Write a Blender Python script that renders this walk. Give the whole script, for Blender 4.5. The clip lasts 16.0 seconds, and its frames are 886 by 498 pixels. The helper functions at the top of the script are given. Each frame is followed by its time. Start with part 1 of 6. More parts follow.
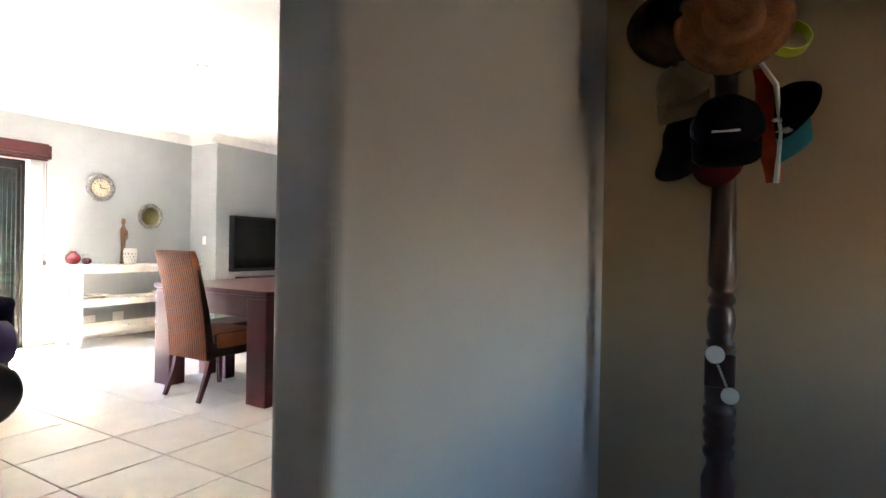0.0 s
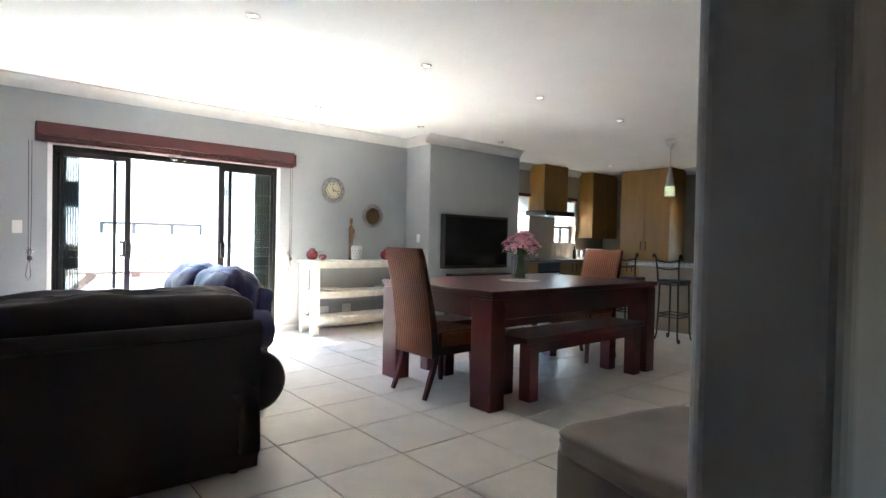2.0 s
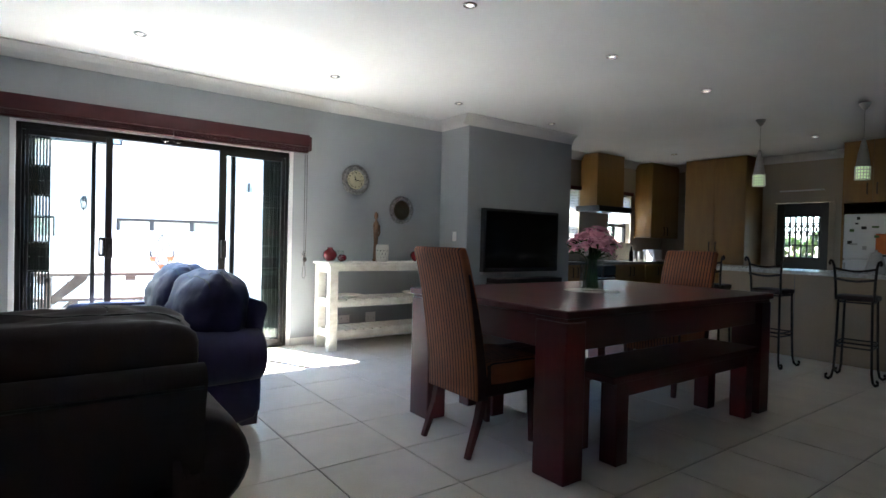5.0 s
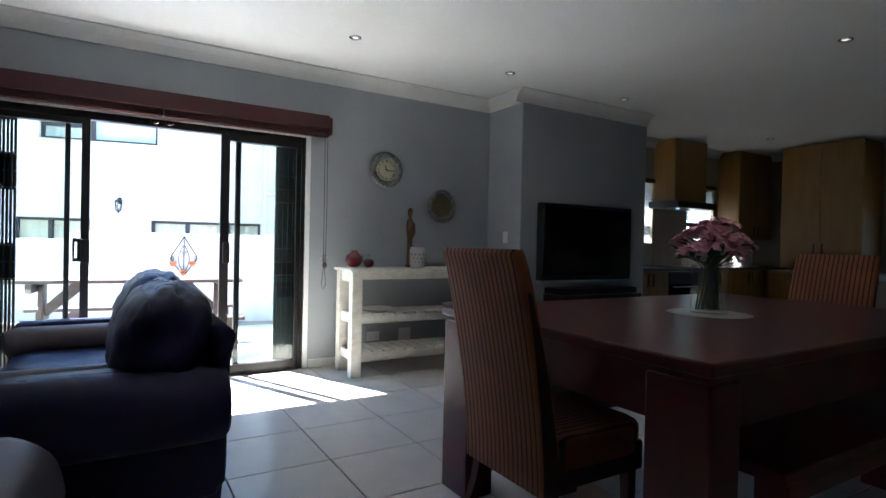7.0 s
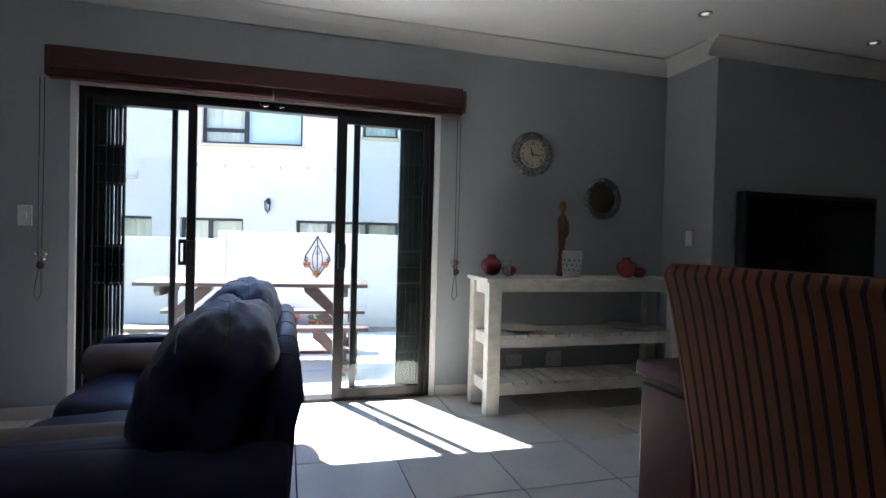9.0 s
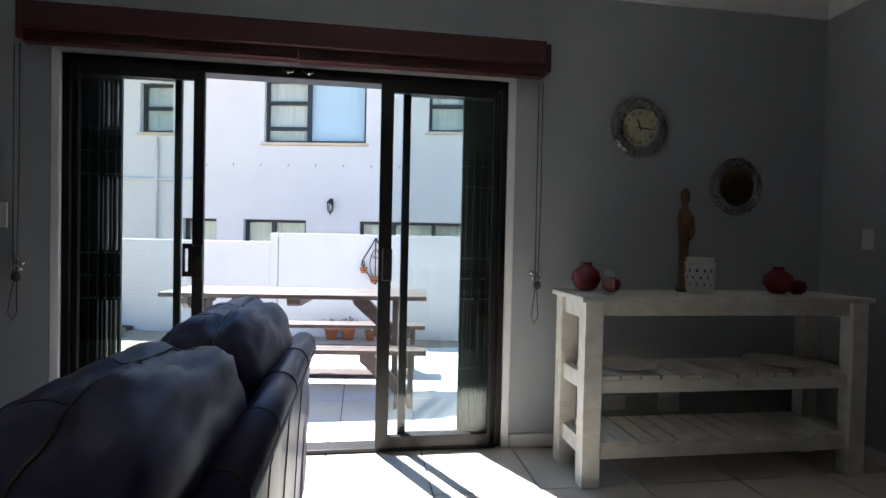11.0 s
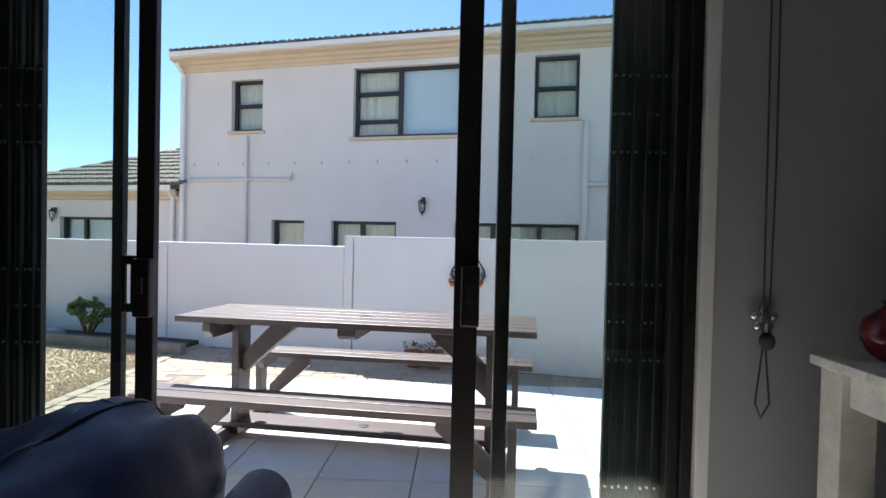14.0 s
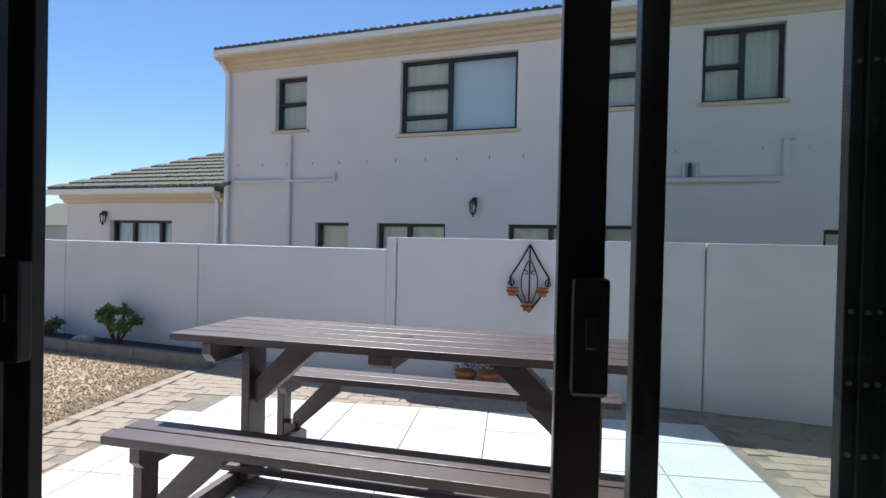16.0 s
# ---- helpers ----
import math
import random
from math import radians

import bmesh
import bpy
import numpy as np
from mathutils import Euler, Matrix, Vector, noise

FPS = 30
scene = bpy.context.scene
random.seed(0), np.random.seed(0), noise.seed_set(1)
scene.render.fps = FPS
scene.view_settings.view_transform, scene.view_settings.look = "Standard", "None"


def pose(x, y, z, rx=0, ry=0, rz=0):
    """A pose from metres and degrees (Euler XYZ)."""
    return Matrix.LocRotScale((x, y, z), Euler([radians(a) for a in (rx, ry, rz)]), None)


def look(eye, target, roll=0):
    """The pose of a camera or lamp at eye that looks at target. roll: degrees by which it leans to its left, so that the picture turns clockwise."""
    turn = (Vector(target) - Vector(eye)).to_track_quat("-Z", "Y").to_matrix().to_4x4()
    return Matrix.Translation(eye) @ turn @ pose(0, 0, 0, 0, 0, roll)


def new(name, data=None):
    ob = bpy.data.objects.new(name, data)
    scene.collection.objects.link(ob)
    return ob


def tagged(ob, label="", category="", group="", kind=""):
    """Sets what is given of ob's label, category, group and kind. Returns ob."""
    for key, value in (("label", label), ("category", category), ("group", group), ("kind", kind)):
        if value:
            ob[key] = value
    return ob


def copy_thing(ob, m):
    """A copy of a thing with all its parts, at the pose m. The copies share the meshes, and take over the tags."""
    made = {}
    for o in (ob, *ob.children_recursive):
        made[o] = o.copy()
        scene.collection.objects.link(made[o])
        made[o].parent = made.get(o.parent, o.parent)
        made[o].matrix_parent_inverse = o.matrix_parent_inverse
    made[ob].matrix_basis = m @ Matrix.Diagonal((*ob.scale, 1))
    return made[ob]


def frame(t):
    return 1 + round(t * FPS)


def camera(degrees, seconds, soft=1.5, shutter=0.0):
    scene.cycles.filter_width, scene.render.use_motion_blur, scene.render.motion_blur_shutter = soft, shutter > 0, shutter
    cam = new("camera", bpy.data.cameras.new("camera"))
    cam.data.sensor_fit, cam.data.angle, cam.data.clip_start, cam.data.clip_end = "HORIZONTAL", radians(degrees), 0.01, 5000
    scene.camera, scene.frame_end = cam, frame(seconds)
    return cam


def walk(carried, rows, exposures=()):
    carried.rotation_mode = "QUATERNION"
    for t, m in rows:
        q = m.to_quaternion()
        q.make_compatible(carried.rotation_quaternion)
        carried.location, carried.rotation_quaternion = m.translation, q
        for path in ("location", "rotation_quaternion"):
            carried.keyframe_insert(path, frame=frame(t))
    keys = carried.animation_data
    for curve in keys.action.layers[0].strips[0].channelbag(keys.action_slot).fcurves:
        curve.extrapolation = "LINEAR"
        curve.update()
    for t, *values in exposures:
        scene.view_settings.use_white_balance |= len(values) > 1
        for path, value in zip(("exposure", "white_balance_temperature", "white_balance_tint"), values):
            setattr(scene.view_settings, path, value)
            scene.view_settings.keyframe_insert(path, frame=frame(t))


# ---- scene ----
cam = camera(78.9, 16.0)
PATH = [
    (0, (6.771, -0.466, 1.162), (5.765, 1.262, 1.155), 1.1),
    (0.5, (6.724, -0.504, 1.235), (5.509, 1.084, 1.201), 1.5),
    (1, (6.551, -0.422, 1.172), (5.169, 1.023, 1.145), 1.0),
    (1.5, (6.433, -0.415, 1.159), (4.945, 0.92, 1.13), 1.1),
    (2, (6.361, -0.396, 1.157), (4.827, 0.887, 1.128), 1.2),
    (2.5, (6.283, -0.331, 1.143), (4.729, 0.927, 1.116), 1.3),
    (3, (6.166, -0.212, 1.136), (4.596, 1.026, 1.108), 1.3),
    (3.5, (6.021, -0.113, 1.123), (4.434, 1.105, 1.094), 1.4),
    (6, (5.046, 0.573, 1.142), (3.412, 1.726, 1.117), 1.4),
    (6.5, (4.844, 0.766, 1.133), (3.18, 1.875, 1.113), 1.4),
    (7, (4.624, 0.877, 1.115), (2.912, 1.91, 1.094), 1.3),
    (7.5, (4.384, 0.97, 1.129), (2.62, 1.911, 1.103), 1.4),
    (8, (4.173, 1.079, 1.121), (2.351, 1.904, 1.094), 1.5),
    (8.5, (3.97, 1.185, 1.127), (2.085, 1.851, 1.094), 1.5),
    (9, (3.735, 1.251, 1.135), (1.815, 1.812, 1.098), 1.5),
    (11.5, (2.649, 1.536, 1.146), (0.666, 1.789, 1.108), 1.3),
    (12, (2.433, 1.579, 1.149), (0.443, 1.782, 1.111), 1.4),
    (12.5, (2.19, 1.585, 1.147), (0.196, 1.733, 1.108), 1.3),
    (13, (1.966, 1.604, 1.15), (-0.031, 1.707, 1.112), 1.3),
    (13.5, (1.741, 1.630, 1.157), (-0.259, 1.662, 1.12), 1.3),
    (14, (1.538, 1.592, 1.161), (-0.461, 1.522, 1.123), 1.3),
    (14.5, (1.333, 1.539, 1.159), (-0.661, 1.401, 1.121), 1.3),
    (15, (1.137, 1.536, 1.152), (-0.854, 1.355, 1.12), 1.3),
    (15.5, (0.967, 1.532, 1.141), (-1.02, 1.309, 1.111), 1.3),
    (16, (0.822, 1.503, 1.131), (-1.162, 1.252, 1.107), 1.3),
]
EXPOSURES = [
    (0.0, 6.7, 7000, 13),
    (1.0, 6.15, 6750, 12),
    (2.0, 5.55, 6400, 9),
    (3.5, 4.96, 6200, 8),
    (6.0, 3.92, 5850, 7),
    (7.0, 3.48, 5800, 7),
    (9.0, 2.80, 5900, 9),
    (12.5, 1.70, 6100, 9),
    (14.5, 1.03, 6050, 9),
    (16.0, 0.48, 5950, 10),
]
walk(cam, [(t, look(eye, target, roll)) for t, eye, target, roll in PATH], EXPOSURES)

# ---- world and sun ----
SUN_ELEV, SUN_DIR = 54.8, Vector((0.906, 0.424, 0.0)).normalized()
world = bpy.data.worlds.new("world")
scene.world = world
world.use_nodes = True
_sky = world.node_tree.nodes.new("ShaderNodeTexSky")
_sky.sky_type, _sky.sun_disc = "NISHITA", False
_sky.air_density, _sky.dust_density, _sky.ozone_density = 1.0, 0.05, 6.0
_sky.sun_elevation = radians(SUN_ELEV)
_sky.sun_rotation = math.atan2(-SUN_DIR.x, -SUN_DIR.y)
_bg = world.node_tree.nodes["Background"]
world.node_tree.links.new(_sky.outputs[0], _bg.inputs[0])
_bg.inputs[1].default_value = 0.090
_sun = new("sun", bpy.data.lights.new("sun", "SUN"))
_sun.data.energy, _sun.data.angle, _sun.data.color = 5.0, radians(0.53), (1.0, 0.96, 0.90)
_down = SUN_DIR * math.cos(radians(SUN_ELEV)) - Vector((0, 0, math.sin(radians(SUN_ELEV))))
_sun.matrix_world = look((0, 0, 0), _down) @ Matrix.Identity(4)
_sun.location = (-6, -3, 12)


# ---- materials ----
def mat(name, base, rough=0.6, metal=0.0, var=0.12, scale=6.0, fine=60.0, bump=0.05, tint=None, spec=0.5, rand=0.0, coat=0.0, stretch=None):
    """Two scales of colour variation, fine relief; rand: variation from piece to piece."""
    m = bpy.data.materials.new(name)
    m.use_nodes = True
    nt = m.node_tree
    n, li = nt.nodes, nt.links
    b = n["Principled BSDF"]
    b.inputs["Roughness"].default_value, b.inputs["Metallic"].default_value = rough, metal
    b.inputs["Specular IOR Level"].default_value = spec
    b.inputs["Coat Weight"].default_value = coat
    b.inputs["Coat Roughness"].default_value = 0.15
    co = n.new("ShaderNodeTexCoord")
    vec = co.outputs["Object"]
    if rand:
        of = n.new("ShaderNodeObjectInfo")
        va = n.new("ShaderNodeVectorMath")
        va.operation = "MULTIPLY_ADD"
        li.new(of.outputs["Random"], va.inputs[0])
        va.inputs[1].default_value = (7.0, 11.0, 5.0)
        li.new(vec, va.inputs[2])
        vec = va.outputs[0]
    if stretch:
        mp = n.new("ShaderNodeMapping")
        mp.inputs["Scale"].default_value = stretch
        li.new(vec, mp.inputs[0])
        vec = mp.outputs[0]
    n1, n2 = n.new("ShaderNodeTexNoise"), n.new("ShaderNodeTexNoise")
    n1.inputs["Scale"].default_value, n2.inputs["Scale"].default_value = scale, fine
    n1.inputs["Detail"].default_value = 3
    n2.inputs["Detail"].default_value = 2
    li.new(vec, n1.inputs["Vector"]), li.new(vec, n2.inputs["Vector"])
    add = n.new("ShaderNodeMath")
    add.operation = "MULTIPLY_ADD"
    li.new(n2.outputs[0], add.inputs[0])
    add.inputs[1].default_value = 0.5
    li.new(n1.outputs[0], add.inputs[2])
    fac = add.outputs[0]
    if rand:
        oi = n.new("ShaderNodeObjectInfo")
        ge = n.new("ShaderNodeNewGeometry")
        s0 = n.new("ShaderNodeMath")
        li.new(oi.outputs["Random"], s0.inputs[0]), li.new(ge.outputs["Random Per Island"], s0.inputs[1])
        s1 = n.new("ShaderNodeMath")
        s1.operation = "MULTIPLY_ADD"
        li.new(s0.outputs[0], s1.inputs[0])
        s1.inputs[1].default_value = rand
        li.new(fac, s1.inputs[2])
        fac = s1.outputs[0]
    ramp = n.new("ShaderNodeValToRGB")
    t = tint or tuple(c * (1 - var * 2.2) for c in base)
    hi = tuple(min(1, c * (1 + var)) for c in base)
    mid = 0.75 + rand
    ramp.color_ramp.elements[0].position, ramp.color_ramp.elements[1].position = max(0, mid - 0.35), min(1, mid + 0.3)
    ramp.color_ramp.elements[0].color, ramp.color_ramp.elements[1].color = (*t, 1), (*hi, 1)
    li.new(fac, ramp.inputs[0])
    li.new(ramp.outputs[0], b.inputs["Base Color"])
    if bump:
        bp = n.new("ShaderNodeBump")
        bp.inputs["Strength"].default_value, bp.inputs["Distance"].default_value = min(1, bump * 5), min(0.006, 0.18 / fine)
        li.new(n2.outputs[0], bp.inputs["Height"])
        li.new(bp.outputs[0], b.inputs["Normal"])
    spread = min(0.10, var * 0.5)
    rr = n.new("ShaderNodeMapRange")
    rr.inputs["To Min"].default_value, rr.inputs["To Max"].default_value = max(0.02, rough - spread), min(1, rough + spread)
    li.new(n1.outputs[0], rr.inputs[0])
    li.new(rr.outputs[0], b.inputs["Roughness"])
    return m


def wood(name, base, dark, rough=0.35, axis=(1, 1, 12), scale=3.0, coat=0.0, bump=0.03):
    """Grain drawn out along one axis."""
    m = mat(name, base, rough, var=0.06, tint=dark, scale=scale, fine=scale * 9, bump=bump, stretch=axis, coat=coat)
    return m


def glow(name, colour, strength):
    m = bpy.data.materials.new(name)
    m.use_nodes = True
    b = m.node_tree.nodes["Principled BSDF"]
    b.inputs["Base Color"].default_value = (*colour, 1)
    b.inputs["Emission Color"].default_value = (*colour, 1)
    b.inputs["Emission Strength"].default_value = strength
    return m


def glass(name, colour=(1, 1, 1), rough=0.0, thin=True):
    m = bpy.data.materials.new(name)
    m.use_nodes = True
    nt = m.node_tree
    if thin:
        # thin sheet: lets light straight through, with a mirror share at the surface
        out = nt.nodes["Material Output"]
        nt.nodes.remove(nt.nodes["Principled BSDF"])
        tr, gl, mx, lw, pw, ma = (nt.nodes.new(k) for k in ("ShaderNodeBsdfTransparent", "ShaderNodeBsdfGlossy", "ShaderNodeMixShader", "ShaderNodeLayerWeight", "ShaderNodeMath", "ShaderNodeMath"))
        tr.inputs[0].default_value = (*colour, 1)
        gl.inputs["Roughness"].default_value = 0.02
        lw.inputs[0].default_value = 0.5
        pw.operation, ma.operation = "POWER", "MULTIPLY_ADD"
        nt.links.new(lw.outputs["Facing"], pw.inputs[0])
        pw.inputs[1].default_value = 5.0
        nt.links.new(pw.outputs[0], ma.inputs[0])
        ma.inputs[1].default_value, ma.inputs[2].default_value = 0.85, 0.035
        nt.links.new(ma.outputs[0], mx.inputs[0]), nt.links.new(tr.outputs[0], mx.inputs[1]), nt.links.new(gl.outputs[0], mx.inputs[2])
        nt.links.new(mx.outputs[0], out.inputs[0])
    else:
        b = nt.nodes["Principled BSDF"]
        b.inputs["Base Color"].default_value = (*colour, 1)
        b.inputs["Transmission Weight"].default_value, b.inputs["Roughness"].default_value, b.inputs["IOR"].default_value = 1.0, rough, 1.45
    return m


M_WALL = mat("grey_wall_paint", (0.37, 0.395, 0.41), 0.75, var=0.03, scale=2.5, fine=180, bump=0.02)
M_HALL = mat("beige_wall_paint", (0.31, 0.225, 0.14), 0.75, var=0.04, scale=2.0, fine=160, bump=0.02)
# Wall grey lightened and warmed, standing in for the light on this wall.
M_JAMB = mat("lightened_grey_wall_paint", (0.47, 0.45, 0.425), 0.75, var=0.03, scale=2.5, fine=180, bump=0.02)
M_KWALL = mat("cream_wall_paint", (0.37, 0.32, 0.25), 0.7, var=0.04, scale=2.0, fine=160, bump=0.02)
M_CEIL = mat("ceiling_white", (0.86, 0.865, 0.865), 0.85, var=0.02, scale=1.5, fine=120, bump=0.015)
M_TRIM = mat("white_trim", (0.74, 0.74, 0.72), 0.5, var=0.03, scale=4, fine=90, bump=0.01)
M_TILE = mat("cream_floor_tile", (0.69, 0.638, 0.568), 0.30, var=0.05, scale=5, fine=140, bump=0.008, rand=0.06)
M_GROUT = mat("grey_grout", (0.16, 0.15, 0.14), 0.9, var=0.15, scale=20, fine=300, bump=0.05)
M_REVEAL = mat("white_plaster_reveal", (0.84, 0.84, 0.83), 0.8, var=0.03, scale=6, fine=150, bump=0.03)
M_ALU = mat("bronze_aluminium", (0.026, 0.024, 0.023), 0.38, 0.5, var=0.1, scale=8, fine=200, bump=0.005)
M_GATE = mat("black_gate_steel", (0.032, 0.034, 0.033), 0.42, 0.4, var=0.15, scale=10, fine=200, bump=0.01)
M_RIVET = mat("steel_rivet", (0.6, 0.6, 0.6), 0.3, 0.9, var=0.05, bump=0)
M_GLASS = glass("window_glass", (0.93, 0.96, 0.95))
M_BLIND = wood("red_brown_blind_wood", (0.062, 0.011, 0.013), (0.045, 0.008, 0.009), 0.42, (14, 1, 14), 2.5)
M_CORD = mat("dark_cord", (0.06, 0.05, 0.045), 0.8, bump=0)
M_CHROME = mat("chrome", (0.75, 0.75, 0.75), 0.18, 1.0, var=0.03, bump=0)
def leather(name, base, rough, spec, crease):
    """Fine grain plus broad soft creases."""
    m = mat(name, base, rough, var=0.16, scale=9, fine=150, bump=0.03, spec=spec)
    n, li = m.node_tree.nodes, m.node_tree.links
    b = n["Principled BSDF"]
    co, nz, bp = n.new("ShaderNodeTexCoord"), n.new("ShaderNodeTexNoise"), n.new("ShaderNodeBump")
    nz.inputs["Scale"].default_value, nz.inputs["Detail"].default_value, nz.inputs["Distortion"].default_value = 7.0, 2.0, 0.3
    li.new(co.outputs["Object"], nz.inputs["Vector"])
    li.new(nz.outputs[0], bp.inputs["Height"])
    bp.inputs["Strength"].default_value, bp.inputs["Distance"].default_value = crease, 0.02
    li.new(b.inputs["Normal"].links[0].from_socket, bp.inputs["Normal"])
    li.new(bp.outputs[0], b.inputs["Normal"])
    return m


M_LEATHER = leather("dark_brown_leather", (0.026, 0.015, 0.015), 0.50, 0.3, 0.10)
M_LEATHER2 = leather("dark_blue_leather", (0.026, 0.022, 0.072), 0.42, 0.24, 0.24)
M_BOLSTER = mat("mauve_brown_leather", (0.21, 0.165, 0.16), 0.5, var=0.10, scale=9, fine=130, bump=0.03, spec=0.4)
M_PIPING = mat("leather_seam", (0.012, 0.010, 0.011), 0.5, bump=0.02)
M_MAHOG = wood("mahogany_red_wood", (0.086, 0.0070, 0.0078), (0.066, 0.0054, 0.0062), 0.34, (9, 1.5, 9), 4.0, coat=0.0, bump=0)
M_DARKWOOD = wood("dark_turned_wood", (0.040, 0.014, 0.011), (0.020, 0.007, 0.006), 0.4, (5, 5, 1), 5.0, bump=0.02)
M_WHITEWOOD = wood("whitewashed_wood", (0.74, 0.72, 0.66), (0.57, 0.53, 0.46), 0.65, (4, 2, 4), 5.0, bump=0.04)
M_TV = mat("tv_screen_black", (0.006, 0.006, 0.007), 0.12, var=0.05, bump=0)
M_TVCASE = mat("tv_casing_plastic", (0.010, 0.010, 0.011), 0.35, bump=0.01)
M_SILVER = mat("silver_plastic", (0.42, 0.42, 0.42), 0.4, 0.5, bump=0)
M_SWITCH = mat("white_switch_plastic", (0.80, 0.80, 0.78), 0.4, var=0.02, bump=0)
# Tan tint puts the tone of the reflected room into the mirror's colour.
M_MIRROR = mat("tan_mirror", (0.62, 0.52, 0.34), 0.08, 1.0, var=0.05, scale=12, bump=0)
M_ORNATE = mat("embossed_pewter", (0.30, 0.30, 0.29), 0.32, 0.9, var=0.45, scale=40, fine=140, bump=0.25)
M_CLOCKFACE = mat("cream_clock_face", (0.62, 0.58, 0.40), 0.5, var=0.08, scale=10, bump=0)
M_BLACK = mat("black_paint", (0.01, 0.01, 0.01), 0.45, bump=0)
M_RED = mat("red_glazed_ceramic", (0.17, 0.008, 0.014), 0.15, var=0.15, scale=8, bump=0.01, coat=0.5)
M_CERAMIC = mat("white_ceramic", (0.72, 0.70, 0.66), 0.35, var=0.05, bump=0.01)
M_STATUE = wood("carved_brown_wood", (0.23, 0.12, 0.055), (0.07, 0.032, 0.016), 0.5, (6, 6, 1), 6)
M_PLATE = mat("glazed_plate", (0.70, 0.65, 0.57), 0.5, var=0.08, scale=18, bump=0.02)
M_YWOOD = wood("golden_maple_veneer", (0.26, 0.140, 0.033), (0.215, 0.112, 0.026), 0.42, (8, 8, 1), 2.4, bump=0.01)
M_COUNTER = mat("speckled_worktop", (0.12, 0.11, 0.10), 0.3, var=0.5, scale=60, fine=260, bump=0.005)
M_BARFRONT = mat("beige_bar_panel", (0.25, 0.18, 0.11), 0.45, var=0.05, scale=3, fine=80, bump=0.01)
M_BARTOP = mat("grey_bar_top", (0.42, 0.40, 0.37), 0.28, var=0.12, scale=30, fine=200, bump=0.005)
M_IRON = mat("wrought_iron", (0.020, 0.016, 0.014), 0.5, 0.6, var=0.3, scale=20, fine=150, bump=0.05)
M_FRIDGE = mat("white_fridge_enamel", (0.68, 0.69, 0.70), 0.35, var=0.03, bump=0.005)
M_STEEL = mat("brushed_steel", (0.45, 0.45, 0.44), 0.33, 0.9, var=0.08, scale=5, fine=150, bump=0.01, stretch=(1, 1, 25))
M_OTTO = mat("taupe_leather", (0.17, 0.135, 0.115), 0.40, var=0.08, scale=7, fine=150, bump=0.03)
M_WHITEPAINT = mat("white_painted_wood", (0.72, 0.74, 0.70), 0.45, var=0.04, bump=0.01)
M_PAPER = mat("paper_white", (0.70, 0.68, 0.64), 0.7, var=0.06, bump=0.01)
M_LEAFG = mat("stem_green", (0.06, 0.12, 0.035), 0.5, var=0.25, scale=15, bump=0.02, rand=0.2)
M_PINK = mat("pink_petals", (0.70, 0.32, 0.40), 0.55, var=0.2, scale=20, bump=0.02, rand=0.3, tint=(0.48, 0.14, 0.24))
M_WHITEFL = mat("white_petals", (0.72, 0.66, 0.58), 0.55, var=0.1, scale=20, bump=0.02, rand=0.2)
M_GLASSOBJ = glass("clear_glass", (0.97, 0.99, 0.98), thin=False)
M_WATER = glass("thin_clear_glass", (0.94, 0.97, 0.955))
M_LAMPGLOW = glow("downlight_glow", (1.0, 0.93, 0.80), 0.10)
M_PENDGLOW = glow("pendant_glow", (0.75, 0.95, 0.55), 0.025)
M_BLUEGLOW = glow("hood_lamp_glow", (0.55, 0.75, 1.0), 0.25)
# outdoors
M_PATIO = mat("pale_patio_tile", (0.70, 0.70, 0.68), 0.55, var=0.06, scale=4, fine=90, bump=0.02, rand=0.05)
M_BRICKP = mat("grey_brown_paving_brick", (0.30, 0.24, 0.178), 0.85, var=0.25, scale=12, fine=160, bump=0.1, rand=0.35)
M_SAND = mat("paving_sand", (0.26, 0.22, 0.17), 0.95, var=0.2, scale=10, fine=200, bump=0.1)
M_GRAVEL = mat("tan_gravel", (0.34, 0.25, 0.155), 0.85, var=0.3, scale=20, fine=200, bump=0.05, rand=0.5, tint=(0.12, 0.085, 0.055))
M_SOIL = mat("dark_soil", (0.06, 0.05, 0.04), 0.95, var=0.3, scale=15, fine=120, bump=0.3)
M_YARDWALL = mat("white_yard_wall_plaster", (0.67, 0.655, 0.665), 0.85, var=0.035, scale=1.6, fine=110, bump=0.04)
M_HOUSE = mat("cream_house_plaster", (0.655, 0.62, 0.585), 0.85, var=0.03, scale=1.2, fine=100, bump=0.04)
M_FASCIA = mat("sand_fascia_band", (0.56, 0.46, 0.32), 0.8, var=0.05, scale=3, bump=0.03)
M_GUTTER = mat("white_gutter", (0.72, 0.72, 0.70), 0.5, var=0.04, bump=0.01)
M_ROOFT = mat("dark_grey_roof_tile", (0.15, 0.145, 0.115), 0.85, var=0.25, scale=10, fine=120, bump=0.08, rand=0.3, tint=(0.07, 0.07, 0.045), spec=0.2)
M_WFRAME = mat("charcoal_window_frame", (0.028, 0.028, 0.03), 0.45, 0.3, var=0.1, bump=0.005)
M_NET = mat("net_curtain", (0.72, 0.66, 0.55), 0.9, var=0.08, scale=8, bump=0.03, stretch=(1, 8, 1))
M_VBLIND = mat("vertical_blind_fabric", (0.62, 0.68, 0.74), 0.8, var=0.04, bump=0.02)
M_PWOOD = wood("weathered_picnic_wood", (0.098, 0.064, 0.056), (0.045, 0.028, 0.025), 0.42, (10, 1, 10), 2.5, bump=0.05)
M_TERRA = mat("terracotta", (0.42, 0.15, 0.07), 0.8, var=0.12, scale=15, bump=0.04)
M_PLANT = mat("succulent_leaf", (0.10, 0.15, 0.05), 0.5, var=0.3, scale=15, bump=0.03, rand=0.35)
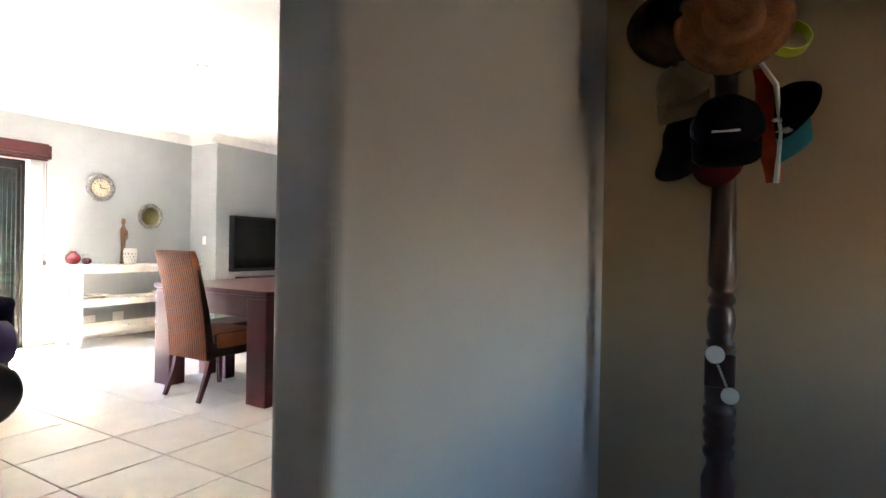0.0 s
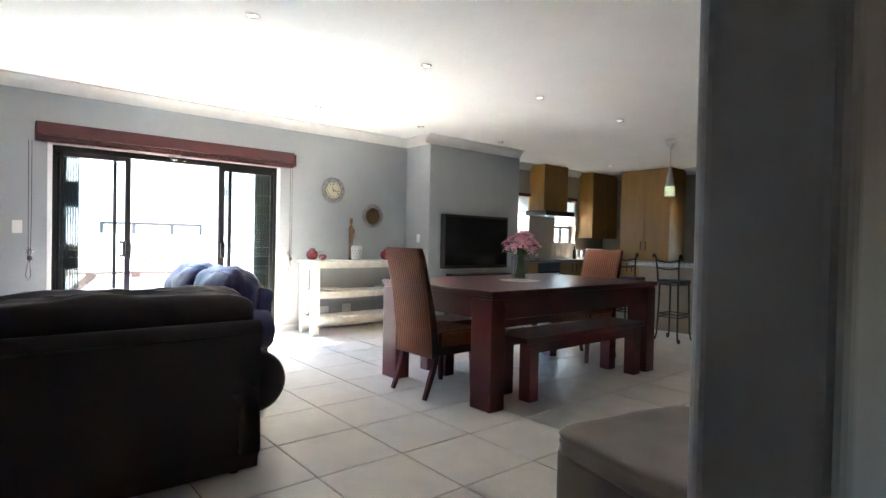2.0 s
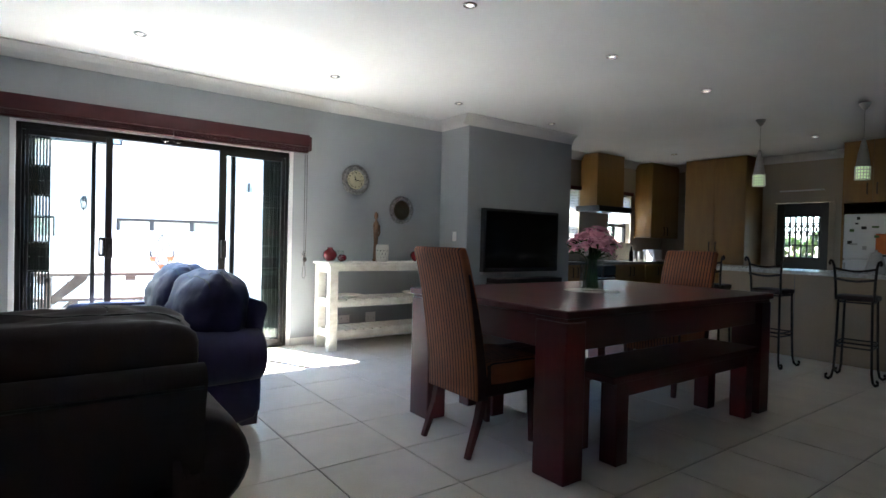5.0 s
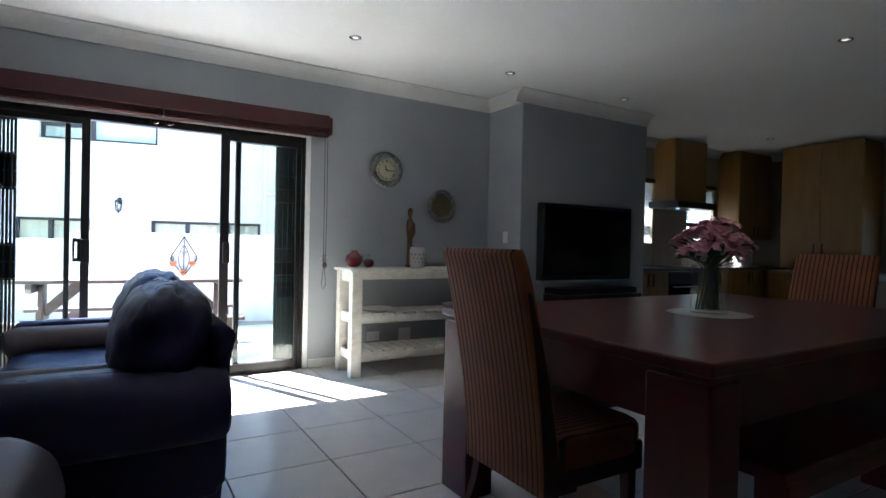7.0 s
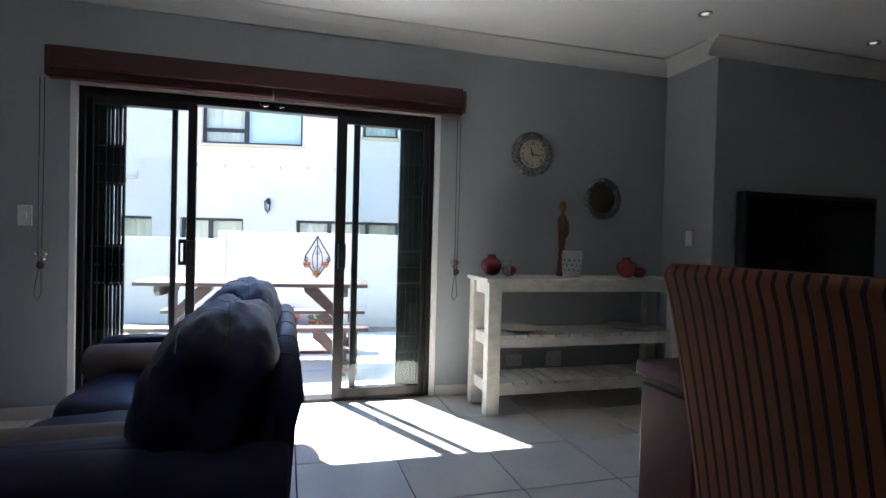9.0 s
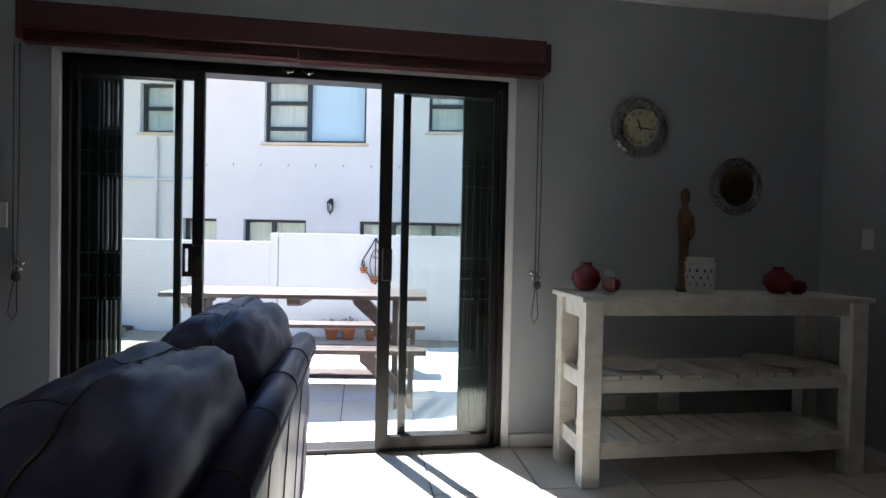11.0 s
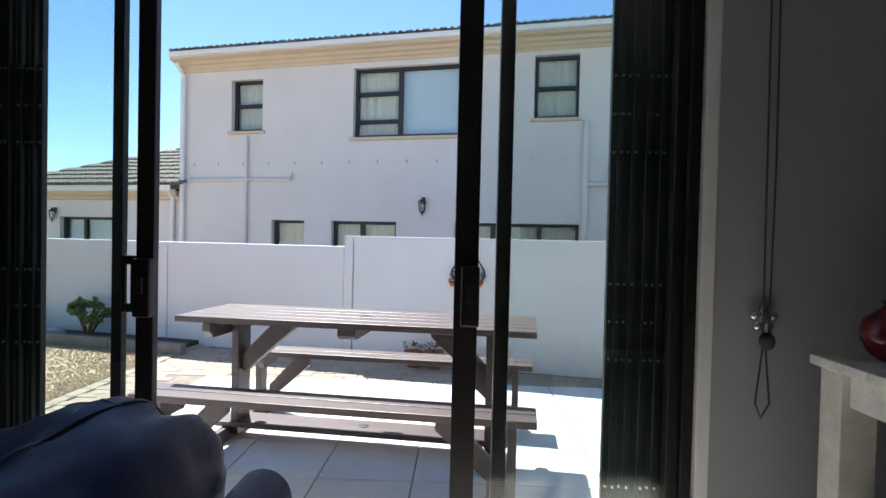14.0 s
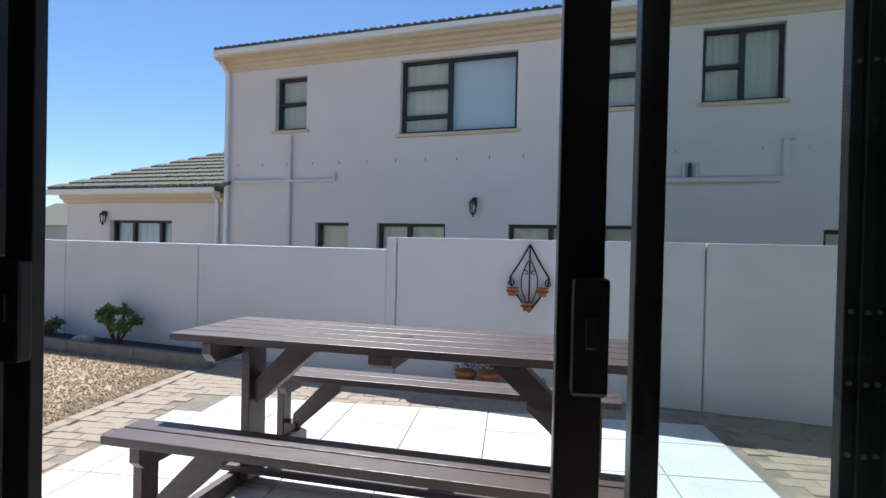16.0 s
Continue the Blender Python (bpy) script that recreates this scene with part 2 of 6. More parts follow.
M_FLOWRED = mat("dark_red_flower", (0.20, 0.04, 0.05), 0.7, var=0.2, bump=0.02, rand=0.3)
M_ROCK = mat("pale_rock", (0.45, 0.42, 0.38), 0.85, var=0.15, scale=10, bump=0.2)
M_KERB = mat("concrete_kerb", (0.20, 0.185, 0.165), 0.9, var=0.15, scale=8, fine=100, bump=0.1)
M_GROUND = mat("dry_ground", (0.22, 0.18, 0.13), 0.95, var=0.2, scale=0.6, fine=20, bump=0.2)


def striped(name):
    """Orange-brown upholstery with fine dark upright stripes."""
    m = mat(name, (0.27, 0.086, 0.032), 0.85, var=0.12, scale=12, fine=220, bump=0.05)
    nt = m.node_tree
    n, li = nt.nodes, nt.links
    b = n["Principled BSDF"]
    co = n.new("ShaderNodeTexCoord")
    sx = n.new("ShaderNodeSeparateXYZ")
    li.new(co.outputs["Object"], sx.inputs[0])
    fr = n.new("ShaderNodeMath")
    fr.operation = "PINGPONG"
    li.new(sx.outputs[0], fr.inputs[0])
    fr.inputs[1].default_value = 0.0125
    lt = n.new("ShaderNodeMath")
    lt.operation = "LESS_THAN"
    li.new(fr.outputs[0], lt.inputs[0])
    lt.inputs[1].default_value = 0.0037
    mx = n.new("ShaderNodeMix")
    mx.data_type = "RGBA"
    src = b.inputs["Base Color"].links[0].from_socket
    li.new(lt.outputs[0], mx.inputs[0])
    li.new(src, mx.inputs[6])
    mx.inputs[7].default_value = (0.035, 0.011, 0.008, 1)
    li.new(mx.outputs[2], b.inputs["Base Color"])
    return m


M_STRIPE = striped("striped_upholstery")


# ---- mesh helpers ----
def part(name, bm, material, parent=None, label="", smooth=False, kind=""):
    me = bpy.data.meshes.new(name)
    bm.normal_update()
    bm.to_mesh(me)
    bm.free()
    me.materials.append(material)
    if smooth:
        for p in me.polygons:
            p.use_smooth = True
    ob = new(name, me)
    if parent is not None:
        ob.parent = parent
    if label:
        ob["label"] = label
    if kind:
        ob["kind"] = kind
    return ob


def thing(name, m, label, category, group=""):
    ob = new(name)
    ob.empty_display_size = 0.1
    ob.matrix_world = m
    return tagged(ob, label, category, group)


def struct(name, bm, material, smooth=False, label="", category=""):
    return tagged(part(name, bm, material, None, "", smooth), label, category, "", "structure")


def box(bm, x0, x1, y0, y1, z0, z1, bevel=0.0, seg=2):
    vs = [bm.verts.new((x, y, z)) for x in (x0, x1) for y in (y0, y1) for z in (z0, z1)]
    fs = [bm.faces.new([vs[i] for i in f]) for f in ((0, 1, 3, 2), (4, 6, 7, 5), (0, 4, 5, 1), (2, 3, 7, 6), (0, 2, 6, 4), (1, 5, 7, 3))]
    if bevel:
        es = list({e for f in fs for e in f.edges})
        bmesh.ops.bevel(bm, geom=es, offset=bevel, segments=seg, affect="EDGES", profile=0.5)
    return vs


def B(x0, x1, y0, y1, z0, z1, bevel=0.0, seg=2):
    bm = bmesh.new()
    box(bm, x0, x1, y0, y1, z0, z1, bevel, seg)
    return bm


def tube(bm, pts, r, seg=8, cap=True):
    """A round bar along a line of points; r is one radius or one for each point."""
    pts = [Vector(p) for p in pts]
    rs = r if isinstance(r, (list, tuple)) else [r] * len(pts)
    rings = []
    ref = None
    for i, p in enumerate(pts):
        d = (pts[min(i + 1, len(pts) - 1)] - pts[max(i - 1, 0)]).normalized()
        if ref is None:
            ref = d.orthogonal().normalized()
        ref = (ref - d * ref.dot(d)).normalized()
        q = d.cross(ref)
        rings.append([bm.verts.new(p + rs[i] * (math.cos(a) * ref + math.sin(a) * q)) for a in (2 * math.pi * k / seg for k in range(seg))])
    for a, b in zip(rings, rings[1:]):
        for k in range(seg):
            bm.faces.new((a[k], a[(k + 1) % seg], b[(k + 1) % seg], b[k]))
    if cap:
        bm.faces.new(rings[0][::-1])
        bm.faces.new(rings[-1])


def T(pts, r, seg=8):
    bm = bmesh.new()
    tube(bm, pts, r, seg)
    return bm


def lathe(bm, prof, seg=24, at=(0, 0, 0), close=True):
    """A turned shape: profile of (radius, height) round the upright axis at a place."""
    x, y, z = at
    rings = [[bm.verts.new((x + r * math.cos(2 * math.pi * k / seg), y + r * math.sin(2 * math.pi * k / seg), z + h)) for k in range(seg)] for r, h in prof]
    for a, b in zip(rings, rings[1:]):
        for k in range(seg):
            bm.faces.new((a[k], a[(k + 1) % seg], b[(k + 1) % seg], b[k]))
    if close:
        bm.faces.new(rings[0][::-1])
        bm.faces.new(rings[-1])


def L(prof, seg=24, at=(0, 0, 0), close=True):
    bm = bmesh.new()
    lathe(bm, prof, seg, at, close)
    return bm


def prism(bm, pts, axis, a0, a1):
    """A flat outline of (u, v) pushed out along x, y or z from a0 to a1."""
    def put(u, v, a):
        return {"x": (a, u, v), "y": (u, a, v), "z": (u, v, a)}[axis]
    lo, hi = [bm.verts.new(put(u, v, a0)) for u, v in pts], [bm.verts.new(put(u, v, a1)) for u, v in pts]
    n = len(pts)
    fs = [bm.faces.new(lo), bm.faces.new(hi[::-1])] + [bm.faces.new((lo[i], hi[i], hi[(i + 1) % n], lo[(i + 1) % n])) for i in range(n)]
    bmesh.ops.recalc_face_normals(bm, faces=fs)


def P(pts, axis, a0, a1):
    bm = bmesh.new()
    prism(bm, pts, axis, a0, a1)
    return bm


def puff(x0, x1, y0, y1, z0, z1, n=10, power=4.0, wrinkle=0.006, seed=0, sag=0.0):
    """A stuffed cushion: a rounded block whose faces swell, with small creases."""
    bm = bmesh.new()
    bmesh.ops.create_cube(bm, size=2.0)
    bmesh.ops.subdivide_edges(bm, edges=bm.edges[:], cuts=n, use_grid_fill=True)
    c = Vector(((x0 + x1) / 2, (y0 + y1) / 2, (z0 + z1) / 2))
    h = Vector(((x1 - x0) / 2, (y1 - y0) / 2, (z1 - z0) / 2))
    for v in bm.verts:
        p = v.co
        s = (abs(p.x) ** power + abs(p.y) ** power + abs(p.z) ** power) ** (1 / power)
        q = p / s
        w = noise.noise(Vector((q.x * 2.3 + seed, q.y * 2.3, q.z * 2.3))) * wrinkle * 2 + noise.noise(Vector((q.x * 7 + seed, q.y * 7, q.z * 7))) * wrinkle
        v.co = c + Vector((q.x * h.x, q.y * h.y, q.z * h.z)) + q.normalized() * w
        v.co.z -= sag * max(0, 1 - q.x * q.x) * max(0, 1 - q.y * q.y) * (1 if q.z > 0 else 0)
    return bm


def text_mesh(body, size, depth=0.001):
    cu = bpy.data.curves.new("lettering", "FONT")
    cu.body, cu.size, cu.extrude, cu.align_x, cu.align_y = body, size, depth, "CENTER", "CENTER"
    ob = bpy.data.objects.new("lettering", cu)
    me = bpy.data.meshes.new_from_object(ob)
    bpy.data.objects.remove(ob)
    return me

# ---- structure ----
CEIL = 2.61
OP_Y0, OP_Y1, OP_Z = 0.0, 2.30, 2.04
WT = 0.24


def wall_x(name, x0, x1, y0, y1, z0, z1, holes, material, label=""):
    """A wall along y with openings (ya, yb, za, zb) through it."""
    bm = bmesh.new()
    ys = sorted({y0, y1, *[h[0] for h in holes], *[h[1] for h in holes]})
    for a, b in zip(ys, ys[1:]):
        cuts = [h for h in holes if h[0] <= a and h[1] >= b]
        z = z0
        for h in sorted(cuts, key=lambda q: q[2]):
            if h[2] > z:
                box(bm, x0, x1, a, b, z, h[2])
            z = h[3]
        if z < z1:
            box(bm, x0, x1, a, b, z, z1)
    bmesh.ops.remove_doubles(bm, verts=bm.verts[:], dist=0.0005)
    return struct(name, bm, material, label=label, category="wall")


def wall_y(name, y0, y1, x0, x1, z0, z1, holes, material, label=""):
    ob = wall_x(name, y0, y1, x0, x1, z0, z1, holes, material, label)
    for v in ob.data.vertices:
        v.co = Vector((v.co.y, v.co.x, v.co.z))
    ob.data.flip_normals()
    return ob


wall_x("wall_west", -WT, 0.0, -2.4, 4.21, 0, CEIL, [(OP_Y0, OP_Y1, 0, OP_Z)], M_WALL, "grey painted living room wall with a wide door opening")
wall_x("wall_tv", -WT, 0.54, 4.21, 6.02, 0, CEIL, [], M_WALL, "grey painted chimney-like wall block behind the television")
wall_x("wall_kitchen_west", -0.52, -0.28, 6.02, 9.6, 0, CEIL, [(6.72, 7.22, 1.18, 2.02), (7.98, 8.62, 1.15, 2.02)], M_KWALL, "cream kitchen wall with two small windows")
wall_y("wall_kitchen_north", 9.6, 9.8, -0.52, 6.3, 0, CEIL, [(1.70, 2.42, 0.05, 1.86)], M_KWALL, "cream kitchen wall with a back door")
def rounded_end(x0, x1, y0, y1, rad):
    """Plan of a wall whose end at y0 has rounded plaster corners."""
    pts = [(x1, y1), (x0, y1)]
    for cx, a0 in ((x0 + rad, 180), (x1 - rad, 270)):
        pts += [(cx + rad * math.cos(radians(a0 + 15 * k)), y0 + rad + rad * math.sin(radians(a0 + 15 * k))) for k in range(7)]
    return pts


struct("wall_east", P(rounded_end(6.106, 6.242, 0.131, 9.6, 0.022), "z", 0, CEIL), M_JAMB, label="grey painted wall that ends at the hall opening, lightened and warmed as if lit", category="wall")
wall_x("wall_east_return", 6.115, 6.245, -2.4, -1.15, 0, CEIL, [], M_WALL, "grey painted wall beside the hall opening")
wall_y("wall_south", -2.6, -2.4, -WT, 8.4, 0, CEIL, [], M_WALL, "grey painted wall behind the sofas")
wall_y("wall_hall", 1.69, 1.83, 6.245, 8.4, 0, CEIL, [], M_HALL, "beige painted hall wall behind the hat stand")
wall_x("wall_front", 8.2, 8.4, -2.4, 1.69, 0, CEIL, [(0.30, 1.20, 0.0, 2.05)], M_HALL, "beige painted hall wall with the added door")
struct("ceiling", B(-0.6, 8.4, -2.6, 9.8, CEIL, CEIL + 0.12), M_CEIL, label="smooth white painted ceiling", category="ceiling")


def cornice(name, run, along, at, sign):
    """Cove moulding under the ceiling; along x or y, on a wall at the given place, reaching out by sign."""
    a0, a1 = run
    pr = [(0, 0), (0, -0.115), (0.014, -0.115), (0.018, -0.10), (0.026, -0.078), (0.042, -0.052), (0.066, -0.030), (0.084, -0.020), (0.092, -0.014), (0.105, -0.014), (0.105, 0)]
    pts = [(at + sign * u, CEIL - 0.001 + v) for u, v in pr]
    return struct(name, P(pts, along, a0, a1), M_TRIM, label="white plaster cornice", category="cornice")


cornice("cornice_west", (-2.4, 4.21), "y", 0.0, 1)
cornice("cornice_bump_side", (0.0, 0.54), "x", 4.21, -1)
cornice("cornice_tv", (4.11, 6.02), "y", 0.54, 1)
cornice("cornice_kitchen", (6.02, 9.6), "y", -0.28, 1)
cornice("cornice_north", (-0.28, 6.115), "x", 9.6, -1)
cornice("cornice_east", (0.14, 9.6), "y", 6.115, -1)
cornice("cornice_hall", (6.245, 8.2), "x", 1.69, -1)


def skirting(name, bm):
    struct(name, bm, M_TRIM, label="white skirting board", category="baseboard")


skirting("baseboard_west_a", B(0.001, 0.014, -2.4, -0.005, 0.0, 0.075, 0.003))
skirting("baseboard_west_b", B(0.001, 0.014, 2.306, 4.21, 0.0, 0.075, 0.003))
skirting("baseboard_bump", B(0.54, 0.554, 4.20, 6.02, 0.0, 0.075, 0.003))
skirting("baseboard_bump_side", B(0.015, 0.554, 4.196, 4.209, 0.0, 0.075, 0.003))
skirting("baseboard_hall", B(6.25, 8.2, 1.676, 1.689, 0.0, 0.075, 0.003))

# white plaster reveal of the door; the head's pale lip imitates its sunlit underside
bm = bmesh.new()
box(bm, -WT - 0.003, 0.003, OP_Y1 - 0.036, OP_Y1 + 0.004, 0, OP_Z - 0.034, 0.004)
box(bm, -WT - 0.003, 0.003, OP_Y0 - 0.004, OP_Y0 + 0.036, 0, OP_Z - 0.034, 0.004)
box(bm, -WT - 0.002, 0.002, OP_Y0 - 0.004, OP_Y1 + 0.004, OP_Z - 0.034, OP_Z + 0.004, 0.004)
struct("reveal_trim", bm, M_REVEAL, label="white plaster door reveal", category="trim")

# slab under the tiles, and the outside ground
struct("floor", B(-0.24, 8.4, -2.6, 9.8, -0.14, -0.006), M_GROUT, label="pale cream ceramic tile floor with dark grout", category="floor")
struct("ground", B(-400, 400, -400, 400, -1.3, -1.2), M_GROUND, label="dry earth", category="ground")

# ---- neighbour plot, turned against the house ----
TH = radians(12.4)
UX, UY = math.sin(TH), math.cos(TH)


def plot(x0):
    """Local axes: x towards this house, y along the neighbour's wall, origin on the line at world y = 0."""
    return Matrix(((UY, UX, 0, x0), (-UX, UY, 0, 0), (0, 0, 1, 0), (0, 0, 0, 1)))


WALL_M, HOUSE_M = plot(-3.97), plot(-8.27)
G = -0.06
struct("terrace_ground", B(-9.0, -WT, -12, 12, -1.25, G - 0.05), M_SAND, label="sand bed under the paving", category="ground")
yw = thing("yard_wall", WALL_M, "white plastered yard wall with a stepped top", "garden wall")
yw["kind"] = "structure"
for a, b, top in ((-13.5, -9.3, 1.06), (-9.29, -5.6, 1.06), (-5.59, -3.655, 1.06), (-3.645, -1.725, 1.06), (-1.715, 0.41, 1.06), (0.41, 0.505, 1.17), (0.515, 2.985, 1.17), (2.995, 5.5, 1.17), (5.51, 8.2, 1.17), (8.21, 11, 1.17)):
    part("wall_panel", B(-0.16, 0.0, a, b, G - 0.3, top, 0.008), M_YARDWALL, yw)
part("wall_core", B(-0.13, -0.03, -13.5, 11, G - 0.3, 1.0), M_YARDWALL, yw)

# ---- neighbour's house ----
house = thing("neighbour_house", HOUSE_M, "two-storey cream plastered house with dark windows and tiled roof", "house")


def cut_wall(u0, u1, z0, z1, holes, d0=-0.25, d1=0.0):
    bm = bmesh.new()
    us = sorted({u0, u1, *[h[0] for h in holes], *[h[1] for h in holes]})
    for a, b in zip(us, us[1:]):
        z = z0
        for h in sorted((h for h in holes if h[0] <= a and h[1] >= b), key=lambda q: q[2]):
            if h[2] > z:
                box(bm, d0, d1, a, b, z, h[2])
            z = h[3]
        if z < z1:
            box(bm, d0, d1, a, b, z, z1)
    bmesh.ops.remove_doubles(bm, verts=bm.verts[:], dist=0.0005)
    return bm


UP = [(-3.06, -2.37, 3.17, 4.17), (-0.48, 1.58, 2.99, 4.26), (2.82, 3.56, 3.23, 4.29), (4.27, 5.31, 3.22, 4.29)]
LOW = [(-2.14, -1.44, 0.5, 1.45), (-0.88, 0.40, -0.3, 1.45), (1.48, 3.61, 0.4, 1.45), (5.81, 7.0, 0.4, 1.42)]
part("wall", cut_wall(-4.25, 11.5, -1.25, 4.62, UP + LOW), M_HOUSE, house)
part("side_wall", B(-9.0, -0.25, -4.25, -4.0, -1.25, 4.62), M_HOUSE, house)
part("far_wall", B(-9.0, -0.25, 11.25, 11.5, -1.25, 4.62), M_HOUSE, house)
part("back_wall", B(-9.2, -9.0, -4.25, 11.5, -1.25, 4.62), M_HOUSE, house)


def house_window(u0, u1, z0, z1, bars, cloth, blind=False):
    """bars: list of ('v', u, za, zb) and ('h', z, ua, ub)."""
    w = part("window", B(-0.16, -0.15, u0, u1, z0, z1), M_GLASS, house, "dark-framed window with pale curtains behind")
    w.visible_shadow = False
    bm = bmesh.new()
    f = 0.055
    box(bm, -0.18, -0.10, u0, u0 + f, z0, z1, 0.006, 1)
    box(bm, -0.18, -0.10, u1 - f, u1, z0, z1, 0.006, 1)
    box(bm, -0.179, -0.101, u0 + f, u1 - f, z1 - f, z1, 0.006, 1)
    box(bm, -0.179, -0.101, u0 + f, u1 - f, z0, z0 + f, 0.006, 1)
    for b in bars:
        if b[0] == "v":
            box(bm, -0.178, -0.102, b[1] - 0.04, b[1] + 0.04, b[2], b[3], 0.006, 1)
        else:
            box(bm, -0.177, -0.103, b[2], b[3], b[1] - 0.035, b[1] + 0.035, 0.006, 1)
    part("frame", bm, M_WFRAME, w)
    part("sill", B(-0.12, 0.05, u0 - 0.06, u1 + 0.06, z0 - 0.06, z0 - 0.001, 0.01), M_FASCIA, w)
    if blind:
        bm = bmesh.new()
        k = 0
        u = blind
        while u < u1 - 0.1:
            d = 0.012 * (k % 2)
            box(bm, -0.215 + d, -0.212 + d, u, u + 0.085, z0 + 0.03, z1 - 0.03)
            u += 0.08
            k += 1
        part("vertical_blind", bm, M_VBLIND, w, "pale vertical blind slats")
    bm = bmesh.new()
    n = max(6, int((u1 - u0) / 0.045))
    vs = []
    for i in range(n + 1):
        u = u0 + (u1 - u0) * i / n
        d = -0.25 + 0.012 * math.sin(i * 1.7) + 0.006 * math.sin(i * 0.6)
        vs.append((bm.verts.new((d, u, z0)), bm.verts.new((d, u, z1))))
    for a, b in zip(vs, vs[1:]):
        bm.faces.new((a[0], b[0], b[1], a[1]))
    part("curtain", bm, cloth, w)
    part("room_dark", B(-0.30, -0.28, u0 - 0.1, u1 + 0.1, z0 - 0.1, z1 + 0.1), M_NET, w)


house_window(*UP[0], [("h", 3.68, -3.02, -2.41)], M_NET)
house_window(*UP[1], [("v", 0.40, 3.03, 4.22), ("h", 3.80, -0.44, 0.36), ("h", 3.29, -0.44, 0.36)], M_NET, 0.42)
house_window(*UP[2], [("h", 3.75, 2.86, 3.52)], M_NET)
house_window(*UP[3], [("v", 4.79, 3.26, 4.25), ("h", 3.75, 4.31, 4.75)], M_NET)
house_window(*LOW[0], [], M_NET)
house_window(*LOW[1], [("v", -0.30, -0.25, 1.41)], M_NET)
house_window(*LOW[2], [("v", 2.15, 0.45, 1.41), ("v", 2.95, 0.45, 1.41)], M_NET)
house_window(*LOW[3], [("v", 6.4, 0.45, 1.38)], M_NET)

# moulded band, soffit, gutter and roof edge
part("fascia_band", P([(0.0, 4.45), (0.03, 4.45), (0.05, 4.495), (0.09, 4.51), (0.11, 4.555), (0.17, 4.57), (0.20, 4.615), (0.30, 4.63), (0.30, 4.66), (0.0, 4.66)], "y", -4.25, 11.5), M_FASCIA, house)
part("gutter", P([(0.30, 4.66), (0.41, 4.66), (0.43, 4.68), (0.43, 4.745), (0.415, 4.745), (0.415, 4.685), (0.30, 4.685)], "y", -4.17, 11.6), M_GUTTER, house, "white gutter")
part("soffit", B(-0.2, 0.30, -4.28, 11.5, 4.662, 4.69), M_GUTTER, house)
roof = part("roof", P([(0.36, 4.75), (-4.6, 5.90), (-9.6, 4.75), (-9.6, 4.70), (0.36, 4.70)], "y", -4.20, 11.6), M_ROOFT, house)
tile = bmesh.new()
box(tile, -0.32, 0.0, -0.15, 0.15, 0.0, 0.030)
for k in range(5):
    tube(tile, [(-0.32, -0.12 + 0.06 * k, 0.02), (0.0, -0.12 + 0.06 * k, 0.02)], 0.042 if k % 2 == 0 else 0.014, 6)
tile_me = bpy.data.meshes.new("roof_tile")
tile.to_mesh(tile_me)
tile.free()
tile_me.materials.append(M_ROOFT)
slope = math.atan2(1.15, 4.96)
for i in range(53):
    for j in range(2):
        ob = new("roof_tile", tile_me)
        ob.parent = roof
        ob.matrix_local = Matrix.Translation((0.39 - 0.28 * j, -4.03 + 0.305 * i, 4.765 + 0.067 * j)) @ Matrix.Rotation(slope - 0.02, 4, "Y")

# pipes on the facade
bm = bmesh.new()
tube(bm, [(0.05, -2.69, 3.05), (0.05, -2.69, -1.2)], 0.035, 10)
part("waste_pipe", bm, M_HOUSE, house, "plaster-coloured waste pipe")
bm = bmesh.new()
tube(bm, [(0.05, -3.98, 2.30), (0.05, -3.98, 2.22), (0.05, -1.72, 2.22), (0.05, -1.72, 2.36)], 0.028, 10)
part("waste_pipe", bm, M_HOUSE, house)
part("waste_pipe", T([(0.05, 3.69, 3.15), (0.05, 3.69, -1.2)], 0.05, 10), M_HOUSE, house)
part("waste_pipe", T([(0.05, 3.70, 2.11), (0.05, 5.28, 2.11), (0.05, 5.34, 2.17), (0.05, 5.34, 2.66), (0.05, 5.45, 2.68)], 0.045, 10), M_HOUSE, house)
for k in range(3):
    part("vent_stub", T([(0.05, 4.05 + 0.09 * k, 2.15), (0.05, 4.05 + 0.09 * k, 2.36)], 0.025, 8), M_WFRAME if k == 1 else M_HOUSE, house)
EAVE = ("fascia_band", "gutter", "soffit", "roof")
for ob in house.children:
    if ob.name.split(".")[0] in EAVE:
        ob.location.z -= 0.09
part("downpipe", T([(0.30, -4.10, 4.48), (0.24, -4.10, 4.42), (0.07, -4.12, 4.28), (0.07, -4.12, -1.2)], 0.04, 10), M_GUTTER, house, "white downpipe")
bm = bmesh.new()
for k in range(18):
    u = -3.9 + 0.56 * k
    box(bm, -0.01, 0.004, u - 0.006, u + 0.006, 2.51, 2.565)
part("weep_holes", bm, M_WFRAME, house, "row of small dark weep holes")


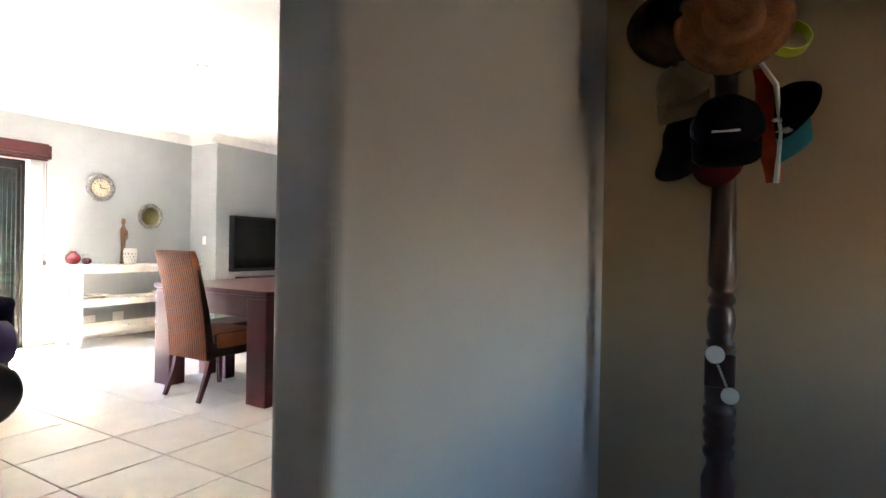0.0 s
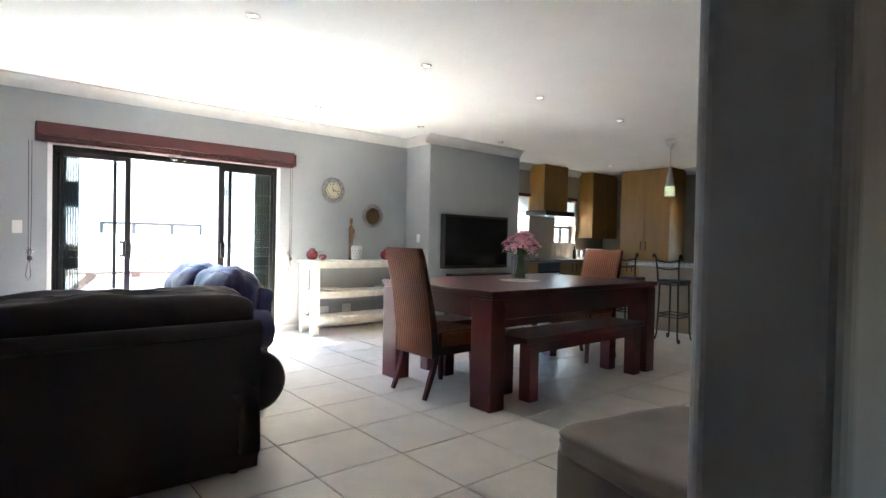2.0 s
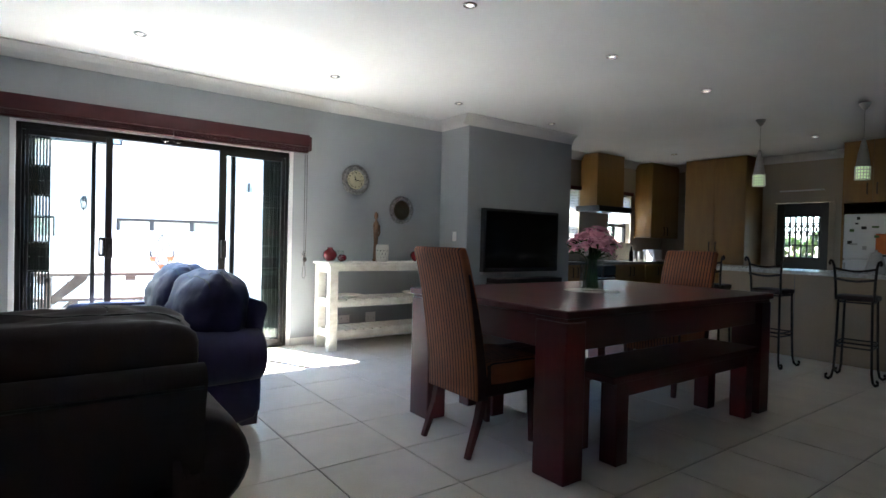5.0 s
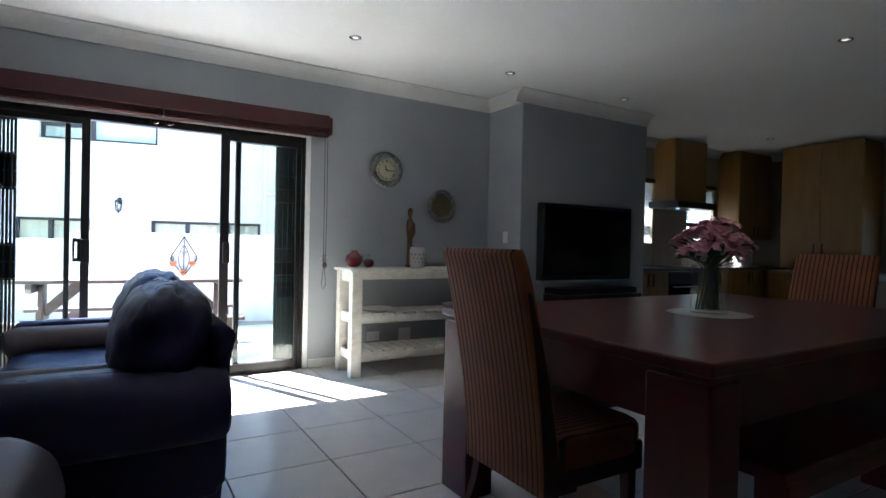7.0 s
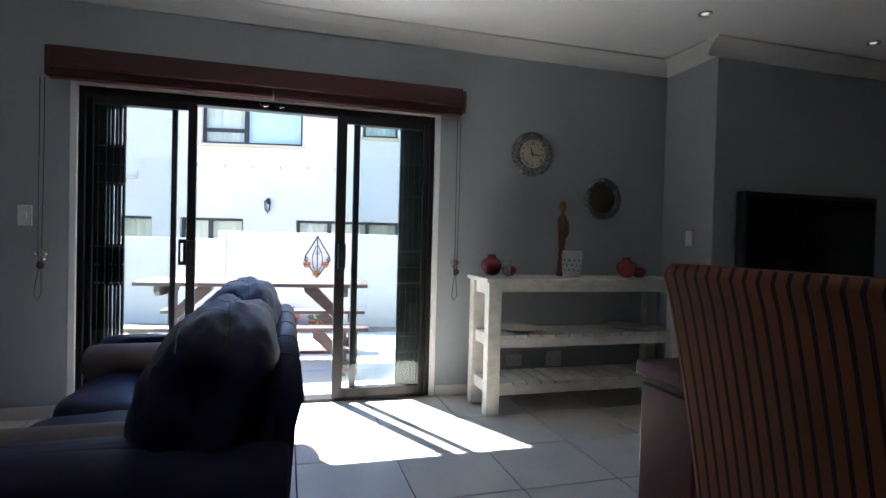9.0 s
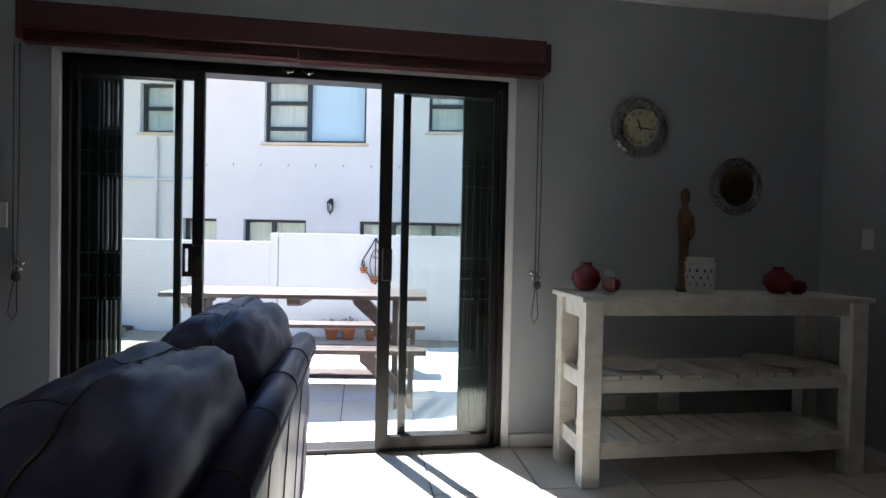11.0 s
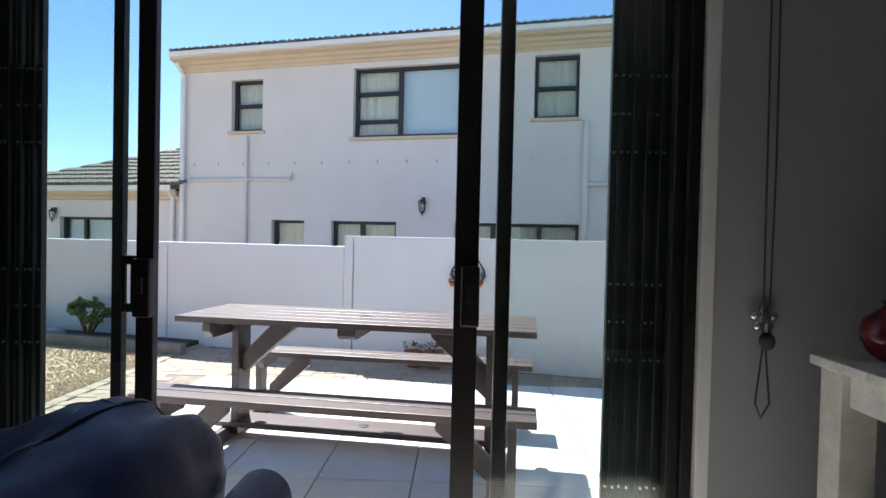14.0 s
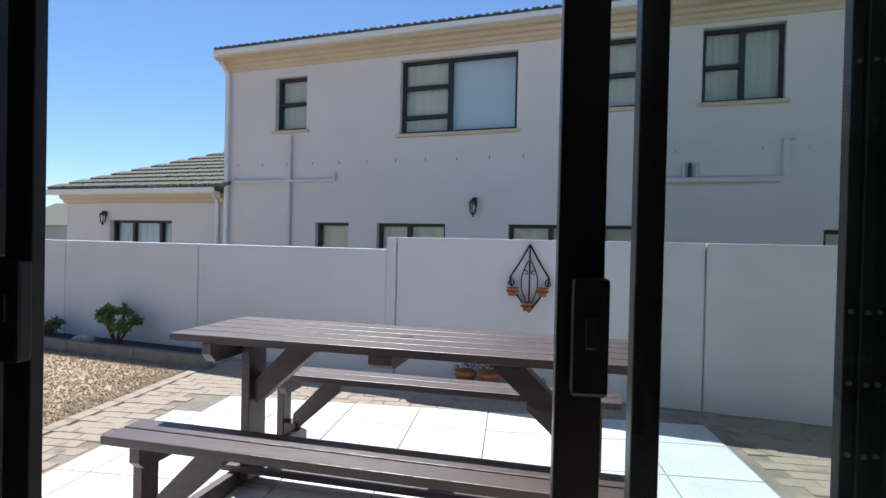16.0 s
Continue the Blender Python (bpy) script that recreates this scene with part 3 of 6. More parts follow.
def lantern(u, z, parent_m):
    la = thing("wall_lantern", parent_m @ pose(0, u, z), "black wall lantern with a hexagonal glass cage", "lantern", "wall lanterns")
    part("bracket", T([(0.0, 0, 0.10), (0.05, 0, 0.14), (0.075, 0, 0.15), (0.085, 0, 0.14)], 0.010, 6), M_BLACK, la)
    part("back_plate", B(0.0, 0.012, -0.035, 0.035, 0.03, 0.16, 0.004), M_BLACK, la)
    part("cap", L([(0.004, 0.16), (0.02, 0.135), (0.03, 0.12), (0.075, 0.085), (0.08, 0.075), (0.06, 0.07)], 6, (0.085, 0, 0)), M_BLACK, la)
    part("cage", L([(0.062, 0.07), (0.045, -0.10)], 6, (0.085, 0, 0), False), M_WATER, la)
    for k in range(6):
        a = math.pi * k / 3
        part("rib", T([(0.085 + 0.064 * math.cos(a), 0.064 * math.sin(a), 0.07), (0.085 + 0.047 * math.cos(a), 0.047 * math.sin(a), -0.10)], 0.007, 5), M_BLACK, la)
    part("bulb", L([(0.008, -0.06), (0.02, -0.03), (0.022, 0.0), (0.01, 0.04)], 10, (0.085, 0, 0)), M_CERAMIC, la, smooth=True)
    part("foot", L([(0.05, -0.10), (0.03, -0.12), (0.015, -0.13), (0.012, -0.16), (0.002, -0.175)], 6, (0.085, 0, 0)), M_BLACK, la)


lantern(0.91, 1.73, HOUSE_M)
lantern(-7.53, 1.50, HOUSE_M @ Matrix.Translation((-0.10, 0, 0)))

# single-storey wing
wing = thing("garage_wing", HOUSE_M @ Matrix.Translation((-0.10, 0, 0)), "single-storey cream wing with a grey tiled hip roof", "house")
WW = (-7.42, -5.66, 0.55, 1.46)
part("wall", cut_wall(-8.75, -4.27, -1.25, 2.02, [WW]), M_HOUSE, wing)
part("side_wall", B(-7.0, -0.25, -8.75, -8.5, -1.25, 2.02), M_HOUSE, wing)
part("fascia_band", P([(0.0, 1.82), (0.05, 1.84), (0.07, 1.90), (0.14, 1.93), (0.16, 2.0), (0.0, 2.0)], "y", -8.8, -4.30), M_FASCIA, wing)
part("gutter", P([(0.14, 2.0), (0.29, 2.0), (0.31, 2.03), (0.31, 2.11), (0.29, 2.11), (0.29, 2.04), (0.14, 2.03)], "y", -9.0, -4.30), M_GUTTER, wing)
part("downpipe", T([(0.2, -4.42, 2.0), (0.06, -4.44, 1.85), (0.06, -4.44, -1.2)], 0.04, 10), M_GUTTER, wing)
w = part("window", B(-0.16, -0.15, *WW), M_GLASS, wing)
w.visible_shadow = False
bm = bmesh.new()
for a, b in ((WW[0], WW[0] + 0.055), (WW[1] - 0.055, WW[1]), (-6.87, -6.80), (-6.10, -6.03)):
    box(bm, -0.18, -0.10, a, b, WW[2], WW[3], 0.005, 1)
box(bm, -0.179, -0.101, WW[0], WW[1], WW[3] - 0.055, WW[3], 0.005, 1)
part("frame", bm, M_WFRAME, w)
bm = bmesh.new()
for k in range(19):
    box(bm, -0.22 + 0.01 * (k % 2), -0.216 + 0.01 * (k % 2), WW[0] + 0.085 * k, WW[0] + 0.085 * k + 0.09, WW[2], WW[3])
part("vertical_blind", bm, M_VBLIND, w)
part("room_dark", B(-0.30, -0.28, WW[0] - 0.1, WW[1] + 0.1, WW[2] - 0.1, WW[3] + 0.1), M_NET, w)
# hip roof: eave at the front, rising away and towards the tall house
wr = part("roof", P([(0.25, 2.10), (-3.2, 3.60), (-6.6, 2.10), (-6.6, 2.05), (0.25, 2.05)], "y", -8.95, -4.26), M_ROOFT, wing)
for v in wr.data.vertices:
    if v.co.y < -8.9 and v.co.z > 3:
        v.co.y = -5.6
ws = math.atan2(1.5, 3.45)
for j in range(11):
    x, z = 0.30 - 0.29 * j, 2.125 + 0.126 * j
    start = -8.95 + 0.29 * j * 0.97
    i = 0
    while start + 0.305 * i < -4.35:
        ob = new("roof_tile", tile_me)
        ob.parent = wr
        ob.matrix_local = Matrix.Translation((x, start + 0.15 + 0.305 * i, z)) @ Matrix.Rotation(ws - 0.10, 4, "Y")
        i += 1

# far house down the street
far = thing("far_house", pose(-26, -20, -1.0), "distant white house with a grey roof", "house")
part("wall", B(-6, 0, -6, 5.0, -0.3, 2.6), M_HOUSE, far)
part("roof", P([(0.4, 2.6), (-3, 4.0), (-6.4, 2.6)], "y", -6.3, 5.3), M_ROOFT, far)
wf = part("window", B(0.0, 0.03, 1.0, 2.2, 0.9, 2.0), M_GLASS, far)
part("frame", B(0.0, 0.02, 0.95, 2.25, 0.85, 2.05), M_WFRAME, wf)
wf = part("window", B(0.0, 0.03, 3.3, 4.3, 0.9, 2.0), M_GLASS, far)
part("frame", B(0.0, 0.02, 3.25, 4.35, 0.85, 2.05), M_WFRAME, wf)

# ---- living room, large things ----
# sliding door: fixed outer frame, two fixed panes, two sliding leaves pushed aside
door = thing("sliding_door", pose(-0.06, 0, 0), "dark bronze aluminium sliding door, standing open", "door")
door["kind"] = "structure"
bm = bmesh.new()
box(bm, -0.15, 0.045, 0.036, 0.072, 0, 2.005, 0.004)
box(bm, -0.15, 0.045, 2.23, 2.263, 0, 2.005, 0.004)
box(bm, -0.149, 0.050, 0.072, 2.23, 1.974, 2.005, 0.004)
box(bm, -0.01, 0.068, 0.072, 2.23, 1.945, 1.973, 0.004)
part("outer_frame", bm, M_ALU, door)
part("threshold", B(-0.06, 0.06, 0.06, 2.23, 0.0, 0.022, 0.004), M_ALU, door)


def leaf(y0, y1, x, handle_y, s0=0.05, s1=0.05, h=0.02):
    lf = part("leaf_frame", bmesh.new(), M_ALU, door)
    bm = bmesh.new()
    box(bm, x - h, x + h, y0, y0 + s0, 0.024, 1.955, 0.003)
    box(bm, x - h, x + h, y1 - s1, y1, 0.024, 1.955, 0.003)
    box(bm, x - h + 0.001, x + h - 0.001, y0 + s0, y1 - s1, 1.905, 1.955, 0.003)
    box(bm, x - h + 0.001, x + h - 0.001, y0 + s0, y1 - s1, 0.024, 0.085, 0.003)
    bm.to_mesh(lf.data)
    bm.free()
    g = part("pane", B(x - 0.003, x + 0.003, y0 + s0, y1 - s1, 0.085, 1.905), M_GLASS, lf)
    g.visible_shadow = False
    if handle_y is not None:
        hd = part("handle", B(x + h, x + h + 0.03, handle_y - 0.026, handle_y + 0.026, 0.915, 1.085, 0.006), M_ALU, lf)
        part("lock", B(x + h + 0.03, x + h + 0.038, handle_y - 0.008, handle_y + 0.008, 0.985, 1.03, 0.002), M_BLACK, hd)
    return lf


leaf(0.073, 0.577, 0.010, None, 0.02, 0.033, 0.014)
leaf(0.10, 0.697, 0.050, 0.676, 0.02, 0.053, 0.014)
leaf(1.692, 2.23, 0.010, None, 0.042, 0.02)
leaf(1.572, 2.20, 0.050, 1.618, 0.068, 0.02)
bm = bmesh.new()
for ya, yb, za, zb in ((0.598, 0.611, 0.925, 1.092), (0.626, 0.650, 0.925, 1.092), (0.611, 0.626, 0.925, 0.952), (0.611, 0.626, 1.065, 1.092)):
    box(bm, 0.050, 0.062, ya, yb, za, zb, 0.002, 1)
part("pull_handle", bm, M_ALU, door, "flat dark pull plate with a slot")


def slam_gate(y0, y1, n, gap, first):
    """A folding trellis gate, stacked against the side of the opening: flat uprights, riveted lattice blocks between."""
    g = thing("security_gate", pose(-0.125, 0, 0), "black folding steel security gate, stacked open", "gate", "security gates")
    step = (y1 - y0) / n
    for k in range(n):
        y = y0 + step * (k + 0.5)
        x = 0.003 * (1 if k % 2 else -1)
        w = step / 2 - (gap if first <= k else 0.0004)
        bm = bmesh.new()
        box(bm, x - 0.012, x + 0.012, y - w, y + w, 0.03, 1.96, 0.0015, 1)
        u = part("upright", bm, M_GATE, g)
        bm = bmesh.new()
        for z in (0.30, 0.415, 0.805, 0.92, 1.035, 1.435, 1.55, 1.665):
            if k == 4 or (k % 4 == 3 and z in (0.92, 1.55)):
                continue
            tube(bm, [(x + 0.011, y, z), (x + 0.0155, y, z)], 0.0042, 8)
        part("rivets", bm, M_RIVET, u, "bright steel rivets")
    for za, zb in ((0.06, 0.12), (0.29, 0.43), (0.79, 1.05), (1.42, 1.68), (1.90, 1.95)):
        part("lattice_block", B(-0.016, 0.006, y0 + 0.004, y1 - 0.004, za, zb, 0.002, 1), M_GATE, g)
    part("pelmet_rail", B(-0.035, 0.035, y0, y1, 1.961, 1.973, 0.003), M_GATE, g)
    part("floor_track", B(-0.03, 0.03, y0, y1, 0.0, 0.024, 0.003), M_GATE, g)
    return g


slam_gate(0.075, 0.268, 9, 0.0035, 4)
slam_gate(2.035, 2.225, 9, 0.0010, 0)

# ---- wooden venetian blind, drawn up ----
bl = thing("venetian_blind", pose(0, 0, 2.02), "red-brown wooden venetian blind drawn up under its pelmet", "blind")
part("pelmet", B(0.004, 0.115, -0.08, 2.43, 0.055, 0.175, 0.006), M_BLIND, bl)
part("pelmet_return", B(0.004, 0.125, 2.43, 2.455, 0.010, 0.16, 0.012), M_BLIND, bl)
part("pelmet_return", B(0.004, 0.112, -0.10, -0.08, 0.0, 0.175, 0.008), M_BLIND, bl)
for ya, yb, drop in ((-0.08, 1.15, 0.0), (1.16, 2.43, 0.004)):
    for k in range(9):
        part("slat", B(0.03 + 0.001 * (k % 3), 0.085, ya, yb, 0.0505 - 0.0042 * k - drop, 0.0535 - 0.0042 * k - drop), M_BLIND, bl)
    part("bottom_rail", B(0.028, 0.088, ya, yb, -0.002 - drop, 0.0155 - drop, 0.004), M_BLIND, bl)
bm = bmesh.new()
for y in (1.10, 1.20):
    tube(bm, [(0.0, y - 0.03, -0.03), (0.01, y - 0.02, -0.045), (0.01, y, -0.05), (0.01, y + 0.02, -0.045), (0.0, y + 0.03, -0.03)], 0.004, 6)
    bmesh.ops.create_uvsphere(bm, u_segments=8, v_segments=6, radius=0.011, matrix=Matrix.Translation((0.012, y, -0.048)))
part("catch", bm, M_CHROME, bl, "small chrome catches")


def blind_cord(y, zt):
    c = thing("blind_cord", pose(0.03, y, zt), "thin dark blind cord wound on a chrome cleat", "cord", "blind cords")
    part("cord", T([(0, -0.012, 0), (0.004, -0.010, -0.6), (0.006, -0.008, -1.08)], 0.0028, 5), M_CORD, c)
    part("cord", T([(0, 0.012, 0), (0.004, 0.014, -0.6), (0.006, 0.008, -1.08)], 0.0028, 5), M_CORD, c)
    bm = bmesh.new()
    tube(bm, [(0.0, 0.0, -1.08), (0.01, -0.018, -1.2), (0.012, -0.026, -1.27), (0.012, -0.010, -1.31), (0.012, 0.012, -1.27), (0.0, 0.004, -1.12)], 0.0028, 5)
    part("loop", bm, M_CORD, c)
    bm = bmesh.new()
    for k in range(5):
        a = math.pi * 2 * k / 5 + 0.3
        bmesh.ops.create_uvsphere(bm, u_segments=8, v_segments=6, radius=0.014, matrix=Matrix.Translation((-0.01, 0.026 * math.cos(a), -1.04 + 0.026 * math.sin(a))))
    tube(bm, [(-0.03, 0, -1.04), (-0.005, 0, -1.04)], 0.010, 8)
    part("cleat", bm, M_CHROME, c, smooth=True)
    bm = bmesh.new()
    bmesh.ops.create_uvsphere(bm, u_segments=10, v_segments=8, radius=0.022, matrix=Matrix.Translation((0.006, 0.004, -1.10)) @ Matrix.Diagonal((0.8, 1, 1.15, 1)))
    part("tassel", bm, M_CORD, c, smooth=True)


blind_cord(2.43, 2.0)
blind_cord(-0.135, 2.02)


def switch_plate(m, w, h, rockers, name="light_switch", label="white plastic light switch", cat="switch"):
    s = thing(name, m, label, cat, cat)
    part("plate", B(0.0, 0.008, -w / 2, w / 2, -h / 2, h / 2, 0.003), M_SWITCH, s)
    for k in range(rockers):
        y = (k - (rockers - 1) / 2) * 0.03
        part("rocker", B(0.008, 0.012, y - 0.011, y + 0.011, -0.02, 0.02, 0.002), M_SWITCH, s)
    return s


switch_plate(pose(0, -0.225, 1.21), 0.075, 0.12, 1)
switch_plate(pose(0.31, 4.21, 1.19, 0, 0, -90), 0.07, 0.115, 1)
for y, w in ((2.92, 0.13), (3.25, 0.13)):
    s = switch_plate(pose(0, y, 0.235), w, 0.085 if y < 3 else 0.12, 2, "power_socket", "white plastic double power socket", "socket")
    bm = bmesh.new()
    for k in (-1, 1):
        for dy, dz in ((0, 0.012), (-0.008, -0.006), (0.008, -0.006)):
            tube(bm, [(0.0075, k * 0.035 + dy, dz), (0.0095, k * 0.035 + dy, dz)], 0.003, 6)
    part("pin_holes", bm, M_BLACK, s)

# ---- clock and mirror ----


def round_frame(name, y, z, r_in, r_out, label, cat):
    t = thing(name, pose(0.002, y, z), label, cat)
    bm = bmesh.new()
    lathe(bm, [(r_out, 0.0), (r_out, 0.012), (r_out - 0.012, 0.022), ((r_in + r_out) / 2, 0.030), (r_in + 0.008, 0.024), (r_in, 0.016), (r_in, 0.0)], 48, close=False)
    rnd = random.Random(5)
    for k in range(64):
        a = 2 * math.pi * k / 64
        rr = (r_in + r_out) / 2 + (r_out - r_in) * 0.25 * (1 if k % 2 else -1)
        s = (r_out - r_in) * rnd.uniform(0.13, 0.22)
        bmesh.ops.create_icosphere(bm, subdivisions=1, radius=s, matrix=Matrix.Translation((rr * math.cos(a), rr * math.sin(a), 0.024)) @ Matrix.Rotation(a + rnd.uniform(-0.8, 0.8), 4, "Z") @ Matrix.Diagonal((1.5, 0.7, 0.6, 1)))
    for k in range(40):
        a = 2 * math.pi * k / 40
        bmesh.ops.create_icosphere(bm, subdivisions=1, radius=0.008, matrix=Matrix.Translation((r_out * math.cos(a), r_out * math.sin(a), 0.010)))
    for v in bm.verts:
        v.co = Vector((v.co.z, v.co.x, v.co.y))
    bmesh.ops.recalc_face_normals(bm, faces=bm.faces[:])
    part("frame", bm, M_ORNATE, t, "embossed pewter frame", True)
    return t


ck = round_frame("wall_clock", 3.02, 1.79, 0.105, 0.165, "round wall clock with cream face and embossed pewter frame", "clock")
bm = L([(0.108, 0.004), (0.108, 0.012)], 40)
for v in bm.verts:
    v.co = Vector((v.co.z, v.co.x, v.co.y))
part("face", bm, M_CLOCKFACE, ck)
for k, numeral in enumerate(("XII", "I", "II", "III", "IIII", "V", "VI", "VII", "VIII", "IX", "X", "XI")):
    a = math.pi / 2 - 2 * math.pi * k / 12
    me = text_mesh(numeral, 0.030, 0.0006)
    me.materials.append(M_BLACK)
    ob = new("numeral", me)
    ob.parent = ck
    ob.matrix_local = Matrix(((0, 0, 1, 0.0135), (1, 0, 0, 0.082 * math.cos(a)), (0, 1, 0, 0.082 * math.sin(a)), (0, 0, 0, 1))) @ Matrix.Rotation(a - math.pi / 2, 4, "Z")


def hand_bar(name, ang, length, w, x):
    a = radians(90 - ang)
    bm = bmesh.new()
    dy, dz = math.cos(a), math.sin(a)
    py, pz = -dz, dy
    vs = []
    for xx in (x, x + 0.0015):
        for s, t, ww in ((-0.02, 1, w), (-0.02, -1, w), (length * 0.7, -1, w * 1.3), (length, 0, 0), (length * 0.7, 1, w * 1.3)):
            vs.append(bm.verts.new((xx, dy * s + py * t * ww, dz * s + pz * t * ww)))
    bm.faces.new(vs[:5])
    bm.faces.new(vs[5:][::-1])
    for i in range(5):
        bm.faces.new((vs[i], vs[5 + i], vs[5 + (i + 1) % 5], vs[(i + 1) % 5]))
    part(name, bm, M_BLACK, ck)


hand_bar("hour_pointer", 342, 0.055, 0.0035, 0.0155)
hand_bar("minute_pointer", 97, 0.078, 0.003, 0.018)
mr = round_frame("wall_mirror", 3.635, 1.482, 0.112, 0.163, "round wall mirror with embossed pewter frame", "mirror")
bm = L([(0.114, 0.004), (0.114, 0.010)], 40)
for v in bm.verts:
    v.co = Vector((v.co.z, v.co.x, v.co.y))
part("mirror_glass", bm, M_MIRROR, mr)

# ---- whitewashed sideboard ----
sb = thing("sideboard", pose(0, 0, 0), "whitewashed rough wooden sideboard with slatted shelves", "sideboard")
SX0, SX1, SY0, SY1 = 0.15, 0.52, 2.505, 4.005
for k in range(4):
    w = (SX1 - SX0 + 0.03) / 4
    part("top_plank", B(SX0 - 0.015 + w * k, SX0 - 0.017 + w * (k + 1), SY0 - 0.02, SY1 + 0.02, 0.865, 0.89, 0.003), M_WHITEWOOD, sb)
for x in (SX0, SX1 - 0.075):
    for y in (SY0, SY1 - 0.09):
        part("leg", B(x, x + 0.075, y, y + 0.09, 0.0, 0.864, 0.004), M_WHITEWOOD, sb)
for y in (SY0 + 0.02, SY1 - 0.065):
    for z in (0.78, 0.44, 0.13):
        part("end_rail", B(SX0 + 0.075, SX1 - 0.075, y, y + 0.045, z, z + 0.08, 0.003), M_WHITEWOOD, sb)
for z in (0.80, 0.435, 0.125):
    part("front_rail", B(SX1 - 0.06, SX1 - 0.02, SY0 + 0.09, SY1 - 0.09, z, z + 0.062, 0.003), M_WHITEWOOD, sb)
    part("back_rail", B(SX0 + 0.01, SX0 + 0.05, SY0 + 0.09, SY1 - 0.09, z, z + 0.062, 0.003), M_WHITEWOOD, sb)
for z in (0.50, 0.19):
    n = 13
    for k in range(n):
        y = SY0 + 0.095 + (SY1 - SY0 - 0.19) * k / n
        part("shelf_slat", B(SX0 + 0.005, SX1 - 0.012, y, y + (SY1 - SY0 - 0.19) / n - 0.012, z, z + 0.018, 0.002, 1), M_WHITEWOOD, sb)


def plate(y, x, r):
    p = tagged(part("plate", L([(0.02, 0.0), (r * 0.55, 0.003), (r * 0.75, 0.012), (r, 0.024), (r, 0.028), (r * 0.72, 0.018), (r * 0.5, 0.009), (0.001, 0.007)], 36), M_PLATE, smooth=True), "large shallow glazed plate on the middle shelf", "plate", "plates on the sideboard")
    p.location = (x, y, 0.519)


plate(2.79, 0.34, 0.16)
plate(3.655, 0.33, 0.16)


def red_vase(x, y, s):
    v = tagged(part("red_vase", L([(0.035 * s, 0), (0.06 * s, 0.02 * s), (0.078 * s, 0.06 * s), (0.07 * s, 0.10 * s), (0.035 * s, 0.128 * s), (0.026 * s, 0.138 * s), (0.034 * s, 0.148 * s), (0.03 * s, 0.148 * s), (0.02 * s, 0.136 * s)], 28), M_RED, smooth=True), "round red glazed vase with a short neck", "vase", "red vases")
    v.location = (x, y, 0.891)


red_vase(0.22, 2.635, 0.98)
red_vase(0.33, 3.65, 0.96)
for y, x in ((2.735, 0.30), (3.735, 0.36)):
    v = tagged(part("red_bowl", L([(0.02, 0), (0.042, 0.016), (0.050, 0.040), (0.040, 0.065), (0.022, 0.074), (0.02, 0.072)], 24), M_RED, smooth=True), "small round red glazed pot", "pot", "red pots")
    v.location = (x, y, 0.891)
sg = tagged(part("shot_glass", L([(0.026, 0), (0.028, 0.0), (0.033, 0.12), (0.030, 0.12), (0.025, 0.025), (0.001, 0.022)], 20), M_WATER, smooth=True), "tall clear drinking glass", "glass")
sg.location = (0.41, 2.665, 0.891)

# lattice lantern pot
pot = thing("lattice_pot", pose(0.33, 3.20, 0.891), "white ceramic candle pot with pierced lattice", "pot")
part("body", L([(0.066, 0), (0.072, 0.01), (0.078, 0.16), (0.074, 0.175), (0.080, 0.18), (0.074, 0.185), (0.068, 0.17), (0.064, 0.02), (0.001, 0.015)], 30), M_CERAMIC, pot, smooth=True)
bm = bmesh.new()
for k in range(12):
    for s in (-1, 1):
        pts = []
        for i in range(7):
            a = 2 * math.pi * k / 12 + s * i * 0.17
            z = 0.03 + 0.022 * i
            r = 0.0745 + 0.0065 * z / 0.16
            pts.append((r * math.cos(a), r * math.sin(a), z))
        tube(bm, pts, 0.004, 5)
part("lattice", bm, M_CERAMIC, pot)
bm = bmesh.new()
for k in range(12):
    for j in range(3):
        a = 2 * math.pi * (k + 0.5 * (j % 2)) / 12 + 0.26
        z = 0.055 + 0.033 * j
        r = 0.0772 + 0.002 * j
        c = Vector((r * math.cos(a), r * math.sin(a), z))
        bmesh.ops.create_icosphere(bm, subdivisions=1, radius=0.009, matrix=Matrix.Translation(c) @ Matrix.Rotation(a, 4, "Z") @ Matrix.Diagonal((0.25, 1, 1.3, 1)))
part("openings", bm, M_BLACK, pot)

for ob in pot.children:
    ob.data.transform(Matrix.Diagonal((0.86, 0.86, 1.0, 1)))

# carved figure: one plain mesh
bm = L([(0.045, 0), (0.048, 0.02), (0.034, 0.03), (0.036, 0.10), (0.030, 0.20), (0.034, 0.28), (0.044, 0.36), (0.046, 0.41), (0.036, 0.45), (0.017, 0.47), (0.015, 0.485), (0.026, 0.50), (0.031, 0.525), (0.026, 0.555), (0.010, 0.57)], 18)
tube(bm, [(0.02, 0.042, 0.42), (0.035, 0.046, 0.33), (0.04, 0.02, 0.29)], [0.014, 0.013, 0.010], 8)
tube(bm, [(0.02, -0.042, 0.42), (0.035, -0.044, 0.34), (0.045, -0.01, 0.36)], [0.014, 0.013, 0.010], 8)
bm.transform(Matrix.Diagonal((0.74, 0.74, 0.95, 1)))
st = tagged(part("carved_figure", bm, M_STATUE, smooth=True), "tall slender carved brown wooden figure", "statue")
st.location = (0.24, 3.165, 0.891)

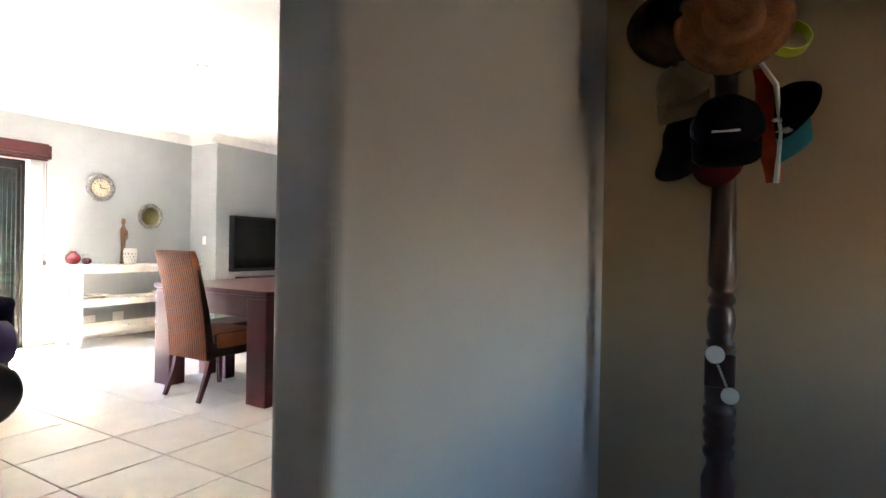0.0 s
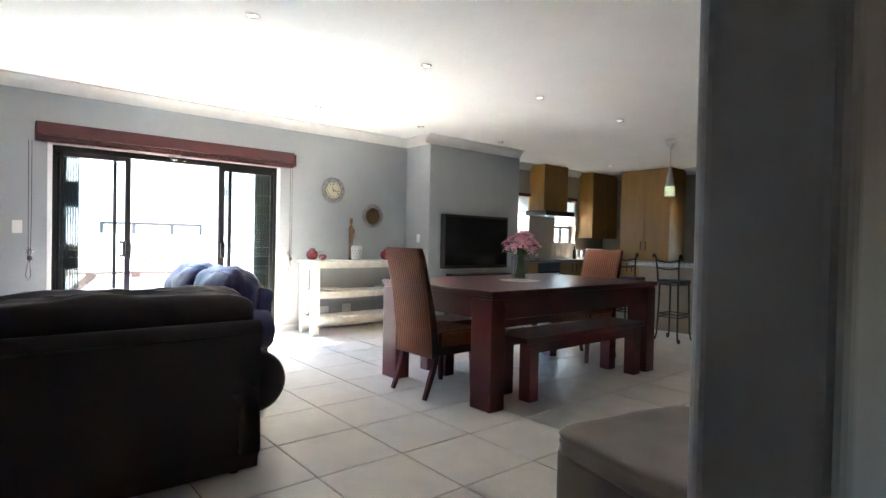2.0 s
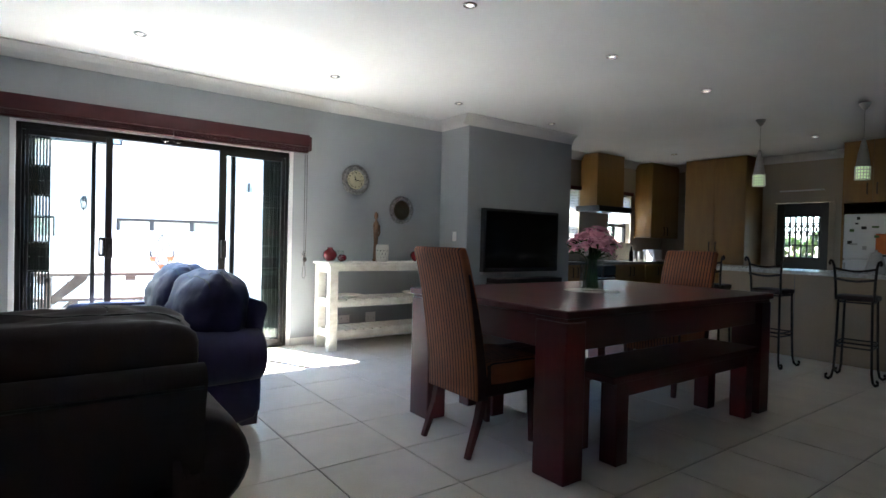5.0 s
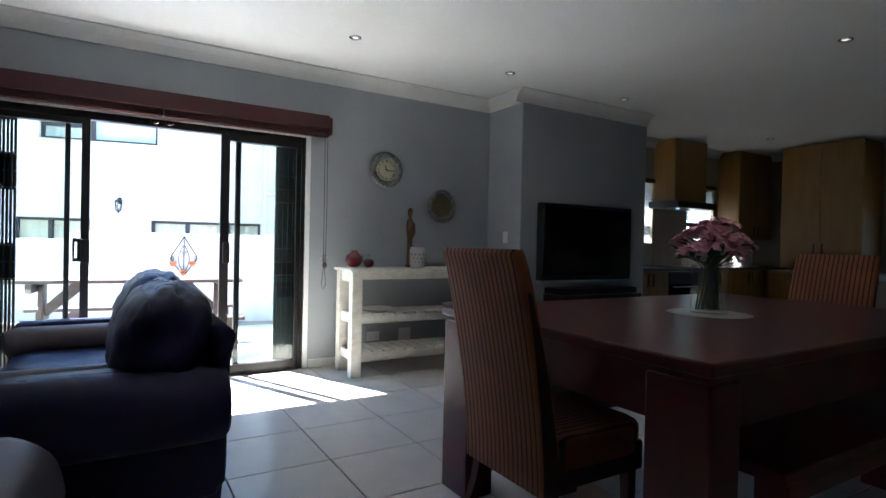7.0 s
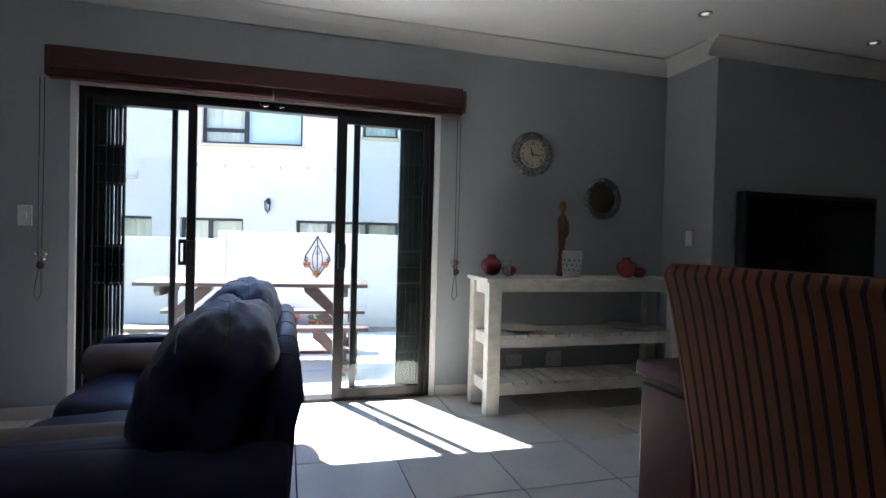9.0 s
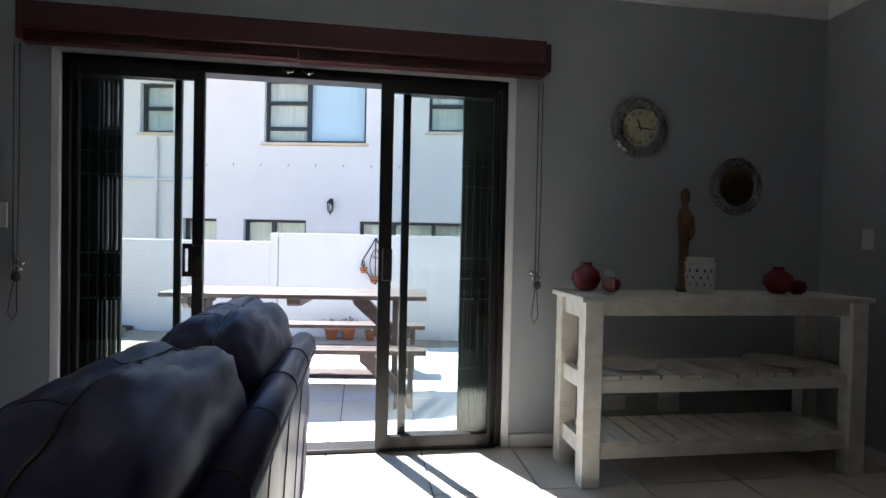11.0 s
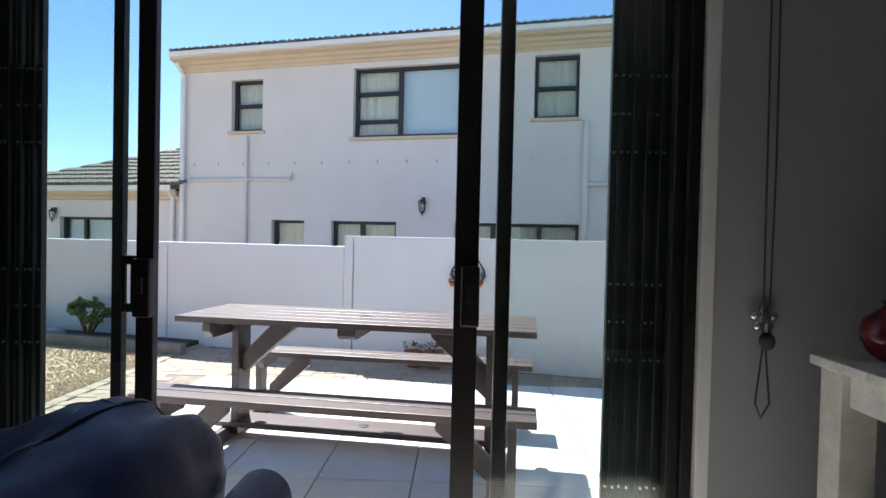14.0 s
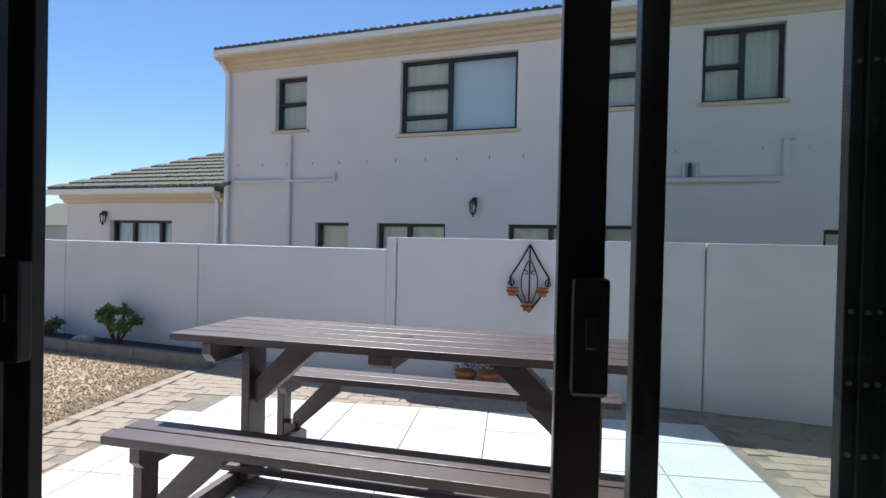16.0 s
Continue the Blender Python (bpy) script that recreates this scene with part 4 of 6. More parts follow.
# ---- television on the block ----
tv = thing("television", pose(0.545, 5.06, 0.72), "black flat television on a silver foot", "television")
part("casing", B(0.0, 0.075, -0.65, 0.65, 0.05, 0.82, 0.012), M_TVCASE, tv)
part("screen", B(0.075, 0.079, -0.615, 0.615, 0.10, 0.785, 0.001, 1), M_TV, tv)
part("lower_trim", B(0.01, 0.082, -0.65, 0.65, 0.022, 0.049, 0.006), M_SILVER, tv, "silver lower edge")
tagged(part("tv_shelf", B(0.556, 0.80, 4.52, 5.60, 0.64, 0.70, 0.006), M_BLACK), "black narrow shelf under the television", "shelf")
cab = thing("tv_cabinet", pose(0.556, 5.06, 0.0), "low dark cabinet under the television", "cabinet")
part("body", B(0.0, 0.30, -0.55, 0.55, 0.02, 0.638, 0.006), M_TVCASE, cab)
part("plinth", B(0.01, 0.27, -0.53, 0.53, 0.0, 0.019), M_BLACK, cab)

# ---- dining table, benches, chairs ----
dt = thing("dining_table", pose(3.155, 3.2475, 0), "heavy red mahogany dining table with square legs", "table")
TX, TY = 0.665, 1.0825
part("tabletop", B(-TX, TX, -TY, TY, 0.785, 0.825, 0.008, 3), M_MAHOG, dt)
part("top_edge", B(-TX + 0.02, TX - 0.02, -TY + 0.02, TY - 0.02, 0.765, 0.786), M_MAHOG, dt)
for sx in (-1, 1):
    part("apron", B(sx * (TX - 0.06) - 0.015, sx * (TX - 0.06) + 0.015, -TY + 0.17, TY - 0.17, 0.62, 0.766, 0.003), M_MAHOG, dt)
    part("apron", B(-TX + 0.22, TX - 0.22, sx * (TY - 0.06) - 0.015, sx * (TY - 0.06) + 0.015, 0.62, 0.766, 0.003), M_MAHOG, dt)
    for sy in (-1, 1):
        xa, xb = sorted((sx * (TX - 0.012), sx * (TX - 0.212)))
        ya, yb = sorted((sy * (TY - 0.012), sy * (TY - 0.152)))
        part("leg", B(xa, xb, ya, yb, 0.0, 0.766, 0.006), M_MAHOG, dt)


def bench(x, y):
    b = thing("dining_bench", pose(x, y, 0), "red mahogany dining bench with square legs", "bench", "benches at the table")
    part("seat", B(-0.19, 0.19, -0.80, 0.80, 0.43, 0.47, 0.006), M_MAHOG, b)
    for sx in (-1, 1):
        part("apron", B(sx * 0.155 - 0.012, sx * 0.155 + 0.012, -0.68, 0.68, 0.35, 0.431, 0.003), M_MAHOG, b)
        for sy in (-1, 1):
            part("leg", B(sx * 0.125 - 0.052, sx * 0.125 + 0.052, sy * 0.70 - 0.05, sy * 0.70 + 0.05, 0, 0.431, 0.005), M_MAHOG, b)


bench(3.63, 3.33)
bench(2.69, 3.33)


def parsons_chair(m, label):
    """Upholstered high-backed chair; faces +y, origin under the back."""
    c = thing("dining_chair", m, label, "chair", "dining chairs")
    # back: gently curved slab, wider rows of stripes
    bm = bmesh.new()
    rows = []
    N = 14
    for i in range(N + 1):
        t = i / N
        z = 0.30 + 0.795 * t
        lean = -0.012 - 0.135 * t ** 1.6
        th = 0.085 - 0.03 * t
        hw = 0.228 - 0.008 * t
        if i == N:
            z -= 0.012
        r = 0.022
        prof = []
        for cx, cy, a0 in ((hw - r, th - r, 0), (-hw + r, th - r, 90), (-hw + r, r, 180), (hw - r, r, 270)):
            for k in range(4):
                a = radians(a0 + 30 * k)
                prof.append((cx + r * math.cos(a), lean + cy + r * math.sin(a), z))
        rows.append([bm.verts.new(p) for p in prof])
    top = [bm.verts.new((v.co.x * 0.93, v.co.y + (0.006 if v.co.y < rows[-1][0].co.y else 0), v.co.z + 0.018)) for v in rows[-1]]
    rows.append(top)
    for a, b in zip(rows, rows[1:]):
        for k in range(16):
            bm.faces.new((a[k], a[(k + 1) % 16], b[(k + 1) % 16], b[k]))
    bm.faces.new(rows[0][::-1])
    bm.faces.new(rows[-1])
    part("backrest", bm, M_STRIPE, c, smooth=True)
    part("seat", puff(-0.235, 0.235, 0.02, 0.47, 0.36, 0.50, 6, 8, 0.002), M_STRIPE, c, smooth=True)
    part("seat_skirt", B(-0.228, 0.228, 0.03, 0.465, 0.31, 0.42, 0.012), M_STRIPE, c)
    for sx in (-1, 1):
        bm = bmesh.new()
        tube(bm, [(sx * 0.195, 0.06, 0.36), (sx * 0.195, 0.025, 0.2), (sx * 0.200, -0.050, 0.0)], [0.030, 0.026, 0.019], 4)
        part("back_leg", bm, M_MAHOG, c)
        bm = bmesh.new()
        tube(bm, [(sx * 0.195, 0.42, 0.36), (sx * 0.195, 0.43, 0.0)], [0.030, 0.020], 4)
        part("front_leg", bm, M_MAHOG, c)
    return c


parsons_chair(pose(3.11, 2.06, 0), "high-backed dining chair in orange-brown striped upholstery")
parsons_chair(pose(3.07, 4.47, 0, 0, 0, 180), "high-backed dining chair in orange-brown striped upholstery at the far end")

# place mat, vase and flowers
dl = thing("doily", pose(3.17, 3.16, 0.826), "round white crocheted doily", "doily")
bm = bmesh.new()
lathe(bm, [(0.001, 0.0), (0.15, 0.0), (0.165, 0.001), (0.15, 0.003), (0.001, 0.003)], 40)
for k in range(28):
    a = 2 * math.pi * k / 28
    bmesh.ops.create_icosphere(bm, subdivisions=1, radius=0.018, matrix=Matrix.Translation((0.165 * math.cos(a), 0.165 * math.sin(a), 0.0015)) @ Matrix.Diagonal((1, 1, 0.09, 1)))
part("lace", bm, M_PAPER, dl)
vz = thing("glass_vase", pose(3.17, 3.16, 0.8295), "straight clear glass vase with water and stems", "vase")
part("vase_wall", L([(0.075, 0.0), (0.078, 0.004), (0.078, 0.215), (0.072, 0.215), (0.072, 0.014), (0.001, 0.012)], 32), M_WATER, vz, smooth=True)
fl = thing("flower_bouquet", pose(3.17, 3.16, 0.845), "bouquet of pink lilies and small white blossoms", "flowers")
rnd = random.Random(11)
bm = bmesh.new()
heads = []
for k in range(36):
    a, rr = rnd.uniform(0, 6.283), 0.135 * math.sqrt(rnd.random())
    z = 0.40 - rr * 1.1 + rnd.uniform(-0.05, 0.04)
    base = (rnd.uniform(-0.04, 0.04), rnd.uniform(-0.04, 0.04), 0.0)
    head = (rr * math.cos(a), rr * math.sin(a), z)
    heads.append(head)
    tube(bm, [base, (base[0] * 0.3 + head[0] * 0.2, base[1] * 0.3 + head[1] * 0.2, 0.19), head], 0.0035, 5)
part("stems", bm, M_LEAFG, fl)
bm = bmesh.new()
for k in range(46):
    a = rnd.uniform(0, 6.283)
    rr = rnd.uniform(0.02, 0.13)
    z = rnd.uniform(0.20, 0.31)
    c = Vector((rr * math.cos(a), rr * math.sin(a), z))
    d = Vector((math.cos(a), math.sin(a), rnd.uniform(-0.3, 0.9))).normalized()
    s = d.cross(Vector((0, 0, 1))).normalized()
    ln, wd = rnd.uniform(0.05, 0.10), rnd.uniform(0.008, 0.016)
    vs = [bm.verts.new(c), bm.verts.new(c + d * ln * 0.5 + s * wd + Vector((0, 0, 0.01))), bm.verts.new(c + d * ln), bm.verts.new(c + d * ln * 0.5 - s * wd + Vector((0, 0, 0.01)))]
    bm.faces.new(vs)
part("leaves", bm, M_LEAFG, fl)


def lily(bm, at, up, size):
    up = Vector(up).normalized()
    s = up.orthogonal().normalized()
    for k in range(6):
        q = Matrix.Rotation(math.pi * k / 3 + 0.2 * (k % 2), 3, up) @ s
        w = up.cross(q)
        pts = [(0.0, 0.0, 0.10), (0.35, 0.40, 0.24), (0.75, 0.52, 0.26), (1.0, 0.38, 0.05)]
        prev = None
        for o, h, ww in pts:
            c = Vector(at) + (q * o + up * h) * size
            cur = (bm.verts.new(c + w * ww * size), bm.verts.new(c - up * 0.06 * size), bm.verts.new(c - w * ww * size))
            if prev:
                bm.faces.new((prev[0], cur[0], cur[1], prev[1]))
                bm.faces.new((prev[1], cur[1], cur[2], prev[2]))
            prev = cur


for k, h in enumerate(heads):
    bm = bmesh.new()
    out = (h[0] * 3, h[1] * 3, 0.45)
    if k % 5 not in (2, 4):
        lily(bm, h, out, rnd.uniform(0.054, 0.078))
        part("lily", bm, M_PINK, fl)
    else:
        for j in range(9):
            d = Vector((rnd.gauss(0, 1), rnd.gauss(0, 1), rnd.gauss(0.5, 1))).normalized() * rnd.uniform(0.01, 0.035)
            lily(bm, Vector(h) + d, d, 0.014)
        part("white_blossom", bm, M_WHITEFL, fl)

from mathutils.bvhtree import BVHTree

# ---- leather sofas ----


def sofa(m, length, label, seats, leather, seed, plump=3.5, crown=0.88, seams=True, spread=0.035):
    """Faces -y in its own axes; the back is at y = 0, x runs along it, origin at the middle of the back's foot."""
    s = thing("leather_sofa", m, label, "sofa", "leather sofas")
    h = length / 2
    part("base", B(-h + 0.06, h - 0.06, -0.86, -0.03, 0.05, 0.34, 0.03, 3), leather, s)
    for sx in (-1, 1):
        for y in (-0.80, -0.08):
            part("foot", L([(0.025, 0), (0.03, 0.05)], 12, (sx * (h - 0.12), y, 0)), M_MAHOG, s)
    # outer back: panelled slab that leans back a little, with a rolled top
    bm = bmesh.new()
    prof = [(-0.03, 0.022), (-0.024, 0.10), (-0.012, 0.40), (0.000, 0.62)] + [(-0.030 + 0.050 * math.cos(radians(a)), 0.702 + 0.050 * math.sin(radians(a))) for a in range(-30, 196, 15)] + [(-0.12, 0.5), (-0.12, 0.022)]
    prism(bm, prof, "x", -h + 0.02, h - 0.02)
    part("back_panel", bm, leather, s, smooth=True)
    bm = bmesh.new()
    for k in range(1, 5 if seams else 1):
        x = -h + 0.02 + (length - 0.04) * k / 5
        tube(bm, [(x, -0.022, 0.12), (x, -0.011, 0.40), (x, 0.001, 0.62), *[(x, -0.030 + 0.0505 * math.cos(radians(a)), 0.702 + 0.0505 * math.sin(radians(a))) for a in range(-15, 181, 15)]], 0.0028, 5)
    tube(bm, [(-h + 0.03, 0.019, 0.69), (h - 0.03, 0.019, 0.69)], 0.006, 6)
    part("back_seams", bm, M_PIPING, s)
    # arms: low boxes with a rolled top that bulges forward and outward
    for sx in (-1, 1):
        arm = part("arm", puff(sx * h - 0.13 if sx > 0 else -h, h if sx > 0 else -h + 0.13, -0.88, -0.01, 0.04, 0.60, 8, 9, 0.004, seed + sx), leather, s, smooth=True)
        bm = bmesh.new()
        cx, rings = sx * (h - 0.03), []
        for i, (yy, rr) in enumerate([(-0.93, 0.04), (-0.93, 0.12), (-0.91, 0.150), (-0.86, 0.158), (-0.60, 0.162), (-0.35, 0.158), (-0.12, 0.156), (-0.03, 0.150), (-0.012, 0.13), (-0.012, 0.04)]):
            ring = []
            for k in range(28):
                a = 2 * math.pi * k / 28
                q = rr * (1 + 0.02 * noise.noise(Vector((math.cos(a) * 2 + seed, yy * 9, math.sin(a) * 2))))
                ring.append(bm.verts.new((cx + q * math.cos(a), yy, 0.440 + q * math.sin(a))))
            rings.append(ring)
        for p, q in zip(rings, rings[1:]):
            for k in range(28):
                bm.faces.new((p[k], p[(k + 1) % 28], q[(k + 1) % 28], q[k]))
        bm.faces.new(rings[0][::-1])
        bm.faces.new(rings[-1])
        bmesh.ops.recalc_face_normals(bm, faces=bm.faces[:])
        part("arm_roll", bm, leather, arm, smooth=True)
    w = (length - 0.30) / seats
    for k in range(seats):
        x = -h + 0.15 + w * k
        part("seat_cushion", puff(x + 0.004, x + w - 0.004, -0.90, -0.22, 0.30, 0.47, 10, 5, 0.006, seed + k), leather, s, smooth=True)
        w0, x00 = w, x
        w = (length - 0.06 + 2 * spread) / seats
        x = -h + 0.03 - spread + w * k
        bc = part("back_cushion", puff(x - 0.005, x + w + 0.005, -0.46, -0.08, 0.38, crown, 18, plump, 0.013, seed + 7 * k), leather, s, smooth=True)
        for v in bc.data.vertices:
            up = max(0.0, (v.co.z - 0.58) / 0.28)
            v.co.y = -0.215 + (v.co.y + 0.215) * (1 - 0.30 * up * up)
        bc.data.transform(Matrix.Translation((0, -0.04, 0.45)) @ Matrix.Rotation(radians(-9), 4, "X") @ Matrix.Translation((0, 0.04, -0.45)))
        tree = BVHTree.FromPolygons([v.co for v in bc.data.vertices], [tuple(f.vertices) for f in bc.data.polygons])

        def top(px, py):
            hit = tree.ray_cast(Vector((px, py, 1.5)), Vector((0, 0, -1)))[0]
            return None if hit is None else hit + Vector((0, 0, 0.001))
        bm = bmesh.new()
        for yy in (-0.18, -0.30):
            pts = [top(x + 0.04 + (w - 0.08) * i / 24, yy - 0.015 * math.sin(math.pi * i / 24)) for i in range(25)]
            tube(bm, [q for q in pts if q is not None and q.z > 0.74], 0.0032, 5)
        for f in (0.22, 0.47, 0.74):
            pts = [top(x + w * f + 0.004 * math.sin(j * 1.3), -0.185 - 0.012 * j) for j in range(9)]
            tube(bm, [q for q in pts if q is not None and q.z > 0.74], 0.0014, 4)
        part("cushion_seam", bm, M_PIPING, bc)
        w = w0
    return s


sofa(pose(1.435, 1.285, 0), 1.68, "dark blue leather two-seater sofa with a panelled back", 2, M_LEATHER2, 1)
sofa(pose(3.77, -0.46, 0, 0, 0, -90), 2.20, "dark brown leather sofa with rolled arms", 2, M_LEATHER, 20, 6.0, 0.865, False, 0.01)


def bolster(x, seed):
    """A round arm cushion lying on the seat beside an arm of the blue sofa."""
    b = thing("bolster_cushion", pose(1.435 + x, 1.285, 0.0), "mauve-brown leather bolster cushion lying along the sofa arm", "cushion", "bolsters on the sofa")
    bm = bmesh.new()
    rings = []
    for yy, rr in ((-0.93, 0.02), (-0.935, 0.055), (-0.92, 0.078), (-0.87, 0.086), (-0.62, 0.088), (-0.42, 0.087), (-0.32, 0.080), (-0.30, 0.055), (-0.305, 0.02)):
        rings.append([bm.verts.new((1.05 * rr * math.cos(a) + 0.004 * noise.noise(Vector((a, yy * 8, seed))), yy, 0.505 + rr * math.sin(a) + 0.006 * noise.noise(Vector((a * 2, yy * 9, seed))))) for a in (2 * math.pi * k / 24 for k in range(24))])
    for p, q in zip(rings, rings[1:]):
        for k in range(24):
            bm.faces.new((p[k], p[(k + 1) % 24], q[(k + 1) % 24], q[k]))
    bm.faces.new(rings[0][::-1])
    bm.faces.new(rings[-1])
    bmesh.ops.recalc_face_normals(bm, faces=bm.faces[:])
    part("cover", bm, M_BOLSTER, b, smooth=True)


bolster(-0.60, 3)
bolster(0.60, 9)

# ---- ottoman, glass table and the oval white frame by the hall opening ----
ot = thing("ottoman", pose(5.48, 1.59, 0, 0, 0, -11.6), "square taupe leather ottoman with piped edges", "ottoman")
part("body", B(-0.37, 0.37, -0.37, 0.37, 0.10, 0.36, 0.02, 3), M_OTTO, ot)
part("top_cushion", puff(-0.385, 0.385, -0.385, 0.385, 0.33, 0.445, 12, 10, 0.004, 4), M_OTTO, ot, smooth=True)
bm = bmesh.new()
k1, k2 = 0.375, 0.335
ring = [(-k2, -k1, 0.40), (k2, -k1, 0.40), (k1, -k2, 0.40), (k1, k2, 0.40), (k2, k1, 0.40), (-k2, k1, 0.40), (-k1, k2, 0.40), (-k1, -k2, 0.40), (-k2, -k1, 0.40)]
tube(bm, ring, 0.006, 6)
part("piping", bm, M_OTTO, ot)
for sx in (-1, 1):
    for sy in (-1, 1):
        part("foot", L([(0.02, 0.0), (0.028, 0.10)], 12, (sx * 0.31, sy * 0.31, 0)), M_CHROME, ot)

gt = thing("coffee_table", pose(5.52, 3.12, 0), "round glass coffee table on a sculpted red wooden base", "coffee table")
part("glass_top", L([(0.001, 0.44), (0.535, 0.44), (0.542, 0.443), (0.545, 0.447), (0.542, 0.451), (0.535, 0.454), (0.001, 0.454)], 56), M_WATER, gt)
bm = bmesh.new()
lathe(bm, [(0.536, 0.4405), (0.546, 0.443), (0.548, 0.447), (0.546, 0.451), (0.536, 0.4535)], 56, close=False)
part("glass_edge", bm, glass("green_glass_edge", (0.25, 0.42, 0.36)), gt)
for k in range(3):
    a = radians(120 * k + 160)
    bm = bmesh.new()
    ca, sa = math.cos(a), math.sin(a)
    tube(bm, [(0.40 * ca, 0.40 * sa, 0.0), (0.34 * ca, 0.34 * sa, 0.08), (0.22 * ca, 0.22 * sa, 0.22), (0.26 * ca, 0.26 * sa, 0.36), (0.34 * ca, 0.34 * sa, 0.439)], [0.07, 0.06, 0.05, 0.05, 0.06], 10)
    part("carved_leg", bm, M_MAHOG, gt, smooth=True)
part("hub", L([(0.20, 0.17), (0.23, 0.20), (0.23, 0.24), (0.20, 0.27)], 20), M_MAHOG, gt)


def book(z, h, rz, w, d, cover, at):
    b = thing("book", pose(at[0], at[1], z, 0, 0, rz), "thick hardback book lying flat", "book", "stacked books")
    part("cover", B(-w / 2, w / 2, -d / 2, d / 2, 0, 0.004, 0.001, 1), cover, b)
    part("cover_top", B(-w / 2, w / 2, -d / 2, d / 2, h - 0.004, h, 0.001, 1), cover, b)
    part("pages", B(-w / 2 + 0.004, w / 2 - 0.006, -d / 2 + 0.006, d / 2 - 0.006, 0.004, h - 0.004), M_PAPER, b)


book(0.455, 0.045, 8, 0.30, 0.24, M_PAPER, (5.43, 2.77))
book(0.501, 0.04, 14, 0.29, 0.22, M_SILVER, (5.435, 2.77))
book(0.542, 0.035, 5, 0.30, 0.23, M_PAPER, (5.43, 2.78))
mg = thing("ceramic_mug", pose(5.37, 2.83, 0.578), "white mug beside a clear tumbler", "mug")
part("mug_body", L([(0.036, 0), (0.042, 0.01), (0.044, 0.10), (0.040, 0.10), (0.037, 0.014), (0.001, 0.012)], 24), M_CERAMIC, mg, smooth=True)
part("mug_handle", T([(0.042, 0, 0.08), (0.07, 0, 0.075), (0.072, 0, 0.035), (0.042, 0, 0.025)], 0.006, 6), M_CERAMIC, mg)
gl = tagged(part("tumbler", L([(0.032, 0), (0.038, 0.12), (0.035, 0.12), (0.029, 0.012), (0.001, 0.010)], 24), M_WATER, smooth=True), "clear glass tumbler on the books", "glass")
gl.location = (5.46, 2.80, 0.578)

# oval white ring on a low pedestal near the wall's end, and a small yellow flower pot behind the books
rg = thing("ring_ornament", pose(5.927, 1.058, 0.80, 0, 0, -41), "large oval white ring ornament on a pedestal", "ornament")
bm = bmesh.new()
rows, NR = [], 48
for i in range(NR):
    a = 2 * math.pi * i / NR
    ring4 = []
    for dr, dy in ((0.0, -0.022), (0.004, 0.0), (0.0, 0.022), (-0.058, 0.026), (-0.064, 0.0), (-0.058, -0.026)):
        u, v = (0.32 + dr) * math.cos(a), (0.18 + dr) * math.sin(a)
        ring4.append(bm.verts.new((0.616 * u + 0.788 * v, dy, 0.788 * u - 0.616 * v)))
    rows.append(ring4)
for i in range(NR):
    p, q = rows[i], rows[(i + 1) % NR]
    for k in range(6):
        bm.faces.new((p[k], p[(k + 1) % 6], q[(k + 1) % 6], q[k]))
bmesh.ops.recalc_face_normals(bm, faces=bm.faces[:])
part("ring", bm, M_WHITEPAINT, rg)
part("pedestal", L([(0.085, -0.80), (0.085, -0.77), (0.05, -0.74), (0.045, -0.34), (0.06, -0.30), (0.06, -0.265)], 24, (-0.11, 0.0, 0)), M_WHITEPAINT, rg)
yf = thing("yellow_flower_pot", pose(5.36, 3.28, 0.455), "small yellow flowers in a pale pot on the glass table", "flower pot")
part("pot", L([(0.035, 0), (0.048, 0.09), (0.044, 0.09), (0.034, 0.02), (0.001, 0.018)], 20), M_CERAMIC, yf, smooth=True)
rnd = random.Random(77)
bm = bmesh.new()
for k in range(26):
    p = Vector((rnd.gauss(0, 0.03), rnd.gauss(0, 0.03), 0.20 + rnd.gauss(0, 0.025)))
    bmesh.ops.create_icosphere(bm, subdivisions=1, radius=rnd.uniform(0.012, 0.02), matrix=Matrix.Translation(p) @ Matrix.Diagonal((1, 1, 0.5, 1)))
part("blossoms", bm, mat("yellow_petals", (0.62, 0.50, 0.05), 0.6, var=0.2, bump=0.02, rand=0.2), yf)
part("stems", T([(0, 0, 0.05), (0.005, 0.004, 0.19)], 0.006, 6), M_LEAFG, yf)

# ---- picnic table on the patio ----
pt = thing("picnic_table", pose(-1.585, 1.02, G, 0, 0, -6.4), "weathered brown wooden picnic table with attached benches", "picnic table")
for k in range(5):
    x = -0.29 + 0.118 * k
    part("top_plank", B(x, x + 0.108, -1.0, 1.0, 0.725, 0.76, 0.004), M_PWOOD, pt)
for x0 in (-0.64, 0.43):
    for k in range(2):
        part("bench_plank", B(x0 + 0.112 * k, x0 + 0.112 * k + 0.103, -1.0, 1.0, 0.385, 0.42, 0.004), M_PWOOD, pt)
part("umbrella_ring", L([(0.03, 0.7605), (0.03, 0.763), (0.022, 0.764)], 20, (0.0, 0.02, 0)), M_BLACK, pt)
